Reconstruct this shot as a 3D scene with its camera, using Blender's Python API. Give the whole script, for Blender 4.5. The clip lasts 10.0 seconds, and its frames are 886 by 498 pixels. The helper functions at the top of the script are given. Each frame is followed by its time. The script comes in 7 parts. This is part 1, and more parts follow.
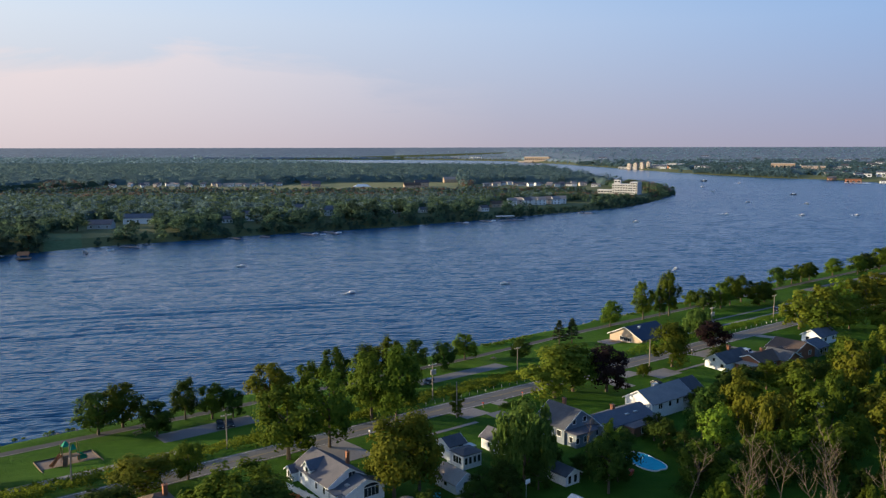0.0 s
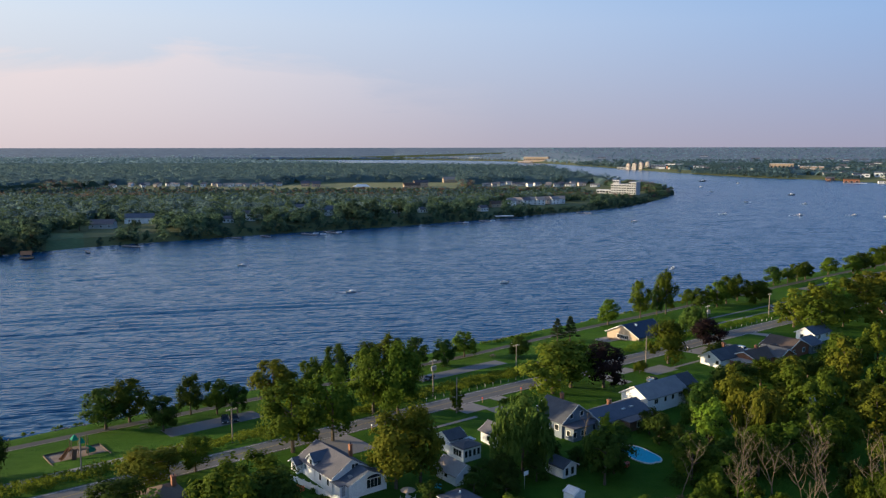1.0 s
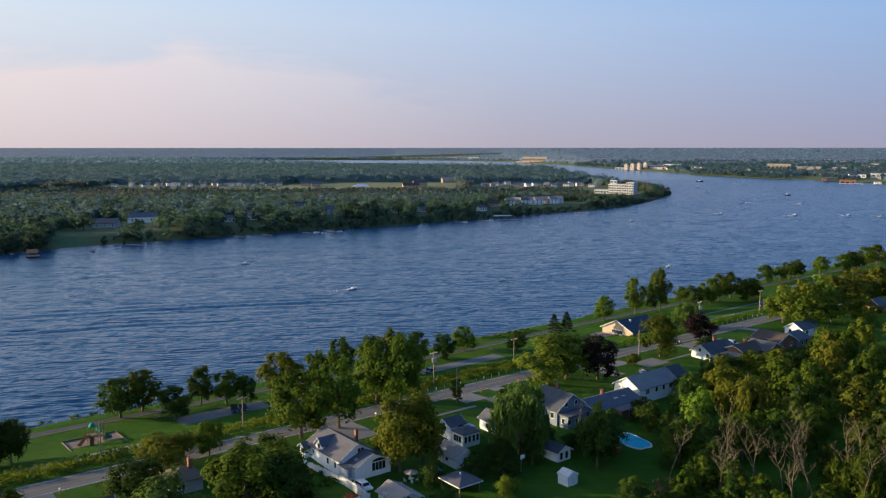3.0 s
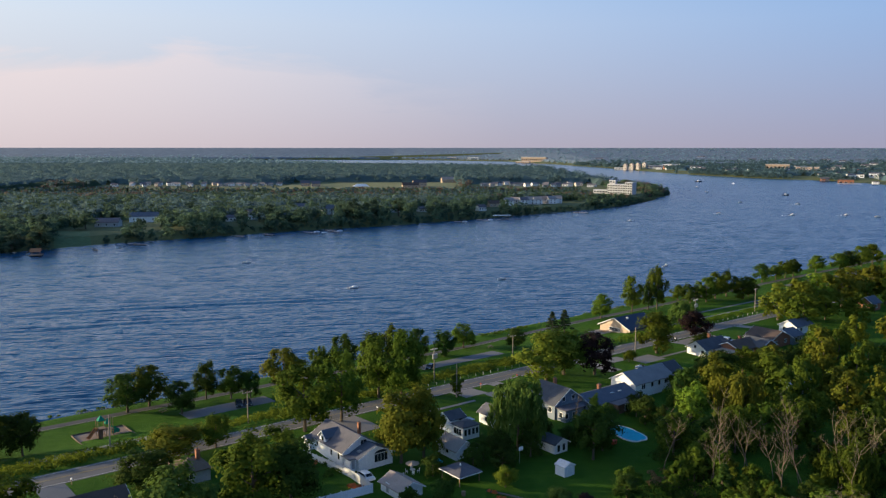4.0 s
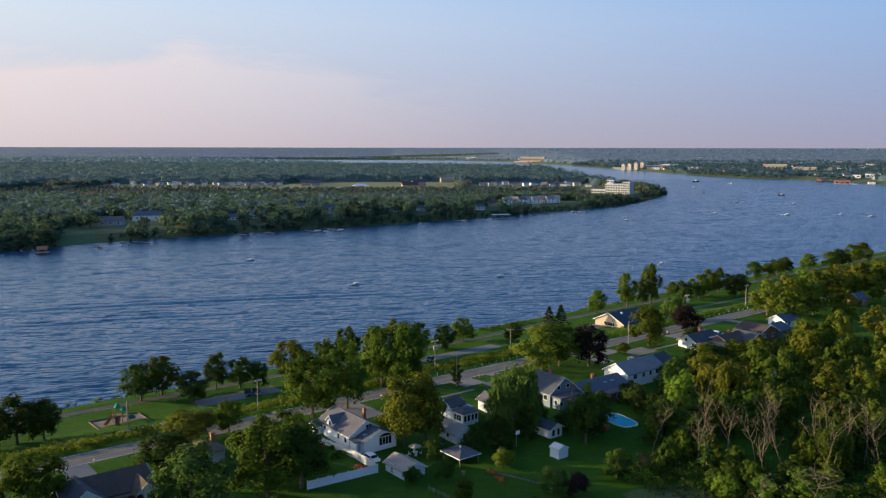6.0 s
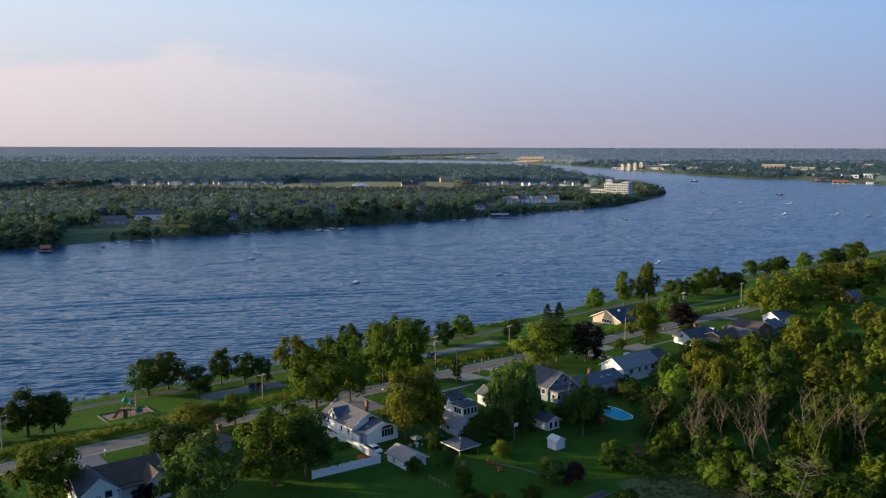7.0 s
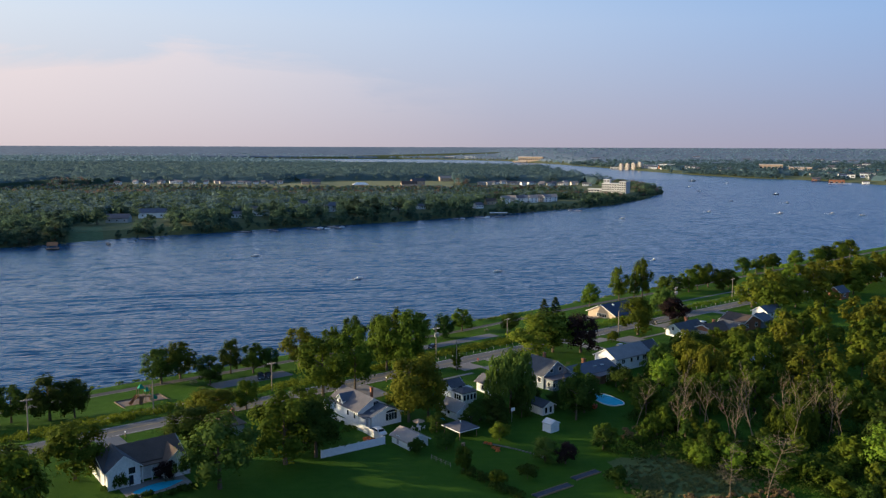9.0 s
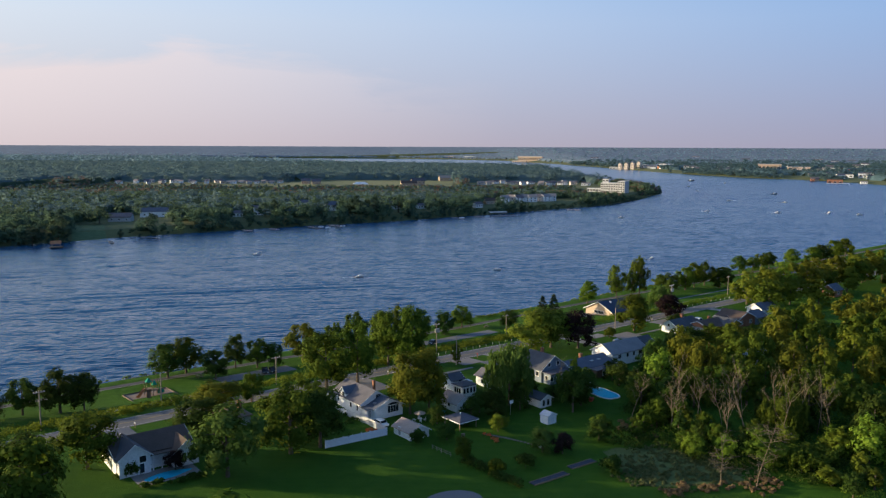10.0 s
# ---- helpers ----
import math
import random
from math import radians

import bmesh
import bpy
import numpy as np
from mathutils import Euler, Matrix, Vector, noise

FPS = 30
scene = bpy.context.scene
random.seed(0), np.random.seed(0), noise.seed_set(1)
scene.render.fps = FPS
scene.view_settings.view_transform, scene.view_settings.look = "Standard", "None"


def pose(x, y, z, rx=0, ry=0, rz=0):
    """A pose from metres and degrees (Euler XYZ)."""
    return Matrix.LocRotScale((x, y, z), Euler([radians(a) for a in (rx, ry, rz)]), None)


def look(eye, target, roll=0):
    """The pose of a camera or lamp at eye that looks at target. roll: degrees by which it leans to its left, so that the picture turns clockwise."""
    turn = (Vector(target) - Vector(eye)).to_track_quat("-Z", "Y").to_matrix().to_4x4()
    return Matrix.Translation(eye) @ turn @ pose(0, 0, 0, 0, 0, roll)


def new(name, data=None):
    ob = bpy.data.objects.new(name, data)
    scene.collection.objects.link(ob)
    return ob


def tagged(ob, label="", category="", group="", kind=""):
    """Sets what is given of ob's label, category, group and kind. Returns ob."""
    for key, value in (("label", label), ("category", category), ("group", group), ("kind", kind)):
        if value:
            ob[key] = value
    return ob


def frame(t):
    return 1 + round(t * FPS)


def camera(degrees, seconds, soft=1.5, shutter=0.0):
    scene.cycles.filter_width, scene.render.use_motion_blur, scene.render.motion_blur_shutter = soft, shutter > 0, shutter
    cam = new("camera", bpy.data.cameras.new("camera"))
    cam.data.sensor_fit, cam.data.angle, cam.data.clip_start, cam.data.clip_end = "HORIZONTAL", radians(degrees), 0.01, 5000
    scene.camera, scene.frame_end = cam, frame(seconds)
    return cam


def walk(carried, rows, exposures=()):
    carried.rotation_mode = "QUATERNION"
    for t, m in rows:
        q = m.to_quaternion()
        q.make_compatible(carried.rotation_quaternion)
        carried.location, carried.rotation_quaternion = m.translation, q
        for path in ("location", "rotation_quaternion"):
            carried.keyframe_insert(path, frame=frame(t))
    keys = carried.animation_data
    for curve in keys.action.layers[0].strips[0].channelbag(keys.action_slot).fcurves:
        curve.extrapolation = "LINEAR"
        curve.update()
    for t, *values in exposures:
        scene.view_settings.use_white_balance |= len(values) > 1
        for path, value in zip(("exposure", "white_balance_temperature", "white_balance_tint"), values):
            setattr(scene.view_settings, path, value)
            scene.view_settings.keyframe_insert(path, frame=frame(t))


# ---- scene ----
# ---------- camera ----------
cam = camera(56.8, 10.0, soft=1.3)
PATH = [
    (0.0, look((-0.000, -0.000, 66.000), (-0.000, 99.214, 53.483), -0.089)),
    (1.0, look((-0.270, -4.338, 66.132), (-0.180, 94.877, 53.631), -0.059)),
    (2.0, look((-0.542, -8.810, 66.246), (-0.365, 90.406, 53.755), -0.029)),
    (3.0, look((-0.817, -13.416, 66.343), (-0.555, 85.801, 53.856), 0.002)),
    (4.0, look((-1.095, -18.156, 66.422), (-0.751, 81.061, 53.934), 0.034)),
    (5.0, look((-1.376, -23.029, 66.482), (-0.953, 76.186, 53.989), 0.066)),
    (6.0, look((-1.659, -28.036, 66.526), (-1.160, 71.177, 54.020), 0.100)),
    (7.0, look((-1.945, -33.178, 66.551), (-1.373, 66.034, 54.028), 0.134)),
    (8.0, look((-2.234, -38.452, 66.559), (-1.591, 60.755, 54.013), 0.169)),
    (9.0, look((-2.525, -43.861, 66.548), (-1.815, 55.343, 53.975), 0.205)),
    (10.0, look((-2.819, -49.404, 66.520), (-2.044, 49.795, 53.913), 0.242)),
]

walk(cam, PATH, exposures=((0.0, 0.0), (10.0, 0.0)))

# ---------- world and sun ----------
SUN_TO = Vector((-0.99, 0.12, 0.0)).normalized()
SUN_EL = radians(8.4)
sun_way = Vector((SUN_TO.x * math.cos(SUN_EL), SUN_TO.y * math.cos(SUN_EL), math.sin(SUN_EL)))
sun_data = bpy.data.lights.new("sun", "SUN")
sun_data.energy, sun_data.angle, sun_data.color = 8.2, radians(0.8), (1.0, 0.79, 0.48)
sun = new("sun", sun_data)
sun.matrix_world = look((0, 0, 300), Vector((0, 0, 300)) - sun_way)

world = bpy.data.worlds.new("evening_sky")
scene.world = world
world.use_nodes = True
wn, wl = world.node_tree.nodes, world.node_tree.links
wn.clear()


def wnode(kind, **values):
    n = wn.new(kind)
    for key, value in values.items():
        n.inputs[key].default_value = value
    return n


def wmath(op, a, b=None, clamp=False):
    n = wn.new("ShaderNodeMath")
    n.operation, n.use_clamp = op, clamp
    for slot, v in enumerate((a, b)):
        if v is None:
            continue
        if isinstance(v, (int, float)):
            n.inputs[slot].default_value = v
        else:
            wl.new(v, n.inputs[slot])
    return n.outputs[0]


def wmix(fac, a, b):
    n = wn.new("ShaderNodeMix")
    n.data_type = "RGBA"
    for key, v in ((0, fac), (6, a), (7, b)):
        if isinstance(v, (int, float, tuple)):
            n.inputs[key].default_value = v
        else:
            wl.new(v, n.inputs[key])
    return n.outputs[2]


sky = wn.new("ShaderNodeTexSky")
sky.sky_type = "NISHITA"
sky.sun_disc = False
sky.sun_elevation = SUN_EL
sky.sun_rotation = math.atan2(SUN_TO.x, SUN_TO.y)
sky.air_density, sky.dust_density, sky.ozone_density = 1.0, 0.6, 2.0
coord = wn.new("ShaderNodeTexCoord")
split = wn.new("ShaderNodeSeparateXYZ")
wl.new(coord.outputs["Generated"], split.inputs[0])
dx, dy, dz = split.outputs
# sideways: 1 towards the sun's side, 0 away from it
side = wmath("MULTIPLY_ADD", wmath("MULTIPLY", dx, -1.0), 0.95)
side.node.inputs[2].default_value = 0.5
side.node.use_clamp = True
up = wmath("MAXIMUM", dz, 0.0)
# deep blue overhead, paler towards the sun's side and the horizon
sky_scaled = wn.new("ShaderNodeVectorMath")
sky_scaled.operation = "SCALE"
sky_scaled.inputs[3].default_value = 0.10
wl.new(sky.outputs[0], sky_scaled.inputs[0])
pale = wmix(side, (0.300, 0.500, 0.860, 1), (0.80, 0.89, 1.00, 1))
deep = wmix(side, (0.085, 0.250, 0.620, 1), (0.42, 0.74, 1.18, 1))
blue = wmix(wmath("MULTIPLY", wmath("SUBTRACT", up, 0.14), 4.5, True), pale, deep)
blue = wmix(wmath("MULTIPLY", wmath("SUBTRACT", up, 0.40), 3.0, True), blue, (0.085, 0.205, 0.470, 1))
blue = wmix(0.12, blue, sky_scaled.outputs[0])
# evening haze low over the land: grey-violet, pinker towards the sun
low = wmath("POWER", wmath("SUBTRACT", 1.0, wmath("MULTIPLY", up, 5.6, True), True), 1.3)
haze = wmix(side, (0.345, 0.345, 0.480, 1), (0.60, 0.53, 0.57, 1))
col = wmix(low, blue, haze)
# thin high cloud on the sun's side, with a ragged upper edge
squash = wn.new("ShaderNodeMapping")
squash.inputs["Scale"].default_value = (1.6, 1.6, 11.0)
squash.inputs["Location"].default_value = (0.9, 0.3, 0.25)
wl.new(coord.outputs["Generated"], squash.inputs[0])
cl = wnode("ShaderNodeTexNoise", Scale=2.2, Detail=7.0, Roughness=0.6, Distortion=0.6)
wl.new(squash.outputs[0], cl.inputs["Vector"])
ragged = wmath("MULTIPLY", wmath("SUBTRACT", cl.outputs["Fac"], 0.5), 0.16)
top = wmath("ADD", wmath("MINIMUM", wmath("ADD", wmath("MULTIPLY", side, 0.117), 0.018), 0.107), ragged)
# one wisp stands a little higher
wisp = wmath("SUBTRACT", 1.0, wmath("MULTIPLY", wmath("ABSOLUTE", wmath("ADD", dx, 0.30)), 22.0), True)
top = wmath("ADD", top, wmath("MULTIPLY", wisp, 0.017))
band = wmath("MULTIPLY", wmath("SUBTRACT", top, up), 30.0, True)
band = wmath("MULTIPLY", band, wmath("MULTIPLY", wmath("SUBTRACT", side, 0.42), 2.0, True))
band = wmath("MULTIPLY", band, wmath("MULTIPLY_ADD", wmath("MULTIPLY", up, 9.0, True), 0.65))
band.node.inputs[2].default_value = 0.3
col = wmix(wmath("MULTIPLY", band, 0.66), col, (0.90, 0.745, 0.735, 1))
# glow of the air round the low sun
facing = wn.new("ShaderNodeVectorMath")
facing.operation = "DOT_PRODUCT"
facing.inputs[1].default_value = tuple(sun_way)
wl.new(coord.outputs["Generated"], facing.inputs[0])
glow = wmath("MULTIPLY", wmath("POWER", wmath("MAXIMUM", facing.outputs["Value"], 0.0), 12.0), 3.5)
warm = wn.new("ShaderNodeVectorMath")
warm.operation = "MULTIPLY_ADD"
warm.inputs[1].default_value = (1.0, 0.84, 0.60)
wl.new(glow, warm.inputs[0])
wl.new(col, warm.inputs[2])
col = warm.outputs[0]
bg = wn.new("ShaderNodeBackground")
bg.inputs[1].default_value = 1.0
out = wn.new("ShaderNodeOutputWorld")
wl.new(col, bg.inputs[0])
wl.new(bg.outputs[0], out.inputs[0])

# ---------- the lie of the land ----------
# u runs along the road, v from the road's river side towards the houses
RO, RU, RV = Vector((-5.0, 202.8)), Vector((0.791, 0.612)), Vector((0.612, -0.791))
TURN = math.degrees(math.atan2(RU.y, RU.x))
WATER = -5.2
# heights across the bank: river bed, shore, low park, hedge bank, road, gardens
PROFILE = ((-70, -9.0), (-55, -6.4), (-51.5, -5.3), (-49.5, -4.5), (-45, -4.2), (-30, -4.1), (-16, -3.4), (-9, -1.2), (-4, 0.6), (0, 1.2), (8, 1.4), (16, 1.1), (28, 0.4), (40, 0.0), (900, 0.0))
# ground heights assumed when places were read off the camera's view, and the mid-path camera eye
READ_LEVELS = ((-70, -4.5), (-51.5, -4.5), (-45, -3.0), (-38, -2.9), (-12, -1.6), (-2, -0.7), (0, -0.5), (8, -0.35), (14, 0.0), (900, 0.0))
MID_EYE, MID_EYE_Z = Vector((-1.4, -23.0)), 66.5


def shore_v(u):
    return -51.1 - 0.037 * u + 1.2 * noise.noise((u * 0.03, 3.1, 0)) + 0.5 * noise.noise((u * 0.16, 7.1, 0))


def level(table, v):
    for (a, za), (b, zb) in zip(table, table[1:]):
        if v <= b:
            return za + (zb - za) * max(0.0, (v - a) / (b - a))
    return 0.0


def bank_v(u, v):
    return -10 + (v + 10) * 41.5 / (-shore_v(u) - 10) if v < -10 else v


def gz(u, v):
    return level(PROFILE, bank_v(u, v))


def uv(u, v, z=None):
    """A place of the plan in the world, slid along the camera's sight line to its new height; on the ground unless z is
    given.
    """
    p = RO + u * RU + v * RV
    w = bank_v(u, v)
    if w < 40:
        p = MID_EYE + (p - MID_EYE) * ((MID_EYE_Z - level(PROFILE, w)) / (MID_EYE_Z - level(READ_LEVELS, w)))
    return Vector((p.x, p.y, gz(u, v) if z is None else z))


def at(u, v, z=None, turn=0.0, scale=(1, 1, 1)):
    p = uv(u, v, z)
    return pose(p.x, p.y, p.z, 0, 0, TURN + turn) @ Matrix.Diagonal((*scale, 1))


# ---------- materials ----------
class Nodes:
    def __init__(self, name):
        self.m = bpy.data.materials.new(name)
        self.m.use_nodes = True
        self.n, self.l = self.m.node_tree.nodes, self.m.node_tree.links
        self.b = self.n["Principled BSDF"]
        self.pos = self.n.new("ShaderNodeNewGeometry").outputs["Position"]

    def add(self, kind, **values):
        n = self.n.new(kind)
        for key, value in values.items():
            n.inputs[key].default_value = value
        return n

    def noise(self, scale, detail=4.0, stretch=None, rough=0.55, distort=0.0, turn=0.0):
        v = self.pos
        if stretch or turn:
            mp = self.add("ShaderNodeMapping")
            mp.inputs["Scale"].default_value = stretch or (1, 1, 1)
            mp.inputs["Rotation"].default_value = (0, 0, radians(turn))
            self.l.new(v, mp.inputs[0])
            v = mp.outputs[0]
        t = self.add("ShaderNodeTexNoise", Scale=scale, Detail=detail, Roughness=rough, Distortion=distort)
        self.l.new(v, t.inputs["Vector"])
        return t.outputs["Fac"]

    def ramp(self, fac, *stops):
        r = self.add("ShaderNodeValToRGB")
        e = r.color_ramp.elements
        while len(e) < len(stops):
            e.new(0.5)
        for s, (p, c) in zip(e, stops):
            s.position, s.color = p, (*c, 1)
        self.l.new(fac, r.inputs[0])
        return r.outputs[0]

    def mix(self, fac, a, b, blend="MIX"):
        x = self.add("ShaderNodeMix")
        x.data_type, x.blend_type = "RGBA", blend
        for key, v in ((0, fac), (6, a), (7, b)):
            if isinstance(v, (int, float)):
                x.inputs[key].default_value = v
            elif isinstance(v, tuple):
                x.inputs[key].default_value = (*v, 1)
            else:
                self.l.new(v, x.inputs[key])
        return x.outputs[2]

    def math(self, op, a, b):
        x = self.add("ShaderNodeMath")
        x.operation = op
        for k, v in enumerate((a, b)):
            if isinstance(v, (int, float)):
                x.inputs[k].default_value = v
            else:
                self.l.new(v, x.inputs[k])
        return x.outputs[0]

    def tilt(self, *layers):
        """Fine relief as tilted facets: (scale, stretch, size across, size along, detail)."""
        total = self.n["Geometry"].outputs["Normal"]
        for scale, stretch, a, b, detail in layers:
            mp = self.add("ShaderNodeMapping")
            mp.inputs["Scale"].default_value = stretch
            mp.inputs["Rotation"].default_value = (0, 0, radians(-6))
            self.l.new(self.pos, mp.inputs[0])
            t = self.add("ShaderNodeTexNoise", Scale=scale, Detail=detail, Roughness=0.5, Distortion=0.3)
            self.l.new(mp.outputs[0], t.inputs["Vector"])
            shift = self.add("ShaderNodeVectorMath")
            shift.operation = "MULTIPLY_ADD"
            shift.inputs[1].default_value = (a, b, 0.0)
            shift.inputs[2].default_value = (-0.5 * a, -0.5 * b, 0.0)
            self.l.new(t.outputs["Color"], shift.inputs[0])
            add = self.add("ShaderNodeVectorMath")
            add.operation = "ADD"
            self.l.new(total, add.inputs[0])
            self.l.new(shift.outputs[0], add.inputs[1])
            total = add.outputs[0]
        unit = self.add("ShaderNodeVectorMath")
        unit.operation = "NORMALIZE"
        self.l.new(total, unit.inputs[0])
        self.l.new(unit.outputs[0], self.b.inputs["Normal"])

    def bump(self, height, strength, distance):
        x = self.add("ShaderNodeBump", Strength=strength, Distance=distance)
        self.l.new(height, x.inputs["Height"])
        self.l.new(x.outputs[0], self.b.inputs["Normal"])
        return x

    def set(self, color=None, rough=0.8, metal=0.0, spec=0.3):
        if color is not None:
            if isinstance(color, tuple):
                self.b.inputs["Base Color"].default_value = (*color, 1)
            else:
                self.l.new(color, self.b.inputs["Base Color"])
        self.b.inputs["Roughness"].default_value, self.b.inputs["Metallic"].default_value = rough, metal
        self.b.inputs["Specular IOR Level"].default_value = spec
        return self.m


def surface(name, a, b, scale=1.0, fine=12.0, rough=0.8, relief=0.2, depth=0.02, metal=0.0, spec=0.3):
    """Two tones in broad patches, with grain and a little relief."""
    k = Nodes(name)
    big, small = k.noise(scale, 5.0), k.noise(fine, 3.0)
    c = k.ramp(big, (0.3, a), (0.7, b))
    c = k.mix(0.35, c, k.ramp(small, (0.3, tuple(x * 0.7 for x in a)), (0.7, tuple(min(1, x * 1.25) for x in b))))
    k.bump(small, relief, depth)
    return k.set(c, rough, metal, spec)


def leaves(name, dark, mid, light, thin=0.42, grain=0.0):
    """Foliage; grain: scale of the leafage on far clumps that are modelled whole."""
    k = Nodes(name)
    info = k.add("ShaderNodeObjectInfo").outputs["Random"]
    isle = k.n["Geometry"] if "Geometry" in k.n else k.add("ShaderNodeNewGeometry")
    each = isle.outputs["Random Per Island"]
    patch = k.noise(0.35, 3.0)
    tone = k.math("ADD", k.math("MULTIPLY", each, 0.24), k.math("MULTIPLY", patch, 0.76))
    if grain:
        leafage = k.noise(grain, 3.0, None, 0.65)
        tone = k.math("ADD", k.math("MULTIPLY", tone, 0.55), k.math("MULTIPLY", leafage, 0.45))
        k.bump(leafage, 1.0, 1.1 / grain)
    c = k.ramp(tone, (0.25 if grain else 0.15, dark), (0.5, mid), (0.75 if grain else 0.95, light))
    hue = k.add("ShaderNodeHueSaturation", Saturation=0.95)
    k.l.new(k.math("ADD", k.math("MULTIPLY", info, 0.036), 0.464), hue.inputs["Hue"])
    k.l.new(k.math("ADD", k.math("MULTIPLY", info, 0.5), 0.75), hue.inputs["Value"])
    k.l.new(c, hue.inputs["Color"])
    m = k.set(hue.outputs[0], 0.8, 0.0, 0.05)
    tr = k.add("ShaderNodeBsdfTranslucent")
    k.l.new(hue.outputs[0], tr.inputs[0])
    ms = k.add("ShaderNodeMixShader", Fac=thin)
    k.l.new(k.b.outputs[0], ms.inputs[1])
    k.l.new(tr.outputs[0], ms.inputs[2])
    k.l.new(ms.outputs[0], k.n["Material Output"].inputs[0])
    return m


def lawn():
    k = Nodes("lawn")
    a, b, c = k.noise(0.03, 4.0), k.noise(0.35, 5.0), k.noise(6.0, 3.0)
    mown = k.noise(0.5, 2.0, (0.12, 1.6, 1), 0.5, 0.2, 38.0)
    col = k.ramp(a, (0.35, (0.028, 0.085, 0.009)), (0.52, (0.044, 0.120, 0.009)), (0.66, (0.082, 0.147, 0.019)))
    col = k.mix(0.45, col, k.ramp(b, (0.32, (0.022, 0.071, 0.008)), (0.72, (0.075, 0.146, 0.018))))
    col = k.mix(0.25, col, k.ramp(mown, (0.35, (0.024, 0.082, 0.009)), (0.65, (0.069, 0.136, 0.015))))
    col = k.mix(0.3, col, k.ramp(c, (0.3, (0.017, 0.051, 0.006)), (0.7, (0.075, 0.153, 0.019))))
    # standing blades catch the low sun
    k.tilt((12.0, (1, 1, 1), 3.8, 3.8, 1.0))
    return k.set(col, 0.9, 0.0, 0.05)


def water():
    k = Nodes("river_water")
    total = k.n["Geometry"].outputs["Normal"]

    def lie(turn, along, across):
        mp = k.add("ShaderNodeMapping")
        mp.vector_type = "TEXTURE"
        mp.inputs["Rotation"].default_value = (0, 0, radians(turn))
        mp.inputs["Scale"].default_value = (along, across, 1)
        k.l.new(k.pos, mp.inputs[0])
        return mp.outputs[0]

    def lean(value, way, size):
        """Tilt the surface along a way by value - 0.5."""
        nonlocal total
        v = k.add("ShaderNodeVectorMath")
        v.operation = "SCALE"
        v.inputs[0].default_value = (*way, 0.0)
        k.l.new(k.math("MULTIPLY", k.math("SUBTRACT", value, 0.5), size), v.inputs[3])
        t = k.add("ShaderNodeVectorMath")
        k.l.new(total, t.inputs[0])
        k.l.new(v.outputs[0], t.inputs[1])
        total = t.outputs[0]

    # wind waves in trains, their crests lying along the bank; swell; cross chop; slow swells
    for turn, along, across, size, detail in ((31, 5.0, 0.75, 0.42, 1.0), (14, 9.0, 1.4, 0.21, 2.0), (22, 6.0, 2.0, 0.13, 2.0), (37, 2.4, 0.34, 0.48, 1.0), (8, 70.0, 20.0, 0.08, 2.0)):
        t = k.add("ShaderNodeTexNoise", Scale=1.0, Detail=detail, Roughness=0.5, Distortion=0.15)
        k.l.new(lie(turn, along, across), t.inputs["Vector"])
        a = radians(turn)
        lean(t.outputs["Fac"], (-math.sin(a), math.cos(a)), size)
    # steep short crest faces, tilted only towards the camera so that they show dark
    for turn, along, across, size in ((30, 4.0, 0.7, 1.7), (14, 11.0, 1.2, 1.9), (11, 28.0, 1.5, 2.2)):
        t = k.add("ShaderNodeTexNoise", Scale=1.0, Detail=1.0, Roughness=0.5, Distortion=0.2)
        k.l.new(lie(turn, along, across), t.inputs["Vector"])
        a = radians(turn)
        lean(k.math("ADD", k.math("MAXIMUM", k.math("SUBTRACT", t.outputs["Fac"], 0.58), 0.0), 0.5), (math.sin(a), -math.cos(a)), size)
    unit = k.add("ShaderNodeVectorMath")
    unit.operation = "NORMALIZE"
    k.l.new(total, unit.inputs[0])
    k.l.new(unit.outputs[0], k.b.inputs["Normal"])
    k.b.inputs["IOR"].default_value = 1.33
    return k.set((0.001, 0.054, 0.136), 0.20, 0.0, 0.48)


def still_water():
    k = Nodes("sheltered_water")
    k.bump(k.noise(0.4, 3.0, (0.3, 1.2, 1), 0.5), 1.0, 0.12)
    k.b.inputs["IOR"].default_value = 1.33
    return k.set((0.03, 0.085, 0.150), 0.22, 0.0, 0.5)


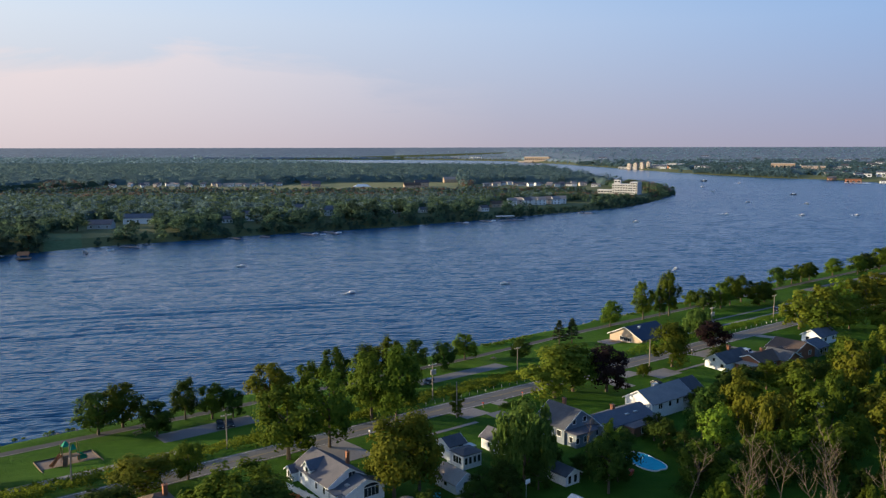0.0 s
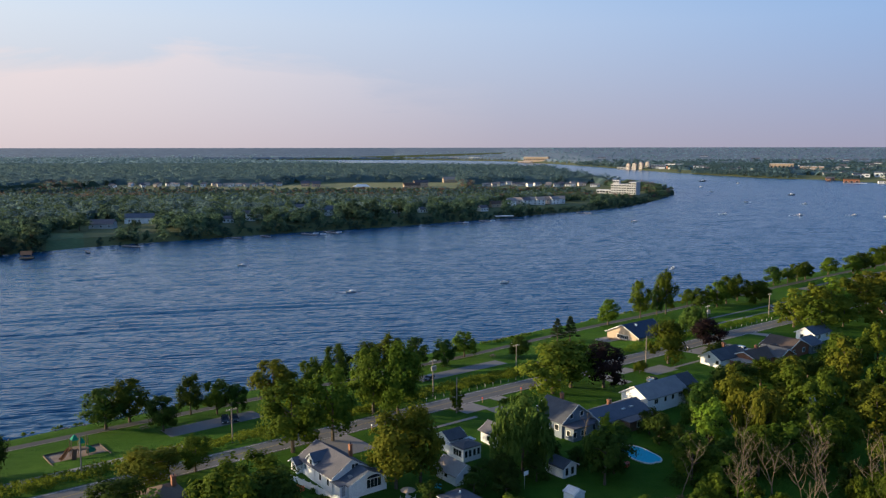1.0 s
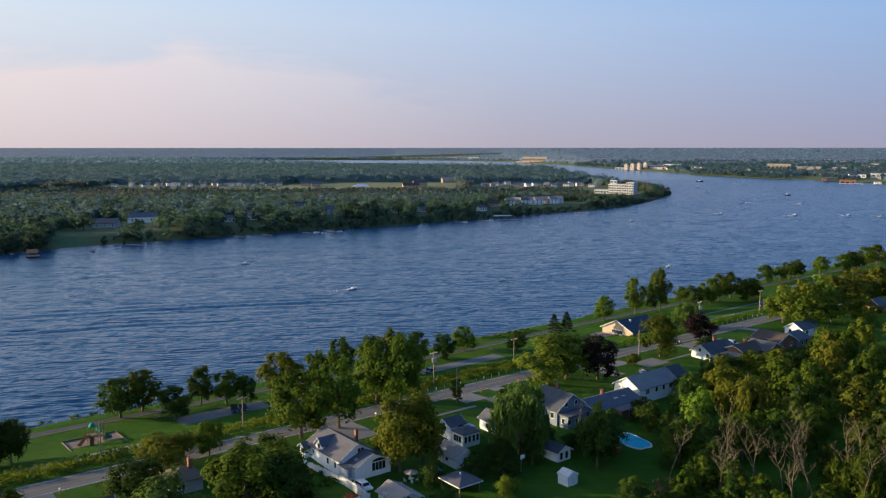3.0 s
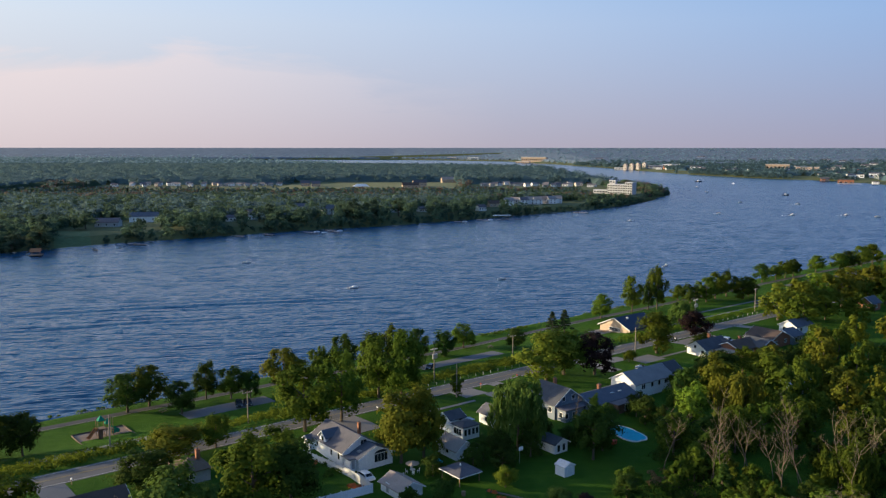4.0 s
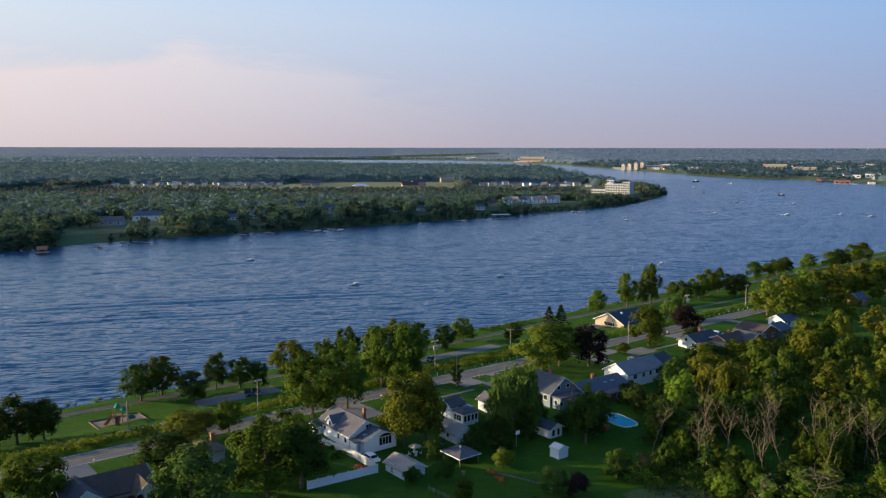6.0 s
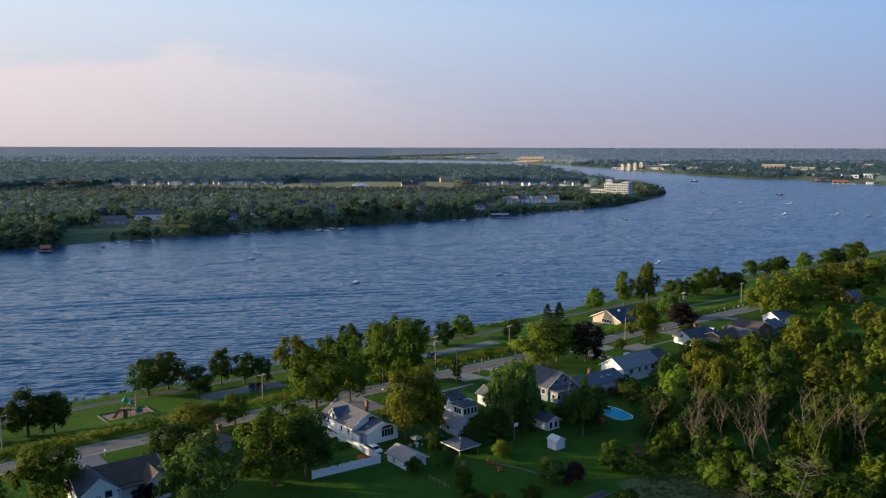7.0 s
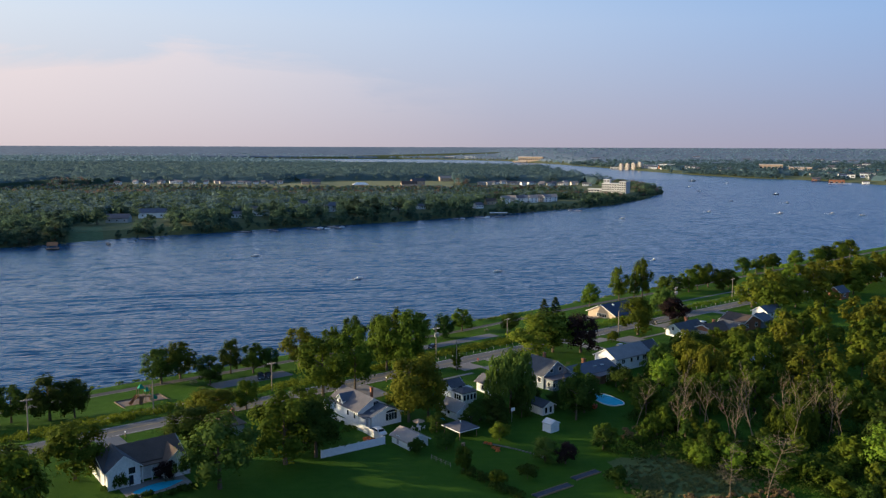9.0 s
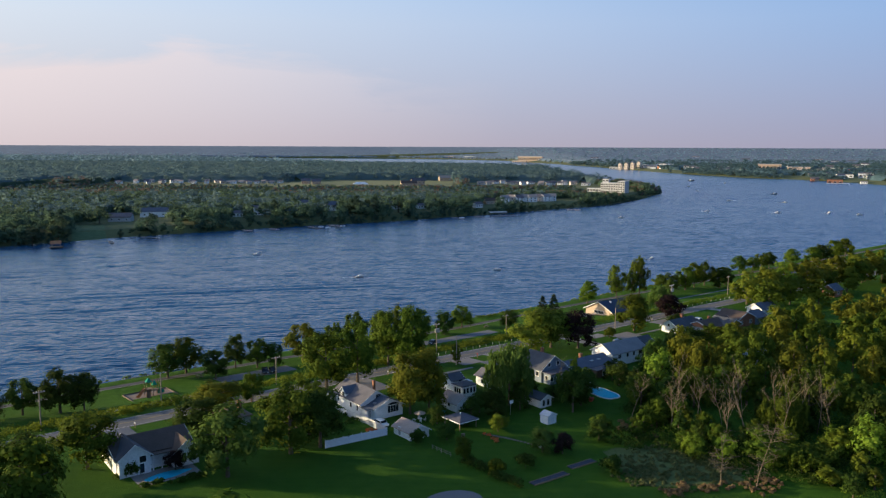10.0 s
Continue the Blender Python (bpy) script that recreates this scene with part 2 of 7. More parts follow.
M = {
    "lawn": lawn(),
    "water": water(),
    "still": still_water(),
    "meadow": surface("tall_dry_grass", (0.070, 0.108, 0.034), (0.118, 0.140, 0.056), 0.18, 1.6, 0.95, 0.35, 0.2, 0.0, 0.05),
    "asphalt": surface("weathered_asphalt", (0.105, 0.102, 0.105), (0.145, 0.14, 0.138), 0.08, 5.0, 0.9),
    "lot": surface("parking_asphalt", (0.125, 0.132, 0.145), (0.17, 0.172, 0.18), 0.10, 5.0, 0.9),
    "path": surface("path_asphalt", (0.062, 0.06, 0.062), (0.092, 0.087, 0.085), 0.2, 5.0, 0.9),
    "concrete": surface("drive_concrete", (0.22, 0.195, 0.18), (0.30, 0.27, 0.245), 0.2, 4.0, 0.85),
    "chips": surface("wood_chips", (0.165, 0.117, 0.096), (0.255, 0.195, 0.160), 0.5, 6.0, 0.95),
    "soil": surface("far_ground", (0.075, 0.095, 0.035), (0.105, 0.120, 0.045), 0.02, 0.3, 0.95),
    "field": surface("mown_field", (0.135, 0.155, 0.060), (0.21, 0.21, 0.095), 0.012, 0.1, 0.95),
    "far_lawn": surface("far_mown_lawn", (0.070, 0.115, 0.045), (0.105, 0.150, 0.062), 0.03, 0.3, 0.95),
    "rock": surface("bank_stone", (0.10, 0.095, 0.085), (0.20, 0.185, 0.165), 0.5, 3.0, 0.9),
    "yellow_line": surface("yellow_paint", (0.26, 0.20, 0.08), (0.34, 0.26, 0.11), 0.5, 4.0, 0.7),
    "white_line": surface("white_paint_worn", (0.45, 0.44, 0.42), (0.65, 0.64, 0.62), 0.5, 4.0, 0.7),
    "white": surface("white_siding", (0.72, 0.73, 0.75), (0.79, 0.80, 0.81), 0.3, 3.0, 0.6),
    "pale_render": surface("pale_render", (0.40, 0.41, 0.43), (0.47, 0.48, 0.49), 0.3, 3.0, 0.7),
    "blush": surface("blush_siding", (0.50, 0.44, 0.39), (0.57, 0.50, 0.44), 0.3, 3.0, 0.65),
    "cream": surface("cream_siding", (0.40, 0.30, 0.22), (0.47, 0.36, 0.27), 0.3, 3.0, 0.65),
    "grey_wall": surface("grey_siding", (0.34, 0.36, 0.38), (0.44, 0.45, 0.46), 0.3, 3.0, 0.65),
    "blue_wall": surface("slate_blue_siding", (0.14, 0.18, 0.23), (0.20, 0.24, 0.29), 0.3, 3.0, 0.65),
    "brick": surface("red_brick", (0.24, 0.10, 0.06), (0.36, 0.16, 0.09), 0.6, 6.0, 0.85),
    "dark_brick": surface("dark_brick", (0.13, 0.07, 0.05), (0.20, 0.11, 0.08), 0.6, 6.0, 0.85),
    "roof_grey": surface("grey_shingle", (0.086, 0.086, 0.105), (0.135, 0.131, 0.151), 0.5, 5.0, 0.9),
    "roof_pale": surface("pale_grey_shingle", (0.17, 0.175, 0.19), (0.24, 0.24, 0.25), 0.5, 5.0, 0.9),
    "roof_dark": surface("charcoal_shingle", (0.055, 0.06, 0.075), (0.095, 0.10, 0.115), 0.5, 5.0, 0.9),
    "roof_blue": surface("blue_grey_shingle", (0.075, 0.09, 0.125), (0.12, 0.135, 0.17), 0.5, 5.0, 0.9),
    "roof_brown": surface("brown_shingle", (0.07, 0.05, 0.043), (0.11, 0.08, 0.066), 0.5, 5.0, 0.9),
    "roof_bark": surface("bark_brown_shingle", (0.13, 0.09, 0.066), (0.19, 0.135, 0.10), 0.5, 5.0, 0.9),
    "roof_rust": surface("rust_orange_roof", (0.30, 0.13, 0.06), (0.40, 0.19, 0.09), 0.5, 5.0, 0.9),
    "roof_tan": surface("tan_shingle", (0.30, 0.24, 0.21), (0.40, 0.33, 0.29), 0.5, 5.0, 0.9),
    "roof_navy": surface("navy_metal_roof", (0.012, 0.022, 0.055), (0.022, 0.036, 0.075), 0.5, 5.0, 0.5),
    "flat_roof": surface("pale_membrane", (0.50, 0.51, 0.53), (0.62, 0.63, 0.64), 0.4, 3.0, 0.7),
    "trim": surface("white_trim", (0.76, 0.76, 0.75), (0.82, 0.82, 0.81), 0.5, 5.0, 0.5),
    "vinyl": surface("white_vinyl", (0.64, 0.66, 0.69), (0.72, 0.73, 0.75), 0.4, 4.0, 0.45),
    "glass": surface("window_glass", (0.015, 0.018, 0.022), (0.03, 0.035, 0.04), 1.0, 2.0, 0.08, 0.0, 0.001, 0.0, 0.6),
    "door": surface("painted_door", (0.30, 0.31, 0.33), (0.36, 0.37, 0.38), 1.0, 4.0, 0.5),
    "pole": surface("weathered_pole", (0.24, 0.19, 0.15), (0.36, 0.30, 0.25), 1.5, 10.0, 0.9),
    "galv": surface("galvanised_metal", (0.42, 0.42, 0.42), (0.55, 0.55, 0.55), 1.0, 8.0, 0.4, 0.1, 0.01, 0.7),
    "wood": surface("deck_wood", (0.20, 0.13, 0.08), (0.32, 0.22, 0.14), 1.0, 8.0, 0.85),
    "bark": surface("bark", (0.07, 0.055, 0.04), (0.14, 0.11, 0.08), 1.5, 10.0, 0.95, 0.5, 0.05),
    "dead": surface("bleached_wood", (0.105, 0.082, 0.054), (0.190, 0.150, 0.100), 1.5, 10.0, 0.9),
    "pool": surface("pool_water", (0.02, 0.44, 0.60), (0.04, 0.52, 0.68), 0.8, 3.0, 0.4, 0.25, 0.03, 0.0, 0.04),
    "sheet": surface("ground_sheet", (0.025, 0.031, 0.050), (0.062, 0.070, 0.095), 0.8, 3.0, 0.9, 0.5, 0.05),
    "red": surface("red_paint", (0.45, 0.05, 0.03), (0.55, 0.08, 0.05), 1.0, 5.0, 0.5),
    "green_play": surface("green_plastic", (0.015, 0.20, 0.13), (0.025, 0.27, 0.17), 1.0, 5.0, 0.85, 0.2, 0.02, 0.0, 0.1),
    "tan_play": surface("tan_plastic", (0.223, 0.144, 0.090), (0.273, 0.186, 0.120), 1.0, 5.0, 0.85, 0.2, 0.02, 0.0, 0.1),
    "car_white": surface("white_car_paint", (0.66, 0.67, 0.68), (0.74, 0.75, 0.76), 1.0, 4.0, 0.25, 0.0, 0.001, 0.0, 0.6),
    "car_dark": surface("dark_car_paint", (0.02, 0.022, 0.028), (0.04, 0.042, 0.05), 1.0, 4.0, 0.25, 0.0, 0.001, 0.0, 0.6),
    "car_silver": surface("silver_car_paint", (0.40, 0.41, 0.42), (0.48, 0.49, 0.50), 1.0, 4.0, 0.3, 0.0, 0.001, 0.4, 0.6),
    "rubber": surface("tyre_rubber", (0.015, 0.015, 0.015), (0.03, 0.03, 0.03), 2.0, 10.0, 0.9),
    "foam": surface("foam", (0.60, 0.64, 0.68), (0.78, 0.80, 0.82), 0.5, 3.0, 0.8),
    "flowers": surface("red_blossom", (0.42, 0.09, 0.03), (0.60, 0.18, 0.05), 1.0, 6.0, 0.8),
    "leaf": leaves("green_leaves", (0.032, 0.069, 0.007), (0.068, 0.122, 0.009), (0.127, 0.179, 0.013)),
    "leaf_deep": leaves("deep_green_leaves", (0.021, 0.050, 0.009), (0.041, 0.087, 0.012), (0.077, 0.130, 0.017)),
    "leaf_yellow": leaves("yellow_green_leaves", (0.053, 0.092, 0.006), (0.112, 0.149, 0.011), (0.187, 0.201, 0.013), 0.35),
    "leaf_bright": leaves("bright_green_leaves", (0.066, 0.134, 0.009), (0.125, 0.212, 0.013), (0.189, 0.273, 0.022)),
    "leaf_willow": leaves("willow_leaves", (0.042, 0.102, 0.016), (0.074, 0.147, 0.024), (0.119, 0.192, 0.033), 0.4),
    "leaf_plum": leaves("plum_leaves", (0.010, 0.008, 0.008), (0.022, 0.014, 0.013), (0.045, 0.022, 0.018), 0.15),
    "leaf_pine": leaves("pine_needles", (0.020, 0.040, 0.016), (0.034, 0.058, 0.022), (0.060, 0.080, 0.030), 0.1),
    # across the river: leaf colour bluer than near trees, haze mixed into it
    "leaf_bank_haze": leaves("haze_tinted_shore_leaves", (0.061, 0.119, 0.077), (0.102, 0.171, 0.100), (0.133, 0.195, 0.110), 0.5, 0.8),
    "leaf_bank_haze_deep": leaves("dark_haze_tinted_shore_leaves", (0.042, 0.084, 0.068), (0.064, 0.112, 0.079), (0.094, 0.143, 0.096), 0.5, 0.8),
    # far woods: aerial haze painted in as pale blue base colours
    "leaf_haze": leaves("haze_tinted_leaves", (0.145, 0.230, 0.262), (0.194, 0.290, 0.296), (0.253, 0.341, 0.314), 0.5, 0.4),
    "far_haze": leaves("haze_tinted_woodland", (0.126, 0.218, 0.273), (0.186, 0.289, 0.338), (0.248, 0.361, 0.408), 0.5, 0.2),
    "far_haze_dark": leaves("dark_haze_tinted_woodland", (0.097, 0.168, 0.235), (0.144, 0.222, 0.289), (0.193, 0.277, 0.343), 0.5, 0.2),
    "far_haze_blue": surface("pale_haze_woodland", (0.105, 0.150, 0.200), (0.140, 0.190, 0.240), 0.006, 0.04, 0.95, 0.0),
    "leaf_haze_deep": leaves("dark_haze_tinted_leaves", (0.076, 0.135, 0.166), (0.103, 0.168, 0.193), (0.140, 0.201, 0.213), 0.5, 0.4),
    "leaf_brown": leaves("bare_twig_brown", (0.179, 0.159, 0.120), (0.235, 0.198, 0.148), (0.291, 0.240, 0.180), 0.5, 0.6),
    "leaf_straw": leaves("straw_grass", (0.095, 0.140, 0.045), (0.140, 0.175, 0.062), (0.190, 0.205, 0.085), 0.4),
    "leaf_dry": leaves("dry_brown_leaves", (0.130, 0.105, 0.048), (0.210, 0.155, 0.066), (0.290, 0.205, 0.090), 0.35),
}


# ---------- mesh helpers ----------
def put(name, verts, faces, material, parent=None, label=""):
    me = bpy.data.meshes.new(name)
    me.from_pydata([tuple(v) for v in verts], [], faces)
    me.materials.append(M[material] if isinstance(material, str) else material)
    me.update()
    ob = new(name, me)
    ob.parent = parent
    if label:
        tagged(ob, label)
    return ob


def part(name, bm, material, parent, label=""):
    me = bpy.data.meshes.new(name)
    bm.normal_update()
    bm.to_mesh(me)
    bm.free()
    me.materials.append(M[material])
    ob = new(name, me)
    ob.parent = parent
    if label:
        tagged(ob, label)
    return ob


def thing(name, m, label, category, group=""):
    ob = new(name)
    ob.matrix_basis = m
    return tagged(ob, label, category, group)


def box(bm, x0, x1, y0, y1, z0, z1, bevel=0.0):
    r = bmesh.ops.create_cube(bm, size=1.0)
    for v in r["verts"]:
        v.co = Vector((x0 + (v.co.x + 0.5) * (x1 - x0), y0 + (v.co.y + 0.5) * (y1 - y0), z0 + (v.co.z + 0.5) * (z1 - z0)))
    if bevel:
        edges = list({e for v in r["verts"] for e in v.link_edges})
        bmesh.ops.bevel(bm, geom=edges, offset=bevel, segments=1, affect="EDGES")
    return bm


def boxed(*spans, bevel=0.0):
    bm = bmesh.new()
    for s in spans:
        box(bm, *s, bevel=bevel)
    return bm


def tube(bm, points, radii, sides=6):
    """A tapered tube through points."""
    rings = []
    for n, p in enumerate(points):
        way = (points[min(n + 1, len(points) - 1)] - points[max(n - 1, 0)]).normalized()
        a = way.cross(Vector((0.3, 0.9, 0.1))).normalized()
        b = way.cross(a)
        rings.append([bm.verts.new(p + (a * math.cos(t) + b * math.sin(t)) * radii[n]) for t in (2 * math.pi * k / sides for k in range(sides))])
    for r, s in zip(rings, rings[1:]):
        for k in range(sides):
            bm.faces.new((r[k], r[(k + 1) % sides], s[(k + 1) % sides], s[k]))
    bm.faces.new(rings[-1])
    bm.faces.new(rings[0][::-1])
    return bm


def post(x, y, z0, z1, r, r2=None, sides=8):
    return tube(bmesh.new(), [Vector((x, y, z0)), Vector((x, y, z1))], [r, r if r2 is None else r2], sides)


def quads(name, corners, material):
    """A mesh of loose quads from an array of shape (n, 4, 3)."""
    n = len(corners)
    me = bpy.data.meshes.new(name)
    me.vertices.add(4 * n)
    me.vertices.foreach_set("co", corners.astype(np.float32).ravel())
    me.loops.add(4 * n)
    me.loops.foreach_set("vertex_index", np.arange(4 * n, dtype=np.int32))
    me.polygons.add(n)
    me.polygons.foreach_set("loop_start", np.arange(0, 4 * n, 4, dtype=np.int32))
    me.update(calc_edges=True)
    me.materials.append(M[material])
    return me


def foliage(rng, centres, radii, count, size, droop=0.0, spread=0.7, under=-0.45, lift=0.0, hollow=0.55, cores=None, whole=0.0):
    """Small leaf sprays round clump centres, facing outwards with scatter."""
    c = np.repeat(np.asarray(centres, float), count, axis=0)
    r = np.repeat(np.asarray(radii, float), count, axis=0)
    if r.ndim == 1:
        r = r[:, None] * np.ones(3)
    d = rng.normal(size=c.shape)
    d /= np.linalg.norm(d, axis=1, keepdims=True)
    d[:, 2] = np.where(d[:, 2] < under, -d[:, 2], d[:, 2])
    p = c + r * d * rng.uniform(hollow, 1.08, (len(c), 1))
    n = d + spread * rng.normal(size=d.shape)
    n[:, 2] += lift
    if cores is not None:
        # turn the sprays to follow the round of the whole crown
        o = p - np.repeat(np.asarray(cores, float), count, axis=0)
        n += whole * o / np.linalg.norm(o, axis=1, keepdims=True)
    n /= np.linalg.norm(n, axis=1, keepdims=True)
    a = np.cross(n, rng.normal(size=n.shape))
    a /= np.linalg.norm(a, axis=1, keepdims=True)
    b = np.cross(n, a)
    s = size * rng.uniform(0.6, 1.3, (len(c), 1))
    if droop:
        b = np.tile((0.0, 0.0, -1.0), (len(c), 1)) + 0.25 * rng.normal(size=b.shape)
        a = np.cross(b, n)
        a /= np.linalg.norm(a, axis=1, keepdims=True)
        b = b * droop
    k = rng.uniform(0.75, 1.25, (len(c), 4, 1))
    q = np.stack([-a - b, a - 0.6 * b, a * 0.7 + b, -a * 0.8 + 0.7 * b], 1) * (s[:, None] * 0.5) * k
    return p[:, None] + q

# ---------- ground, river, far land ----------
def sheet(name, us, vs, material, lift=0.0, label="", category=""):
    verts = [uv(u, v) + Vector((0, 0, lift)) for v in vs for u in us]
    w = len(us)
    faces = [(i + j * w, i + (j + 1) * w, i + 1 + (j + 1) * w, i + 1 + j * w) for j in range(len(vs) - 1) for i in range(w - 1)]
    return tagged(put(name, verts, faces, material), label, category, kind="structure")


def steps(a, b, d):
    n = max(1, math.ceil((b - a) / d))
    return [a + (b - a) * k / n for k in range(n + 1)]


GROUND_V = [-70, -58, -55, -53.5, -52.5, -51.5, -50.5, -49.5, -48, -45, -41, -38, -34, -28, -20, -12, -6, -2, 0, 4, 8, 11, 14, 20, 40, 70, 110, 160, 220, 300, 420, 700]
sheet("ground", steps(-500, 400, 6) + steps(420, 1000, 20)[0:], GROUND_V, "lawn", 0, "mown green grass running down to the river", "ground")

# the river: long low waves near the camera's bank, dying out towards its rim
WX, WY = (-520.0, 1000.0), (120.0, 1750.0)


# wakes running on after boats have gone: ends of the line, wave length, height, breadth
WAKES = ((-248, 375, -140, 478, 7.0, 0.3, 3.2), (-250, 306, 20, 380, 9.0, 0.32, 11.0), (-215, 276, -60, 330, 8.0, 0.28, 8.0), (-15, 397, 7, 422, 5.0, 0.2, 4.0), (30, 400, 110, 436, 6.0, 0.17, 8.0), (217, 745, 349, 807, 12.0, 0.35, 6.0), (266, 919, 357, 973, 12.0, 0.35, 6.0), (383, 1045, 497, 1104, 14.0, 0.41, 7.0), (311, 728, 413, 820, 12.0, 0.32, 6.0), (491, 994, 576, 1036, 14.0, 0.35, 7.0))


def river():
    xs = np.concatenate([np.linspace(WX[0], -262, 22), np.linspace(-250, 360, 120), np.linspace(374, WX[1], 40)])
    ys = np.concatenate([np.linspace(WY[0], 168, 12), np.linspace(172, 470, 320), np.linspace(471.4, 780, 150), np.linspace(782.5, 1180, 60), np.linspace(1190, WY[1], 45)])
    x, y = np.meshgrid(xs, ys)
    h = np.zeros_like(x)
    for n, (wave, tilt, size) in enumerate(((5.2, 4.0, 0.19), (4.3, -11.0, 0.15), (6.4, 15.0, 0.16), (3.5, 7.0, 0.10), (9.0, -4.0, 0.15), (5.0, 24.0, 0.10), (12.5, 9.0, 0.12))):
        c, s = math.cos(radians(tilt)), math.sin(radians(tilt))
        along, across = x * c + y * s, -x * s + y * c
        wander = 1.9 * np.sin(along * 0.041 + n * 2.1 + across * 0.031) + 1.3 * np.sin(along * 0.103 - n + across * 0.057) + 0.7 * np.sin(along * 0.23 + 2 * n - across * 0.09)
        broken = 0.5 + 0.5 * np.sin(along * 0.22 * (1 + 0.2 * n) + n * 1.7 + 1.9 * np.sin(across * 0.21 + n)) * np.sin(across * 0.11 + n * 2.3 + 1.2 * np.sin(along * 0.05))
        group = 0.80 + 0.20 * np.sin(along * 0.013 + n * 1.3 + 1.5 * np.sin(across * 0.017 + n))
        w = np.sin(across * 2 * math.pi / wave + wander)
        fade = np.clip((1300 - y) / 400, 0.15, 1)
        h += 0.12 * size * (0.60 + 0.70 * broken) * group * (w + 0.25 * w * w) * fade
    for ax, ay, bx, by, wave, size, broad in WAKES:
        q = math.hypot(bx - ax, by - ay)
        ex, ey = (bx - ax) / q, (by - ay) / q
        t, s = ((x - ax) * ex + (y - ay) * ey) / q, -(x - ax) * ey + (y - ay) * ex
        s = s + 1.5 * np.sin(t * 9.0)
        h += size * np.sin(s * 2 * math.pi / wave) * np.exp(-((s / broad) ** 2)) * np.clip(1.5 - 3.0 * np.abs(t - 0.5), 0, 1)
    rim = np.minimum(np.minimum(x - WX[0], WX[1] - x), np.minimum(y - WY[0], WY[1] - y))
    h *= np.clip(rim / 90, 0, 1)
    verts = np.stack([x, y, WATER + h], -1).reshape(-1, 3).tolist()
    w = len(xs)
    faces = [(i + j * w, i + 1 + j * w, i + 1 + (j + 1) * w, i + (j + 1) * w) for j in range(len(ys) - 1) for i in range(w - 1)]
    k = len(verts)
    (a, b), (c, d) = WX, WY
    outer = [(-3500, 40), (4200, 40), (4200, 4960), (-3500, 4960)]
    verts += [(p, q, WATER) for p, q in outer + [(a, c), (b, c), (b, d), (a, d)]]
    faces += [(k, k + 1, k + 5, k + 4), (k + 1, k + 2, k + 6, k + 5), (k + 2, k + 3, k + 7, k + 6), (k + 3, k, k + 4, k + 7)]
    ob = put("water", verts, faces, "water")
    ob.data.polygons.foreach_set("use_smooth", [True] * len(faces))
    ob.data.materials.append(M["still"])
    for f in ob.data.polygons[-4:]:
        f.material_index = 1
    return tagged(ob, "wide blue river with small wind waves", "river", kind="structure")


river()

ISLAND = ((250, -640), (400, -430), (522, -298), (545, -274), (571, -251), (592, -226), (631, -172), (662, -133), (690, -89), (721, -40), (767, 14), (792, 48), (839, 97), (877, 138), (918, 183), (953, 216), (1033, 264), (1126, 308), (1185, 336), (1235, 350), (1300, 340), (1500, 310), (1900, 300), (2180, 325), (2260, 270), (2380, 185), (2432, 25), (2600, -150), (3100, -370), (3300, -560), (3650, -800), (3900, -1100), (4150, -1250))
MAINLAND = ((1050, 940), (1350, 960), (1500, 832), (1705, 800), (1795, 716), (1970, 650), (2232, 592), (2618, 548), (3114, 455), (3785, 300), (4054, 46), (4240, -242), (4300, -3400), (4900, -3400))


def edge(table, y):
    for (a, xa), (b, xb) in zip(table, table[1:]):
        if y <= b:
            return xa + (xb - xa) * max(0.0, (y - a) / (b - a))
    return table[-1][1]


def bank_y(x):
    """Where the far mainland begins, going away over x."""
    for (a, xa), (b, xb) in zip(MAINLAND[2:12], MAINLAND[3:12]):
        if xb <= x <= xa:
            return a + (b - a) * (xa - x) / max(1e-6, xa - xb)
    return 4280.0 if x < 0 else 1500.0


def rise(x, y):
    """Lifts the far plain so that it meets the horizon in the camera's view."""
    start = max(2500.0, bank_y(x) + 50)
    t = min(1.0, max(0.0, (y - start) / (4900 - start)))
    return 47.0 * t * t * (3 - 2 * t)


def island_z(x, y):
    d = edge(ISLAND, y) + 5 * noise.noise((y * 0.02, 0, 4)) - x
    return min(0.0, WATER - 0.8 + d * 0.16)


def mainland_z(x, y):
    d = x - edge(MAINLAND, y)
    return min(0.0, WATER - 0.6 + d * 0.12) + rise(x, y)


def land(name, table, sign, far_x, z, ys, label):
    verts, faces, offs = [], [], (-6, 0, 4, 10, 20, 35, 60, 110, 200, 350, 600, 1000, 1600, 2600, 3100, 3600, 4200, 5000, 7300)
    for y in ys:
        x0 = edge(table, y) + 5 * noise.noise((y * 0.02, 0, 4)) * (sign < 0)
        for o in offs:
            x = x0 + sign * o if abs(far_x - x0) > o else far_x
            verts.append((x, y, z(x, y)))
    w = len(offs)
    for j in range(len(ys) - 1):
        for i in range(w - 1):
            f = (i + j * w, i + 1 + j * w, i + 1 + (j + 1) * w, i + (j + 1) * w)
            faces.append(f if sign > 0 else f[::-1])
    return tagged(put(name, verts, faces, "soil"), label, "land", kind="structure")


land("ground_island", ISLAND, -1, -3400, island_z, steps(250, 1400, 12) + steps(1440, 4150, 40), "low wooded island across the river")
land("ground_mainland", MAINLAND, 1, 4000, mainland_z, steps(1050, 4900, 25), "low built-up far bank and wooded plain")


# road, lanes, lots
def strip(name, u0, u1, v0, v1, material, lift, label, category, du=6.0):
    return sheet(name, steps(u0, u1, du), steps(v0, v1, 1.9), material, lift, label, category)


strip("road", -480, 620, 0.0, 7.6, "asphalt", 0.04, "worn grey two-lane asphalt road", "road")
for n, v in enumerate((3.62, 3.92)):
    strip("trim_%d" % n, -300, 500, v, v + 0.14, "yellow_line", 0.055, "faded yellow centre line", "road marking")
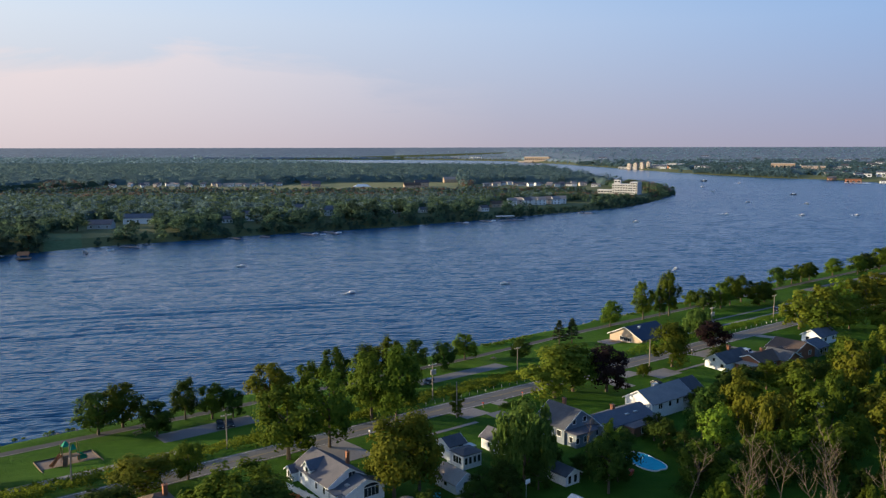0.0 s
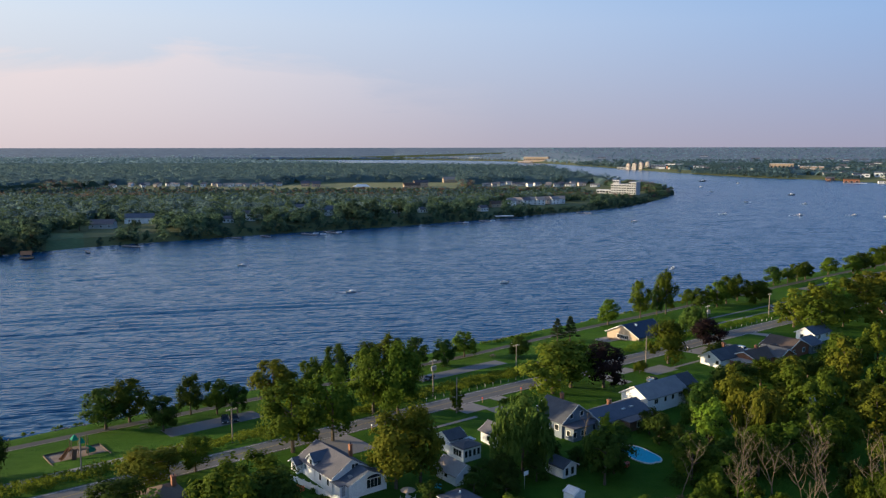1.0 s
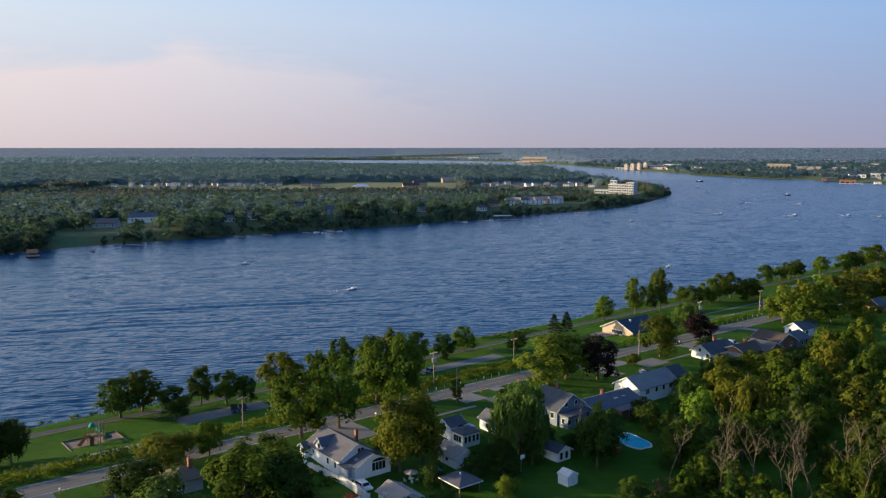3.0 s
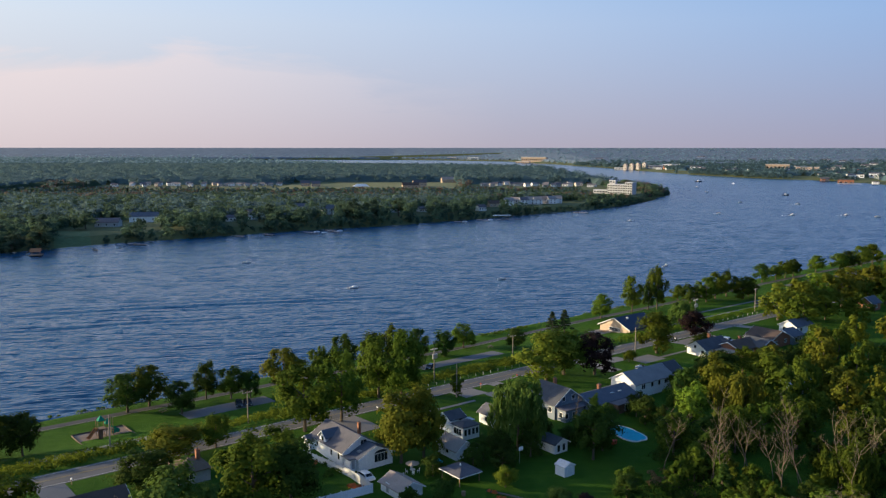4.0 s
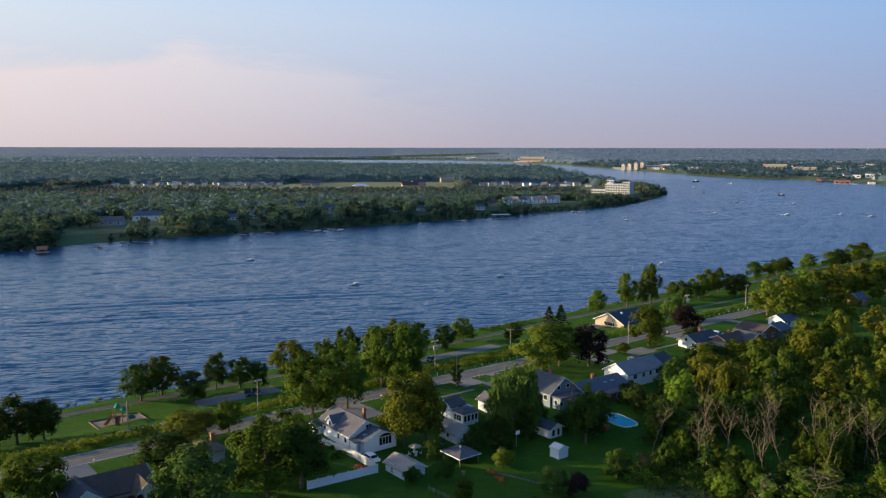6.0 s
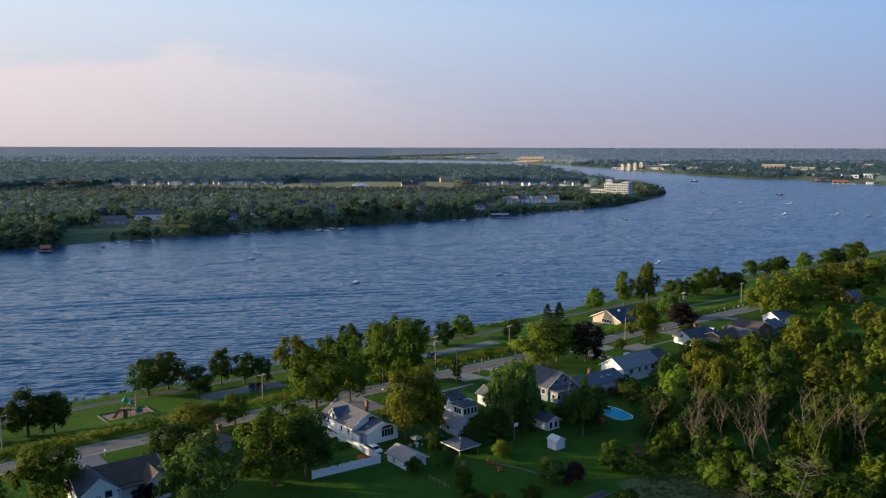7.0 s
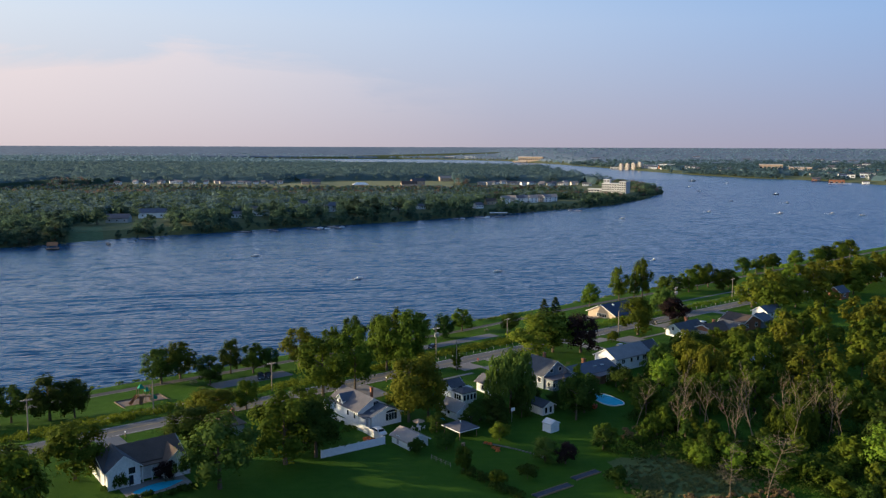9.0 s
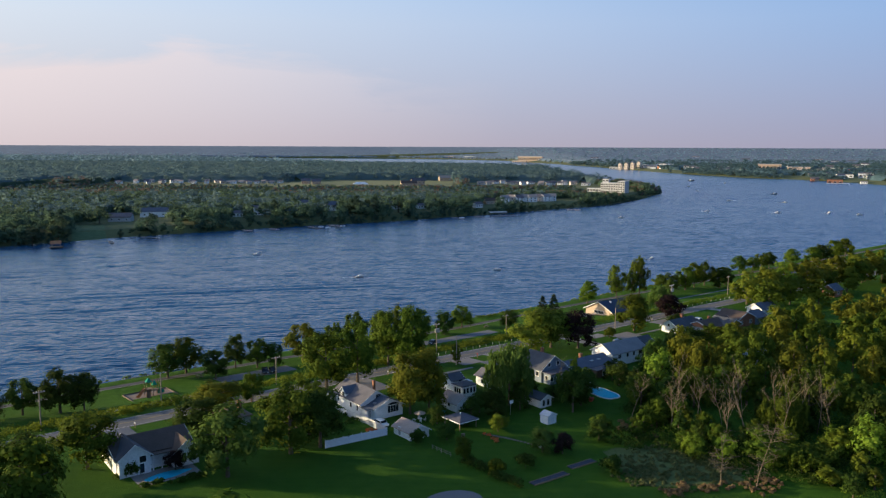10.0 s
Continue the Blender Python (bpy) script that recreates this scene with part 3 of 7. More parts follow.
for n, v in enumerate((0.55, 7.0)):
    strip("trim_%d" % (n + 2), -300, 500, v, v + 0.13, "white_line", 0.055, "worn white edge line", "road marking")


def bend_path(name, v_of, half, material, lift, label, us):
    verts, faces = [], []
    for u in us:
        for s in (-half, -half * 0.3, half * 0.3, half):
            verts.append(uv(u, v_of(u) + s) + Vector((0, 0, lift)))
    for j in range(len(us) - 1):
        for i in range(3):
            faces.append((i + j * 4, i + (j + 1) * 4, i + 1 + (j + 1) * 4, i + 1 + j * 4))
    return tagged(put(name, verts, faces, material), label, "path", kind="structure")


def path_v(u):
    return -37.4 - (max(0.0, u - 45) * 0.075 if u < 105 else 4.5 + (u - 105) * 0.034)


bend_path("pavement", path_v, 1.25, "path", 0.05, "narrow paved riverside path", steps(-450, 520, 4))
bend_path("pavement_edge", lambda u: path_v(u) + 1.6, 0.18, "concrete", 0.045, "pale gravel shoulder of the path", steps(-450, 520, 4))
strip("parking_lot_1", -60, -36, -27, -13, "lot", 0.05, "grey asphalt park car lot", "parking lot")
strip("parking_lot_2", 14, 47, -25.5, -14, "lot", 0.05, "grey asphalt park car lot", "parking lot")
strip("parking_lot_3", 126, 215, -21, -11, "lot", 0.05, "grey asphalt park car lot", "parking lot")
strip("parking_lane", -100, -60, -13.2, -9.6, "lot", 0.05, "grey asphalt park lane", "lane")
strip("parking_lane_2", 250, 345, -37, -29, "asphalt", 0.05, "asphalt park lane by the shore", "lane")
DRIVES = ((-101, -95.5, 7.6, 17), (-37, -28, 7.6, 20), (2.5, 10, 7.6, 14.5), (8.5, 13.5, 14.5, 30), (16, 20, 7.6, 12), (52, 57, 7.6, 34), (68, 78, 15, 33), (61, 68, 10, 15), (98, 112, 8.6, 24), (112, 118, 7.6, 30), (138, 142, 7.6, 26))
for n, (a, b, c, d) in enumerate(DRIVES):
    strip("driveway_%d" % (n + 1), a, b, c, d, "lot" if n in (3, 0) else "concrete", 0.03, "concrete driveway off the road", "driveway", 3.0)
strip("walk_1", -12, 3, 17, 18.2, "concrete", 0.035, "concrete garden walk", "walk", 3.0)
strip("walk_2", 78, 97, 19, 20.2, "concrete", 0.035, "concrete garden walk", "walk", 3.0)
strip("playground_surface", -86.2, -74.4, -25.6, -15.9, "chips", 0.06, "wood-chip playground bed", "playground surface", 3.0)
strip("patio", -104.5, -92, 37.5, 44.6, "concrete", 0.03, "concrete pool deck", "patio", 3.0)
ring = [(6.2 * math.cos(math.pi * k / 16), 5.0 * math.sin(math.pi * k / 16)) for k in range(32)]
tagged(put("garden_pad", [uv(-60.5 + a, 87.0 + b) + Vector((0, 0, 0.04)) for a, b in ring], [tuple(range(32))[::-1]], "lot"), "round worn asphalt pad on the grass", "pad", kind="structure")

g = random.Random(8)
ring = [((11.0 + 1.6 * math.sin(3 * t) + 1.0 * math.sin(7 * t) + g.uniform(-0.9, 0.9)) * math.cos(t), (12.5 + 1.6 * math.cos(4 * t + 1) + g.uniform(-0.9, 0.9)) * math.sin(t)) for t in (math.pi * k / 72 for k in range(144))]
tagged(put("meadow_patch", [uv(-13.0 + a + 0.15 * b, 101.0 + b) + Vector((0, 0, 0.05)) for a, b in ring], [tuple(range(144))[::-1]], "meadow"), "patch of tall pale meadow grass", "meadow", kind="structure")

# ---------- woods on the far land ----------
rng = np.random.default_rng(7)


def scatter(count, xr, yr, keep):
    got = []
    for _ in range(40):
        x, y = rng.uniform(*xr, count * 2), rng.uniform(*yr, count * 2)
        got += [(a, b) for a, b in zip(x, y) if keep(a, b)]
        if len(got) >= count:
            break
    return got[:count]


def in_view(x, y):
    return abs(x) < 0.60 * (y + 60)


def on_lawn(x, y):
    """A long lawn that runs down to the water on the island, as seen in a line from the far side."""
    return 510 < y < 622 and -262 - (y - 530) * 0.44 < x < -236 - (y - 548) * 0.40


def open_land(x, y):
    """Field, lawns and built plots on the island."""
    if -265 < x < 28 and 1225 < y < 1490:
        return True
    if on_lawn(x, y):
        return True
    if 62 < x < 165 and 850 < y < 965:
        return True
    if 205 < x < 285 and 1040 < y < 1250:
        return True
    if -300 < x < -238 and 600 < y < 715:
        return (x + 0.3 * y) % 17 > 5
    if -570 < x < -265 and 1290 < y < 1390:
        return True
    if 50 < x < 260 and 1240 < y < 1420:
        return True
    return False


SHORE_HOMES = ((-262, 700), (-276, 657), (-172, 725), (-109, 780), (-187, 708), (-46, 808), (41, 832), (58, 884), (-20, 815), (-147, 828))


# buildings of the far bank: x, y, breadth, height, wall, roof; then single houses
LOW = ((918, 2222, 60, 17, "cream", "flat_roof"), (782, 1552, 40, 5, "cream", "flat_roof"), (752, 1572, 26, 8, "brick", "roof_brown"), (792, 1585, 28, 10, "brick", "roof_brown"), (955, 2121, 56, 12, "cream", "flat_roof"), (948, 2097, 40, 7, "cream", "flat_roof"), (500, 2480, 44, 7, "cream", "flat_roof"), (880, 1720, 30, 7, "white", "roof_grey"), (960, 1790, 30, 8, "white", "roof_grey"), (400, 3490, 110, 20, "cream", "flat_roof"), (350, 3470, 60, 9, "cream", "flat_roof"), (446, 3480, 40, 9, "cream", "flat_roof"), (160, 4030, 60, 9, "white", "flat_roof"), (60, 4130, 50, 9, "cream", "flat_roof"), (1071, 2195, 34, 8, "white", "flat_roof"), (1029, 2145, 24, 8, "grey_wall", "roof_grey"), (960, 2053, 24, 7, "grey_wall", "roof_blue"), (920, 1719, 22, 9, "white", "roof_blue"), (915, 1690, 20, 6, "grey_wall", "flat_roof"), (832, 1550, 12, 3.5, "white", "roof_grey"), (703, 2531, 30, 11, "white", "roof_grey"), (724, 2532, 34, 10, "white", "flat_roof"), (560, 2480, 60, 7, "grey_wall", "flat_roof"), (640, 2440, 40, 9, "grey_wall", "flat_roof"))
SITES = ((627, 2344, 16, 6, "white"), (708, 2291, 14, 9, "white"), (723, 2280, 13, 8, "white"), (704, 2186, 12, 7, "cream"), (802, 2294, 16, 7, "white"), (781, 1658, 9, 4, "brick"), (790, 1662, 10, 4, "cream"), (1195, 3139, 30, 8, "white"), (1304, 3037, 26, 8, "cream"), (1456, 3092, 30, 9, "white"), (1445, 2937, 24, 9, "white"), (1560, 3042, 30, 8, "cream"), (1416, 2668, 24, 9, "white"), (1300, 2500, 22, 9, "white"), (1180, 2420, 20, 8, "cream"), (1240, 2360, 20, 9, "white"), (1120, 2300, 18, 8, "grey_wall"), (1065, 3347, 30, 9, "white"), (617, 3179, 30, 9, "white"))


def before_site(x, y):
    """Ground kept bare round the far bank's buildings and along the camera's sight line to them."""
    for a, b, w, *_ in LOW + SITES:
        k = math.hypot(a, b)
        fwd, off = ((a - x) * a + (b - y) * b) / k, abs((a - x) * b - (b - y) * a) / k
        if -12 < fwd < 0.045 * b and off < w * 0.55 + 3:
            return True
    return False


def before_home(x, y):
    """A gap in the trees along the camera's sight line to each shore house."""
    for a, b in SHORE_HOMES:
        k = math.hypot(a, b)
        fwd, off = ((a - x) * a + (b - y) * b) / k, abs((a - x) * b - (b - y) * a) / k
        if -8 < fwd < 100 and off < (13 if a < -250 else 8) - 0.03 * max(0, fwd):
            return True
    return False


def lowness(x, y):
    """Tree height factor, cut so the camera sees the open plots: 1 for full-grown woods."""
    if -560 < x < -250 and 1090 < y < 1300:
        return 0.22
    if -640 < x < 300 and 860 < y < 1260:
        return 1.0 - 0.60 * min(1.0, (y - 860) / 230)
    return 1.25 if y > 1420 else 1.0


def island_tree(x, y):
    return in_view(x, y) and x < edge(ISLAND, y) - 4 and not open_land(x, y) and not before_home(x, y)


def woods(name, spots, z_of, clumps, per, leaf, material, label, height=(9, 15)):
    """Many leafy trees in one mesh."""
    cs, rs, hearts = [], [], []
    for x, y in spots:
        h = rng.uniform(*height) * lowness(x, y)
        r = h * rng.uniform(0.36, 0.54)
        z = z_of(x, y)
        for k in range(clumps):
            a, q, f = k * 2.4 + rng.uniform(-0.6, 0.6), rng.uniform(0.15, 0.70) * r, rng.uniform(0.22, 0.80)
            q *= 1.25 - 0.7 * f
            cs.append((x + q * math.cos(a), y + q * math.sin(a), z + h * f))
            hearts.append((x, y, z + 0.30 * h))
            fine = (6 / clumps) ** 0.4
            rs.append((r * rng.uniform(0.40, 0.66) * fine, r * rng.uniform(0.40, 0.66) * fine, h * rng.uniform(0.13, 0.22) * fine))
    me = quads(name, foliage(rng, cs, np.asarray(rs), per, leaf, spread=0.40, hollow=0.45, cores=hearts, whole=1.5), material)
    return tagged(new(name, me), label, "woods", kind="stuff")


def near_bank(x, y):
    return island_tree(x, y) and edge(ISLAND, y) - x < 130 + 0.05 * y and y < 1320


bank = scatter(1250, (-700, 360), (400, 1320), near_bank)
woods("bank_trees", bank[:800], island_z, 10, 22, 1.0, "leaf_bank_haze", "dense green trees along the island shore", (9, 15))
woods("bank_trees_deep", bank[800:], island_z, 10, 22, 1.0, "leaf_bank_haze_deep", "dark green trees along the island shore", (8, 14))
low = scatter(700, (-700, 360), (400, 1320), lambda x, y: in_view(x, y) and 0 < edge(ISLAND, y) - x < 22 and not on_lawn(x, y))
woods("bank_shrubs", low, island_z, 5, 14, 0.8, "leaf_bank_haze_deep", "low dark shrubs along the island bank", (3, 6))
inner = scatter(4600, (-1400, 360), (620, 2350), lambda x, y: island_tree(x, y) and edge(ISLAND, y) - x >= 100)
woods("island_woods", inner[:2700], island_z, 4, 9, 2.2, "leaf_haze", "unbroken green island woodland", (10, 17))
woods("island_woods_dark", inner[2700:], island_z, 4, 9, 2.2, "leaf_haze_deep", "darker green island woodland", (10, 17))
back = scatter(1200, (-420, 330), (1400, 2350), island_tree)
woods("point_woods", back, island_z, 5, 10, 2.0, "leaf_haze_deep", "tall dark woodland behind the island field", (12, 19))
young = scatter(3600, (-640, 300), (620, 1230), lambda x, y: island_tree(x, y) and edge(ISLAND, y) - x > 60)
woods("young_woods", young[:2300], island_z, 6, 13, 1.35, "leaf_bank_haze", "green woodland behind the island shore, low before the plots", (10, 16))
woods("young_woods_dark", young[2300:], island_z, 6, 13, 1.35, "leaf_haze_deep", "darker woodland behind the island shore, low before the plots", (10, 16))
dry = scatter(760, (-620, 330), (960, 1300), lambda x, y: island_tree(x, y) and noise.noise((x * 0.006, y * 0.012, 2)) > -0.05)
woods("brown_woods", dry, island_z, 6, 12, 1.1, "leaf_brown", "brownish half-bare woodland", (12, 17))


def canopy(name, keep, z_of, xr, yr, d, label, leaf="leaf_haze", kind="stuff", rough=3.0):
    nx, ny = int((xr[1] - xr[0]) / d), int((yr[1] - yr[0]) / d)
    verts, faces, index = [], [], {}
    for j in range(ny):
        for i in range(nx):
            x, y = xr[0] + i * d, yr[0] + j * d
            if keep(x, y):
                index[i, j] = len(verts)
                h = (10.5 + 0.8 * rough * noise.noise((x * 0.02, y * 0.02, 1)) + rng.uniform(-rough, rough)) * min(1.15, lowness(x, y) ** 1.5)
                verts.append((x + rng.uniform(-0.35, 0.35) * d, y + rng.uniform(-0.35, 0.35) * d, z_of(x, y) + h))
    for (i, j), a in index.items():
        if any((i + p, j + q) not in index for p, q in ((1, 0), (-1, 0), (0, 1), (0, -1))):
            x, y, z = verts[a]
            verts[a] = (x, y, min(z, z_of(x, y) + 0.5))
    for (i, j), a in index.items():
        q = (a, index.get((i + 1, j)), index.get((i + 1, j + 1)), index.get((i, j + 1)))
        if None not in q:
            faces.append(q)
    ob = put(name, verts, faces, leaf)
    ob.data.polygons.foreach_set("use_smooth", [True] * len(faces))
    return tagged(ob, label, "woods", kind=kind)


def towers(x, y):
    """Ground kept free of trees so that the camera sees the apartment blocks."""
    return 470 < x < 660 and 2150 < y < 2480 and x < 575 + (2480 - y) * 0.28


def main_open(x, y):
    """Built plots on the far bank."""
    return edge(MAINLAND, y) > x - 45 or before_site(x, y) or (y < 3000 and noise.noise((x * 0.008, y * 0.006, 9)) > 0.22)


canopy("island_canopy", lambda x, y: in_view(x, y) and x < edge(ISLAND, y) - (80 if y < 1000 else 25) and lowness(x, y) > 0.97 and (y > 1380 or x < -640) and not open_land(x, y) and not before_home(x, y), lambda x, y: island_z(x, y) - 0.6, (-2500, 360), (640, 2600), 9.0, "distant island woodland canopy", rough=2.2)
# sheet added beneath the crowns to lighten the dark gaps between them
canopy("young_canopy", lambda x, y: island_tree(x, y) and edge(ISLAND, y) - x > 75 and y < 1380, lambda x, y: island_z(x, y) - 3.4, (-900, 330), (600, 1390), 7.0, "leafy sheet filling dark gaps under the island crowns", "leaf_bank_haze", rough=1.6)
canopy("island_canopy_far", lambda x, y: in_view(x, y) and x < edge(ISLAND, y) - 60, lambda x, y: island_z(x, y) - 5.0, (-2900, 360), (2590, 4140), 14.0, "far island woodland with haze in its leaf colour", "far_haze", rough=1.1)
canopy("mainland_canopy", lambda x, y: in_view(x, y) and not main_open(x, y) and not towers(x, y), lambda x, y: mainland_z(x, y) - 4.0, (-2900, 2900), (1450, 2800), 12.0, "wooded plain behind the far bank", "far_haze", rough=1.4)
canopy("backdrop", lambda x, y: in_view(x, y) and x > edge(MAINLAND, y) + 40, lambda x, y: mainland_z(x, y) - 4.0, (-3000, 3000), (2790, 4890), 15.0, "haze-coloured wooded plain raised to the horizon", "far_haze_blue", "structure", 0.35)
far_trees = scatter(7600, (-2800, 2800), (2600, 4500), lambda x, y: in_view(x, y) and (x > edge(MAINLAND, y) + 20 or x < edge(ISLAND, y) - 40) and not before_site(x, y))
far_z = lambda x, y: island_z(x, y) if y < 4150 and x < edge(ISLAND, y) - 20 else mainland_z(x, y)
woods("plain_woods", far_trees[:4600], far_z, 1, 7, 4.6, "far_haze", "far plain trees with haze in the leaf colour", (7, 11))
woods("plain_woods_blue", far_trees[4600:], far_z, 1, 7, 4.6, "far_haze_dark", "darker far plain trees with haze in the leaf colour", (7, 11))
shore_far = scatter(1700, (200, 1800), (1450, 3000), lambda x, y: in_view(x, y) and x > edge(MAINLAND, y) + 6 and not main_open(x, y) and not towers(x, y))
near_far = scatter(700, (200, 1300), (1450, 3000), lambda x, y: in_view(x, y) and 5 < x - edge(MAINLAND, y) < 55 and not (y < 1640 and x < 860) and noise.noise((x * 0.02, y * 0.01, 5)) > -0.15 and not towers(x, y) and not before_site(x, y))
woods("mainland_woods", shore_far, mainland_z, 4, 9, 2.4, "leaf_haze_deep", "trees along the far bank", (9, 15))
woods("mainland_shrubs", near_far, mainland_z, 4, 9, 2.2, "leaf_haze_deep", "low trees along the far bank", (6, 11))

# ---------- trees ----------
SHAPES, CLOUDS = {}, {}


def trunk_mesh(rng, h, r, fork=0.35, limbs=7, thick=0.28):
    bm = bmesh.new()
    lean = Vector((rng.uniform(-0.4, 0.4), rng.uniform(-0.4, 0.4), 0))
    top = h * 0.8
    tube(bm, [lean * (k * k) + Vector((0, 0, top * k - 0.3)) for k in (0, 0.25, 0.5, 0.75, 1)], [thick * f for f in (1.25, 0.9, 0.7, 0.42, 0.12)], 6)
    for n in range(limbs):
        k = fork + (0.75 - fork) * n / limbs
        a = n * 2.4 + rng.uniform(-0.4, 0.4)
        s = lean * (k * k) + Vector((0, 0, top * k))
        e = s + Vector((math.cos(a) * r * 0.72, math.sin(a) * r * 0.72, h * rng.uniform(0.12, 0.24)))
        tube(bm, [s, s.lerp(e, 0.5) + Vector((0, 0, h * 0.03)), e], [thick * 0.45, thick * 0.27, thick * 0.06], 4)
    return bm


def crown_round(rng, h=12.0, r=5.0, low=0.07, boughs=12, clumps=14, count=32, leaf=0.33, slim=0.0):
    """A full crown of overlapping uneven boughs, each a heap of leafy clumps."""
    cs, rs, hearts = [], [], []
    skew = rng.uniform(-0.6, 0.6, 2)
    mid = np.array((0, 0, h * (0.40 + 0.5 * low)))
    for n in range(boughs):
        k = n / (boughs - 1)
        wide = math.sin(math.pi * (0.26 + 0.60 * k)) ** 0.6
        b = r * rng.uniform(0.40, 0.58) * (1.0 - 0.18 * k)
        tall = rng.uniform(0.95, 1.35) + slim
        z = h * (low + 0.02) + b * tall * 0.6 + (h * (0.92 - low) - b * tall * 1.6) * k + rng.uniform(-0.05, 0.05) * h
        q = max(0.12 * r, r * wide * rng.uniform(0.86, 1.06) - b) * (1.0 if n < boughs - 2 else 0.6)
        t = n * 2.39996 + rng.uniform(-0.4, 0.4)
        heart = np.array((q * math.cos(t) + skew[0] * k, q * math.sin(t) + skew[1] * k, z))
        for _ in range(clumps):
            d = rng.normal(size=3) + np.array((0.45 * math.cos(t), 0.45 * math.sin(t), 0.15))
            d /= np.linalg.norm(d)
            cs.append(heart + d * b * np.array((1, 1, tall)) * rng.uniform(0.30, 0.80))
            c = b * rng.uniform(0.32, 0.56)
            rs.append((c, c, c * rng.uniform(0.8, 1.4)))
            hearts.append(heart * 0.4 + mid * 0.6)
    return foliage(rng, cs, rs, count, leaf, spread=0.40, hollow=0.35, cores=hearts, whole=1.5)


def crown_willow(rng, h=12.0, r=5.5):
    q = crown_round(rng, h, r, 0.20, 11, 11, 22, 0.42)
    cs = []
    for n in range(46):
        a, w = n * 2.4, r * rng.uniform(0.55, 1.0)
        cs.append((w * math.cos(a), w * math.sin(a), h * rng.uniform(0.22, 0.66)))
    d = foliage(rng, cs, np.tile((0.7, 0.7, 2.0), (46, 1)), 56, 0.34, droop=1.9, spread=0.4, under=-2)
    return np.concatenate([q, d])


def crown_pine(rng, h=12.0, r=3.6):
    cs, rs = [], []
    for n in range(34):
        k = (n + 1) / 35
        w = r * (1.05 - k) * rng.uniform(0.45, 0.95) + 0.15
        a = n * 2.4
        cs.append((w * math.cos(a), w * math.sin(a), h * (0.18 + 0.80 * k)))
        rs.append((0.85 * (1.25 - k) + 0.2, 0.85 * (1.25 - k) + 0.2, 0.42))
    return foliage(rng, cs, rs, 85, 0.38, spread=0.9)


def crown_tall(rng, h=12.0, r=2.6):
    return crown_round(rng, h, r, 0.04, 13, 9, 20, 0.40, 0.6)


def crown_shrub(rng, h=3.0, r=2.0):
    cs, rs = [], []
    for n in range(11):
        a, w = n * 2.4, r * rng.uniform(0.1, 0.72)
        cs.append((w * math.cos(a), w * math.sin(a), h * rng.uniform(0.25, 0.7)))
        rs.append(rng.uniform(0.32, 0.5) * r)
    return foliage(rng, cs, rs, 90, 0.34)


def crown_loose(rng, h=12.0, r=5.0):
    return crown_round(rng, h, r, 0.05, 10, 11, 25, 0.41, 0.2)


def crown_plain(rng, h=12.0, r=5.0):
    return crown_round(rng, h, r, 0.08, 9, 10, 21, 0.53)


CROWNS = {"plain": (crown_plain, 12.0, 5.0), "round": (crown_round, 12.0, 5.0), "willow": (crown_willow, 12.0, 5.5), "pine": (crown_pine, 12.0, 3.6), "tall": (crown_tall, 12.0, 2.6), "shrub": (crown_shrub, 3.0, 2.0), "loose": (crown_loose, 12.0, 5.0)}


def tree_model(shape, seed, material):
    """Crown and trunk meshes, made once for each shape, seed and leaf."""
    key = (shape, seed, material)
    if key not in SHAPES:
        g = np.random.default_rng(100 + seed * 17 + len(shape))
        make, h, r = CROWNS[shape]
        q = make(g, h, r)
        q[..., :2] *= r / np.percentile(np.hypot(q[..., 0], q[..., 1]), 96)
        q[..., 2] *= h / np.percentile(q[..., 2], 99.3)
        crown = quads("crown", q, material)
        bm = trunk_mesh(g, h, r, thick=0.30 if shape != "shrub" else 0.06, limbs=7 if shape not in ("pine", "tall") else 3)
        trunk = bpy.data.meshes.new("trunk")
        bm.to_mesh(trunk)
        bm.free()
        trunk.materials.append(M["bark"])
        SHAPES[key] = (crown, trunk, h, r)
        CLOUDS[key] = q
    return SHAPES[key]


def tree(u, v, h, r, shape="round", material="leaf", seed=0, label="leafy green park tree on the grass", name="tree", category="tree", group="", turn=None):
    crown, trunk, h0, r0 = tree_model(shape, (seed + int(abs(3 * u + 7 * v))) % 5, material)
    m = at(u, v, None, (u * 37 + v * 53) % 360 if turn is None else turn, (r / r0, r / r0, h / h0))
    ob = thing(name, m, label, category, group)
    for n, me in (("crown", crown), ("trunk", trunk)):
        new(n, me).parent = ob
    return ob


def tree_mass(name, spots, label):
    """Crowded trees that cannot be told apart: (u, v, height, radius, shape, leaf, seed), joined for each kind of leaf."""
    by_leaf, trunks = {}, bmesh.new()
    for n, (u, v, h, r, shape, leaf, seed) in enumerate(spots):
        tree_model(shape, seed % 5, leaf)
        q = CLOUDS[shape, seed % 5, leaf]
        h0, r0 = CROWNS[shape][1:]
        t = (u * 37 + v * 53) % 6.28
        x, y = q[..., 0] * r / r0, q[..., 1] * r / r0
        p = uv(u, v)
        c = np.stack([x * math.cos(t) - y * math.sin(t) + p.x, x * math.sin(t) + y * math.cos(t) + p.y, q[..., 2] * h / h0 + p.z], -1)
        by_leaf.setdefault(leaf, []).append(c)
        tube(trunks, [p + Vector((0, 0, -0.3)), p + Vector((0.2, 0.1, h * 0.4)), p + Vector((0.1, 0.3, h * 0.75))], [0.30, 0.22, 0.08], 5)
    for leaf, clouds in by_leaf.items():
        tagged(new(name, quads(name, np.concatenate(clouds), leaf)), label, "woods", kind="stuff")
    tagged(part(name + "_trunks", trunks, "bark", None), "trunks of " + label, "woods", kind="stuff")


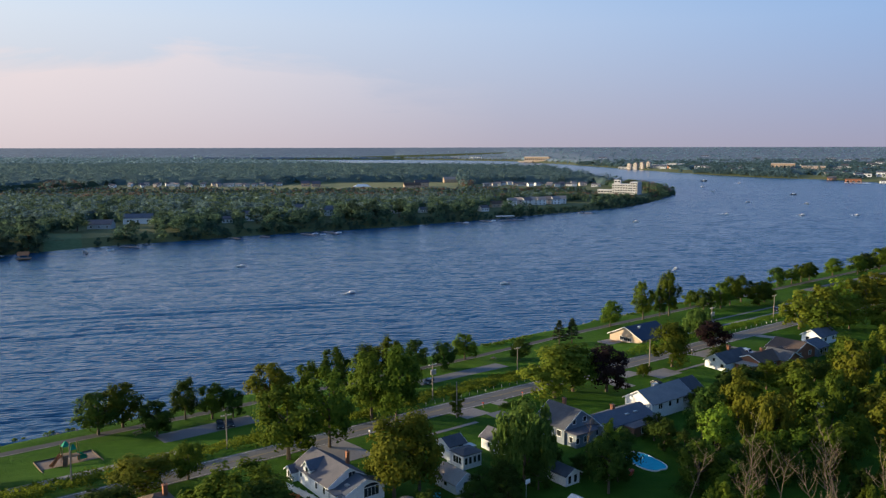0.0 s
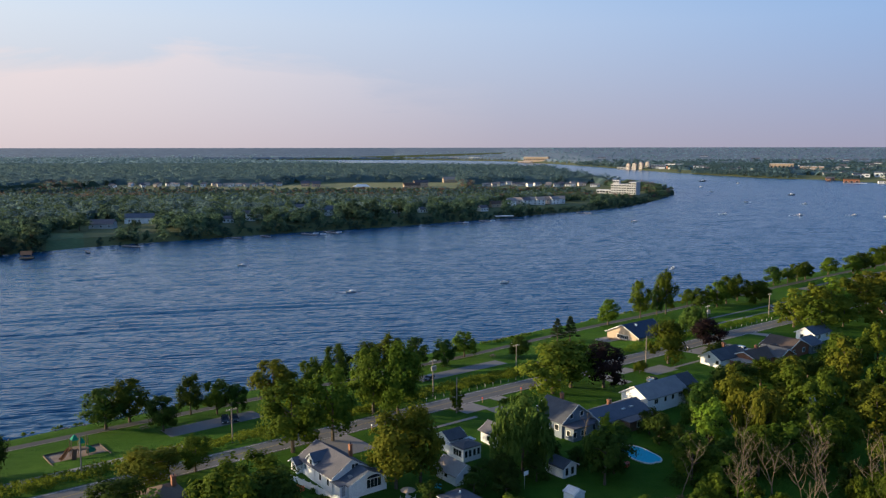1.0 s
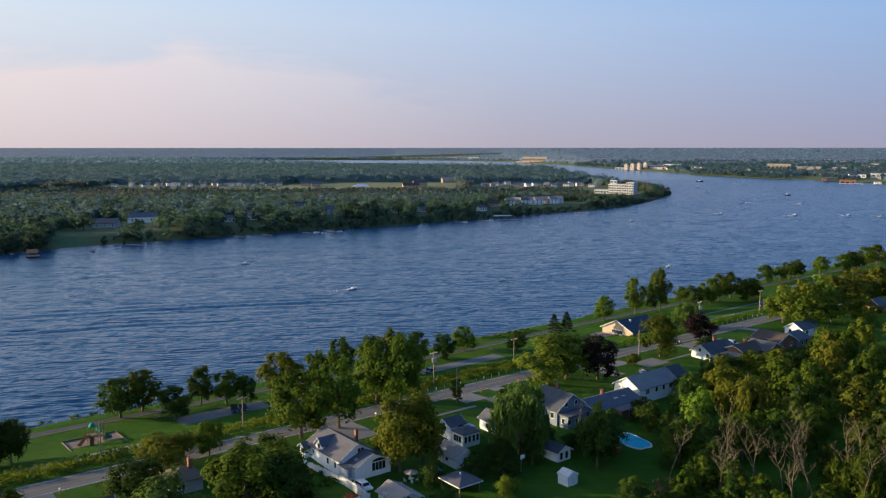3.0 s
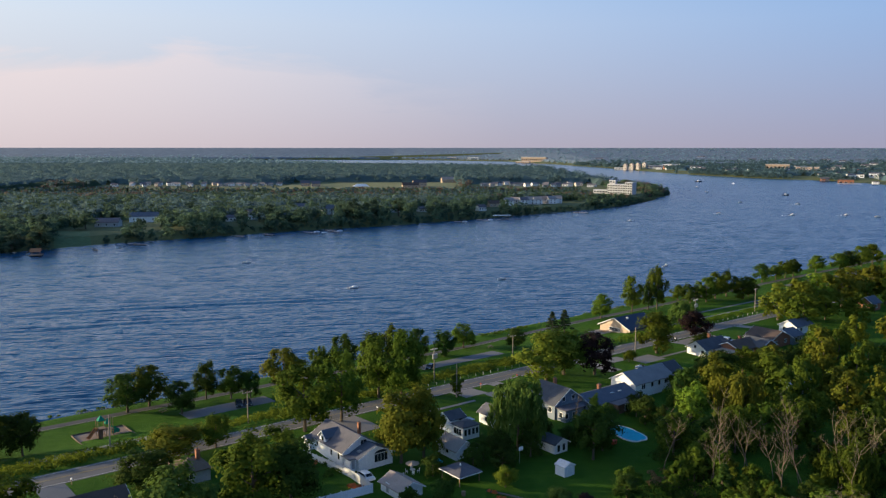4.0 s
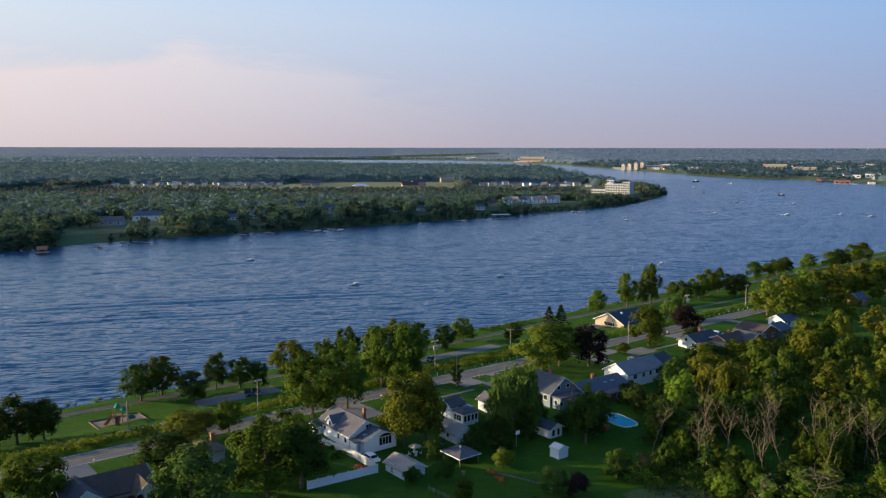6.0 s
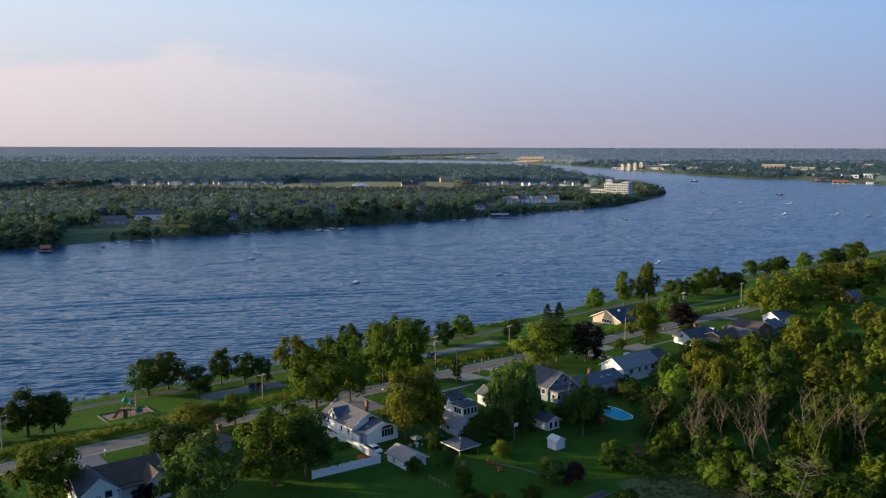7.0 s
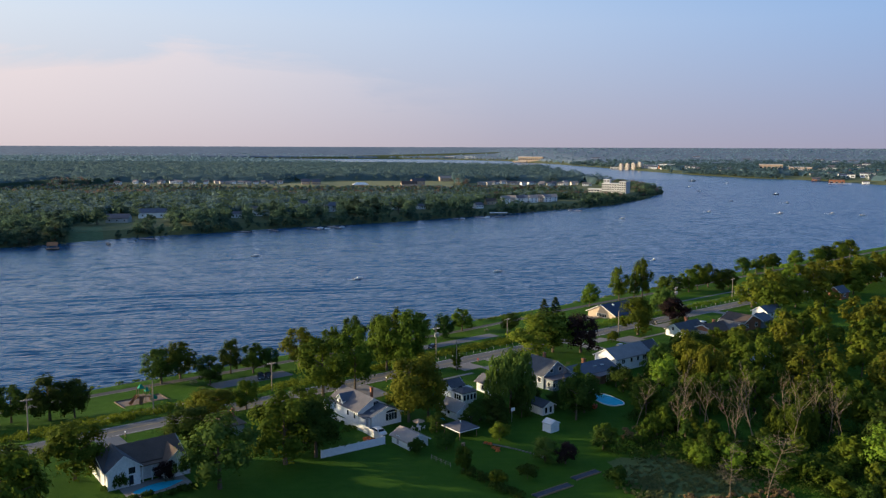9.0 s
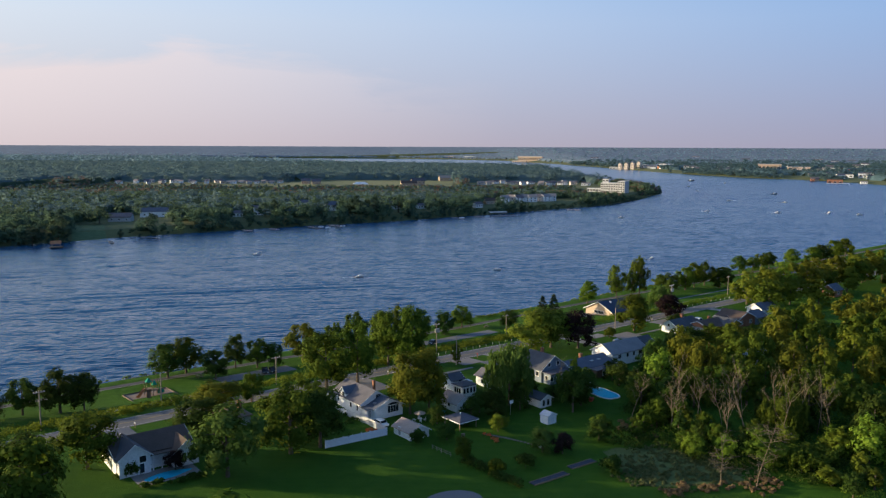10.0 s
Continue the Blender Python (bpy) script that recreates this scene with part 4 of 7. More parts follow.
# riverside park: u, v, height, radius
PARK = ((-69.7, -37.4, 10.6, 5.4), (-63.4, -39.3, 11.4, 5.6), (-59.6, -25.6, 8.7, 4.2), (-49.3, -34.9, 10.8, 3.6), (-44.0, -30.5, 9.4, 4.3), (-29.4, -28.0, 12.7, 6.6), (-39.6, -27.8, 7.9, 3.2), (-18.3, -27.9, 11.3, 3.8), (-10.3, -27.6, 14.0, 4.8), (3, -31, 12.2, 5.0), (12, -33, 12.6, 5.0), (24.4, -36.7, 9.4, 3.9), (30.3, -30.6, 8.8, 4.4), (43.4, -36.6, 8.4, 4.6), (55.1, -23.2, 7.1, 3.8))
for n, (a, b, h, r) in enumerate(PARK):
    tree(a, b, h, r, "round", ("leaf_deep", "leaf", "leaf_deep", "leaf_deep", "leaf", "leaf_yellow" if n == 5 else "leaf_deep")[n % 6], n % 3, "dense dark-green park tree on the riverside grass", group="riverside park trees")
PARK_FAR = ((118, -40, 10.3, 4.4), (138.4, -40.8, 15.5, 4.2), (148, -40, 12, 4.0), (152.6, -39, 18.5, 4.6), (176.6, -45.9, 7.0, 3.6), (172, -36, 9, 5.0), (181, -34, 11.5, 5.2), (191, -36, 12.5, 5.0), (201, -37, 12.0, 5.0), (199, -27, 9.2, 6.0), (208, -30, 9.0, 5.0), (253.6, -50.5, 9.5, 5.0), (265, -49.5, 8, 4.5), (275, -50, 9.5, 5.0), (283, -50, 9.5, 4.6), (307.6, -50.5, 9.5, 5.2), (322, -44, 10, 6.0), (333, -45, 10.5, 6.5), (349, -45, 12, 6.0), (365, -46, 12, 6.0))
for n, (a, b, h, r) in enumerate(PARK_FAR):
    tree(a, b, h, r, "round", ("leaf", "leaf", "leaf_deep")[n % 3], n % 3, "leafy green shade tree near the shore", group="riverside park trees")
for a, b, h, r in ((81.7, -31.6, 8.6, 2.6), (85.5, -29.2, 9.2, 2.9)):
    tree(a, b, h, r, "pine", "leaf_pine", 1, "sparse dark pine in the park grass", "pine_tree", "pine tree", "park pines")
PARK_LEFT = ((-111.5, -24.6, 9.8, 4.6), (-103.8, -19.3, 11.8, 5.9), (-98.6, -16.7, 10.4, 3.8), (-120, -24, 8.5, 4.8), (-128, -29, 9.5, 5.0), (-137, -24, 10, 5.5))
for n, (a, b, h, r) in enumerate(PARK_LEFT):
    tree(a, b, h, r, "round", "leaf_deep", n % 3, "dense dark-green park tree by the lane", group="riverside park trees")

# street and yard trees: u, v, height, radius, shape, leaf, seed
YARD = ((-43.3, 10.4, 15.1, 6.9, "round", "leaf", 3), (-32.8, 9.5, 17.0, 5.6, "round", "leaf", 1), (-14.8, -1.4, 16.5, 5.6, "round", "leaf", 1), (-11.5, 4.6, 18.0, 5.8, "round", "leaf", 2), (-37.0, 40.8, 15.2, 6.0, "round", "leaf_yellow", 3), (-31.4, 41.2, 15.6, 4.9, "round", "leaf_yellow", 0), (-12.5, 50.5, 15.9, 6.2, "willow", "leaf_willow", 2), (31.4, 15.5, 13.2, 8.8, "round", "leaf_yellow", 2), (39.5, 14.5, 12.6, 7.6, "round", "leaf", 2))
YARD_2 = ((81.3, 15.5, 12.9, 6.6, "round", "leaf", 2), (0.4, 60.6, 12.4, 2.7, "tall", "leaf_bright", 1), (-73.4, 7.8, 7.0, 6.2, "round", "leaf_yellow", 2), (-64, 7.5, 7.6, 3.6, "round", "leaf", 1), (-64.0, 38.4, 12.6, 6.0, "round", "leaf", 1), (-73.0, 46.5, 15.4, 7.4, "round", "leaf", 0), (-66.0, 47.0, 13.0, 6.0, "round", "leaf_deep", 2), (-88.9, 50.0, 14.8, 7.2, "round", "leaf_willow", 3), (-84.4, 22.6, 8.2, 5.7, "round", "leaf_deep", 2), (-110.2, 29.0, 12.0, 6.2, "round", "leaf", 1), (-122.3, 36.5, 12.3, 5.4, "round", "leaf_deep", 3))
for a, b, h, r, shape, leaf, seed in YARD + YARD_2:
    tree(a, b, h, r, shape, leaf, seed, {"leaf_yellow": "broad yellow-green yard tree", "leaf_willow": "soft drooping willow in a back yard", "leaf_bright": "slim bright-green yard tree", "leaf_deep": "dark dense yard tree by a house"}.get(leaf, "tall leafy green yard tree beside the road"), group="yard trees")
for a, b, h, r in ((46.2, 20.5, 12.6, 6.3), (109.2, 10.9, 9.4, 5.4)):
    tree(a, b, h, r, "round", "leaf_plum", 1, "dark plum-leaved maple on a front lawn", "maple_tree", "tree", "plum maples")
tree(122.5, -4.5, 10.0, 5.0, "willow", "leaf_willow", 1, "pale drooping tree beside the road hedge")
tree(2.4, 10.6, 5.6, 1.9, "tall", "leaf", 2, "small slim tree by the roadside pole")
tree(-104.0, 37.4, 3.4, 1.7, "shrub", "leaf_deep", 1, "round dark clipped bush by the pool house", "bush", "bush")
tree(-96, 40.2, 4.2, 2.2, "round", "leaf_plum", 2, "small plum-leaved tree beside the pool", "maple_tree")
tree(97, 22, 5.0, 4.2, "round", "leaf_deep", 1, "round dark tree on a front lawn")
tree(66, 17, 3.6, 2.2, "round", "leaf", 2, "small round clipped tree on a lawn")
for a, b, h, r in ((60.6, 47.7, 9.5, 4.2), (52.5, 45.5, 6.0, 3.2), (69.2, 47.9, 9.0, 4.4), (73, 45, 8.0, 4.4), (82, 46, 8.2, 4.6), (91, 47, 7.0, 4.6), (100, 50, 6.0, 4.4), (46, 52, 6, 4.0), (55, 52, 7, 4.4), (110, 51, 7, 4.6), (120, 48, 7, 4.6), (103, 20, 3.6, 3.0), (130, 44, 7.5, 4.6)):
    tree(a, b, h, r, "loose", "leaf_deep" if (a + b) % 3 < 1.5 else "leaf", int(a) % 3, "leafy tree between the houses", group="yard trees")
for a, b, h, r in ((-4, 49, 7, 3.2), (14, 53, 6, 3.0), (8.4, 51.5, 4.6, 2.4), (-20, 53, 6.5, 3.4), (-13, 55, 5.5, 3.0), (-22.6, 50.5, 5.6, 3.0), (-41, 60.5, 4.5, 2.6), (-23, 57, 4.6, 2.8), (22, 63, 6.0, 3.0), (23, 57, 7, 3.4), (17.6, 69.3, 7.5, 3.8), (26.3, 67.5, 8.5, 4.4), (19.7, 75.5, 8.0, 4.2), (26, 52, 6.5, 3.2), (-3.7, 64.5, 11.5, 4.2), (2, 62, 9, 4.0), (5.5, 58.5, 7.5, 3.4), (-1, 55, 4.4, 2.6), (8.6, 54, 7, 3.0), (-27.5, 53, 5, 2.6), (-36, 50.5, 4.5, 2.6), (-5, 44, 7, 3.0)):
    tree(a, b, h, r, "loose", "leaf_deep", int(a) % 3, "dark leafy tree behind the houses", group="yard trees")

# full round trees that stand out along the island shore: x, y, height, radius
for n, (x, y, h, r) in enumerate(((-290, 531, 12.9, 8.0), (-281, 552, 17, 9.5), (-288, 572, 17, 9.0), (-286, 638, 14.1, 8.6), (-227, 556, 6.8, 4.8), (-238, 625, 9.8, 5.6), (-230, 671, 11.9, 6.5), (-222, 681, 12.6, 6.5), (-212, 713, 13.2, 6.4), (-202, 719, 12.8, 6.4), (-160, 700, 13, 6.5), (-153, 710, 15.0, 7.0), (-137, 725, 16.5, 6.0), (-121, 752, 15.4, 4.0), (-81, 737, 17.8, 9.5), (-63, 737, 18.0, 8.0), (-41, 762, 17.0, 8.7), (-236, 754, 10.7, 6.4), (-328, 633, 10.4, 6.3), (-357, 647, 11.5, 8.3))):
    crown, trunk, h0, r0 = tree_model("plain", n % 5, ("leaf_bank_haze", "leaf_bank_haze", "leaf_bank_haze_deep")[n % 3])
    o = thing("tree", pose(x, y, island_z(x, y), 0, 0, n * 47) @ Matrix.Diagonal((r / r0, r / r0, h / h0, 1)), "round green tree on the island shore", "tree", "island shore trees")
    for name, me in (("crown", crown), ("trunk", trunk)):
        new(name, me).parent = o

# tall trees beyond the gardens, upstream: two that stand clear
for a, b, h in ((-128, 60, 20), (-134, 44, 19)):
    tree(a, b, h, 7.2, "round", "leaf", 1, "tall leafy garden tree", group="yard trees")
# trees added out of view, only to shade the back lawns
mass = [(a, b, 14 if b in (82, 90) else 19 + (n % 3) * 1.5, 6.8 + (n % 2), "plain", "leaf", n) for n, (a, b) in enumerate(((-140, 58), (-150, 70), (-155, 46), (-138, 76), (-126, 82), (-150, 92), (-165, 62), (-134, 96), (-118, 90), (-128, 106), (-120, 118), (-112, 104)))]
# an unseen row added to block the sun, left short to light one lawn
for k in (0, 1, 2, 3, 4, 5, 6):
    y = 46.0 + 6.6 * k
    x = -100.0 - 3.0 * (k % 2) - 0.55 * max(0.0, y - 98.0)
    mass.append(((x + 5) * RU.x + (y - RO.y) * RU.y, (x + 5) * RV.x + (y - RO.y) * RV.y, 21 + (k * 7 % 5) if k < 10 else 14, 6.2, "plain", "leaf", k))
tree_mass("garden_trees", mass, "tall trees added out of view to shade the back lawns")

# the wood beside the houses
g = random.Random(11)
spots = []
for _ in range(2600):
    a, b = g.uniform(-8, 330), g.uniform(44, 165)
    left = 20 - (b - 66) * 1.5 if b < 84 else -7 + 0.05 * (b - 84)
    if b > 118:
        left = 2 + (b - 118) * 0.9
    if a < left + 3 or a > 40 + (b - 30) * 4.2 or (b < 54 and a < 128):
        continue
    if (40 < a < 58 and 62 < b < 70) or (-8 < a < 33 and 84 < b < 120 and g.random() < 0.9):
        continue
    if all((a - p) ** 2 + (b - q) ** 2 > (6.4 + 0.018 * max(0, a)) ** 2 for p, q in spots):
        spots.append((a, b))
mass = []
for n, (a, b) in enumerate(spots[:190]):
    edge_tree = a < 14
    h = g.uniform(5.5, 9.0) if edge_tree and b > 80 else g.uniform(9.0, 14.0)
    leaf = g.choice(("leaf", "leaf_deep", "leaf_bright", "leaf_bright", "leaf", "leaf_yellow" if n % 3 == 0 else "leaf"))
    shape, r = ("plain" if a > 50 else "loose") if n % 5 else "willow", g.uniform(3.6, 5.8)
    if a > 46:
        leaf = ("leaf", "leaf_bright", "leaf_yellow", "leaf", "leaf_yellow")[n % 5]
        mass.append((a, b, h, r, "plain" if shape == "willow" or a > 30 else shape, leaf, n))
    else:
        tree(a, b, h, r, shape, leaf, n % 4, "crowded green tree of the overgrown wood", group="wood beside the houses")
for n in range(26):
    a, b, h, r, leaf = g.uniform(150, 330), g.uniform(14, 44), g.uniform(10, 15), g.uniform(5, 7), g.choice(("leaf", "leaf_yellow", "leaf_bright"))
    if not (168 < a < 216 and abs(b - 24 - (208 - a) * 0.47) < 4):
        mass.append((a, b, h, r, "plain", leaf, n))
tree_mass("wood_trees", mass, "crowded green trees of the overgrown wood")
for a, b, h, r in ((160, 12, 14, 6.5), (170, 14, 15, 7), (181, 15, 16, 7), (192, 13, 15, 7), (204, 15, 15, 7), (216, 13, 15, 7), (230, 14, 15, 7), (246, 15, 15, 7), (262, 14, 15, 7)):
    tree(a, b, h, r, "plain", ("leaf_yellow", "leaf_bright")[int(a) % 2], int(a) % 4, "tall leafy tree along the road", group="road trees")


tree(37, 73, 13.5, 5.6, "willow", "leaf_yellow", 1, "yellowing willow in the wood", group="wood beside the houses")


# young growth at the wood's edge
g = random.Random(29)
for n in range(64):
    a, b = (g.uniform(-8, 9), g.uniform(83, 110)) if n < 30 else (g.uniform(1, 38), g.uniform(96, 134))
    tree(a, b, g.uniform(3.6, 7.2), g.uniform(1.5, 2.7), "tall" if n % 3 == 0 else "loose", g.choice(("leaf", "leaf_bright", "leaf_deep", "leaf")), n % 4, "young leafy tree at the wood's edge", group="young growth")


def dead_tree(u, v, h, seed, spread=1.0, label="bare grey-brown dead tree in the wood", limbs=6, start=0.42):
    q = random.Random(seed)
    bm = bmesh.new()
    r0 = 0.05 + 0.006 * h

    def stem(s, d, n, r, depth):
        """A limb that bends upwards, and its forks."""
        pts, p, way = [s], s, d
        for _ in range(4):
            way = (way + Vector((q.uniform(-0.22, 0.22), q.uniform(-0.22, 0.22), q.uniform(0.02, 0.22) if start > 0.3 or depth == 3 else q.uniform(-0.22, 0.16)))).normalized()
            p = p + way * n / 4
            pts.append(p)
        tube(bm, pts, [max(0.014, r * (1 - 0.19 * k)) for k in range(5)], 5 if depth > 1 else 3)
        if depth:
            for k in range(limbs if depth == 3 else (3 if depth == 2 else 2) + 3 * (start < 0.3)):
                f = 4 * (q.uniform(start, 0.98) if depth == 3 else q.uniform(0.25, 0.95))
                base = pts[int(f)].lerp(pts[min(4, int(f) + 1)], f - int(f))
                a = k * 2.4 + q.uniform(-0.6, 0.6)
                out = (way * 0.5 + Vector((math.cos(a) * spread, math.sin(a) * spread, q.uniform(-0.1, 0.5))) * 0.8).normalized()
                stem(base, out, n * q.uniform(0.20, 0.42), r * 0.42, depth - 1)

    stem(Vector((0, 0, -0.2)), Vector((q.uniform(-0.12, 0.12), q.uniform(-0.12, 0.12), 1)), h, r0, 3)
    ob = thing("dead_tree", at(u, v, None, seed * 40), label, "tree", "dead trees")
    part("trunk", bm, "dead", ob)
    return ob


# dead trees at the wood's edge: u, v, height
DEAD = ((-9.6, 118.4, 10.5), (-14.0, 113.5, 8.5), (4, 88, 10), (9, 92, 11), (13, 96, 11), (14, 102, 11), (19, 98, 11.5), (8, 100, 10.5), (21, 105, 11.5), (27, 104, 11), (30, 110, 11), (2, 78, 10), (16, 110, 10), (24, 116, 9.5), (10, 84, 12))
for n, (a, b, h) in enumerate(DEAD):
    dead_tree(a, b, h * 1.2, n + 3, 0.85 if n > 1 else 1.7, limbs=8 if n > 1 else 16, start=0.42 if n > 1 else 0.22)
g = random.Random(4)
for n in range(13):
    dead_tree(g.uniform(-2, 36), g.uniform(86, 116), g.uniform(9, 13.5), n + 40, 0.7, limbs=7)


dead_tree(8.5, 47.6, 8.0, 77, 1.2, "bare pale tree before a blue gable")


# hedges, thickets and shrubs
def thicket(name, spans, h, leaf, label):
    q = np.random.default_rng(len(name) * 13 + int(h * 10))
    cs, rs = [], []
    for u0, u1, v0, v1, n in spans:
        for _ in range(n):
            a, b = q.uniform(u0, u1), q.uniform(v0, v1)
            p = uv(a, b)
            k = h * q.uniform(0.55, 1.15)
            cs.append((p.x, p.y, p.z + k * 0.42))
            rs.append((k * 0.75, k * 0.75, k * 0.55))
    ob = new(name, quads(name, foliage(q, cs, rs, 46, 0.30, under=-0.25, spread=0.5), leaf))
    return tagged(ob, label, "hedge", kind="stuff")


thicket("roadside_hedge", ((-150, -36, -8.6, -2.0, 430), (-36, 0, -7.8, -2.2, 130), (0, 46, -10.5, -3.4, 230)), 1.9, "leaf_bright", "rough bright-green hedge along the road")
thicket("roadside_hedge_far", ((96, 118, -9, -3, 60), (118, 215, -7.5, -2.5, 220), (60, 96, -6, -2, 60)), 1.7, "leaf", "rough green hedge along the road")
thicket("bank_scrub", ((60, 84, -47.5, -45.5, 26), (-100, 20, -49.5, -48.3, 30), (120, 240, -55, -52.5, 40)), 1.0, "leaf", "low green scrub on the river bank")
thicket("yard_hedge", ((14, 24, 12.5, 14.5, 26), (-56, -50, 30, 40, 14), (-107, -100, 36, 38, 12), (-104.5, -99.5, 44.6, 45.6, 14), (-99.5, -92, 46, 47.2, 24)), 1.1, "leaf_deep", "dark clipped garden hedge")
thicket("wood_brush", ((-8, 6, 82, 112, 90), (-14, -4, 84, 92, 24), (-2, 16, 114, 128, 60), (6, 40, 92, 132, 150), (5, 30, 70, 84, 40)), 2.4, "leaf_deep", "tangled green brush at the wood's edge")
thicket("wood_brush_bright", ((2, 46, 104, 140, 110), (-4, 12, 88, 112, 36)), 2.6, "leaf_bright", "bright green brush at the wood's edge")
thicket("meadow_grass", ((-25, -4, 91, 112, 420), (-28, -18, 97, 105, 90), (-12, -1, 104, 116, 110)), 0.42, "leaf_straw", "tall pale grass of an unmown patch")
# dry verge in low sun: its warm light is put into the grass colour
thicket("dry_verge", ((-26, -19, 107.5, 111, 26), (-19, -12, 111.5, 115.5, 30), (-12, -3, 115.5, 121.5, 44)), 0.7, "leaf_dry", "dry verge grass with low sunlight put into its orange-brown")
thicket("dry_brush", ((-4, 4, 76, 90, 16), (-6, 0, 80, 83, 4)), 1.3, "leaf_dry", "dry brown brush at the wood's edge")
thicket("border_shrubs", ((-47.0, -44.6, 73, 90, 34), (-37, -33, 79, 82, 6)), 1.5, "leaf_deep", "straggling dark shrub border across the back lawns")
thicket("flower_border", ((-33.5, -31.5, 63, 69, 5), (-52.4, -50.6, 44.5, 48.5, 22), (-52.5, -51.5, 29, 31, 5)), 0.9, "flowers", "red and orange flower border")
for a, b, h, r, leaf, label in ((-45.7, 72.2, 5.0, 2.0, "leaf", "young green tree on a back lawn"), (-28, 63.5, 4.2, 2.4, "leaf_bright", "small bright tree on a back lawn"), (-28.9, 79, 5.2, 3.2, "leaf_willow", "airy pale-green tree on a back lawn"), (-26.2, 82.3, 4.6, 2.4, "leaf_plum", "small dark tree on a back lawn"), (-38, 83.1, 3.0, 1.8, "leaf_deep", "round dark bush on a back lawn"), (-13.8, 81.9, 4.8, 3.1, "leaf_deep", "broad bush at the lawn's edge"), (-9.5, 79, 4.4, 2.7, "leaf", "broad bush at the lawn's edge"), (-44.7, 81.8, 2.8, 2.0, "leaf", "low green bush on a back lawn"), (-47.6, 58.5, 3.2, 1.9, "leaf_deep", "dark bush beside a garage"), (-25.9, 96.2, 3.6, 2.6, "leaf_deep", "broad bush at the lawn's edge")):
    tree(a, b, h, r, "round" if h > 4 else "shrub", leaf, 2, label, "tree" if h > 4 else "bush", "tree" if h > 4 else "bush")

# ---------- houses ----------
def prism(x0, x1, y0, y1, eave, ridge, axis, inset=0.0):
    """Walls with gables; axis: the way of the ridge."""
    bm = bmesh.new()
    if axis == "x":
        ends = [(x0 + inset, y0, y1), (x1 - inset, y0, y1)]
        rings = [[Vector((x, a, -0.3)), Vector((x, b, -0.3)), Vector((x, b, eave)), Vector((x, (a + b) / 2, ridge)), Vector((x, a, eave))] for x, a, b in ends]
    else:
        ends = [(y0 + inset, x0, x1), (y1 - inset, x0, x1)]
        rings = [[Vector((a, y, -0.3)), Vector((b, y, -0.3)), Vector((b, y, eave)), Vector(((a + b) / 2, y, ridge)), Vector((a, y, eave))] for y, a, b in ends]
    vs = [[bm.verts.new(p) for p in r] for r in rings]
    bm.faces.new(vs[0])
    bm.faces.new(vs[1][::-1])
    for k in range(5):
        bm.faces.new((vs[0][k], vs[1][k], vs[1][(k + 1) % 5], vs[0][(k + 1) % 5]))
    bmesh.ops.recalc_face_normals(bm, faces=bm.faces)
    return bm


def gable_roof(x0, x1, y0, y1, eave, ridge, axis, over=0.45, thick=0.16):
    """Two roof slabs, with overhang."""
    bm = bmesh.new()
    along, a, b = ((x0 - over, x1 + over), y0, y1) if axis == "x" else ((y0 - over, y1 + over), x0, x1)
    mid = (a + b) / 2
    drop = (ridge - eave) / (mid - a) * over
    prof = [(a - over, eave - drop), (mid, ridge), (b + over, eave - drop)]
    rings = []
    for s in along:
        ring = [(q, z + 0.03) for q, z in prof] + [(q, z + 0.03 + thick) for q, z in prof[::-1]]
        rings.append([bm.verts.new((s, q, z) if axis == "x" else (q, s, z)) for q, z in ring])
    for k in range(6):
        bm.faces.new((rings[0][k], rings[1][k], rings[1][(k + 1) % 6], rings[0][(k + 1) % 6]))
    for r in rings:
        bm.faces.new((r[0], r[1], r[4], r[5]))
        bm.faces.new((r[1], r[2], r[3], r[4]))
    bmesh.ops.recalc_face_normals(bm, faces=bm.faces)
    return bm


def hip_roof(x0, x1, y0, y1, eave, ridge, over=0.45, thick=0.16):
    bm = bmesh.new()
    x0, x1, y0, y1 = x0 - over, x1 + over, y0 - over, y1 + over
    w, d = x1 - x0, y1 - y0
    k = min(w, d) / 2
    top = [(x0 + k, (y0 + y1) / 2), (x1 - k, (y0 + y1) / 2)] if w >= d else [((x0 + x1) / 2, y0 + k), ((x0 + x1) / 2, y1 - k)]
    if abs(w - d) < 0.3:
        top[1] = (top[0][0] + 0.15, top[0][1] + 0.15)
    e = [bm.verts.new((x, y, eave + thick)) for x, y in ((x0, y0), (x1, y0), (x1, y1), (x0, y1))]
    f = [bm.verts.new((x, y, eave)) for x, y in ((x0, y0), (x1, y0), (x1, y1), (x0, y1))]
    t = [bm.verts.new((x, y, ridge)) for x, y in top]
    if w >= d:
        fs = [(e[0], e[1], t[1], t[0]), (e[1], e[2], t[1]), (e[2], e[3], t[0], t[1]), (e[3], e[0], t[0])]
    else:
        fs = [(e[0], e[1], t[0]), (e[1], e[2], t[1], t[0]), (e[2], e[3], t[1]), (e[3], e[0], t[0], t[1])]
    for q in fs:
        bm.faces.new(q)
    for k in range(4):
        bm.faces.new((f[k], f[(k + 1) % 4], e[(k + 1) % 4], e[k]))
    bm.faces.new(f[::-1])
    bmesh.ops.recalc_face_normals(bm, faces=bm.faces)
    return bm


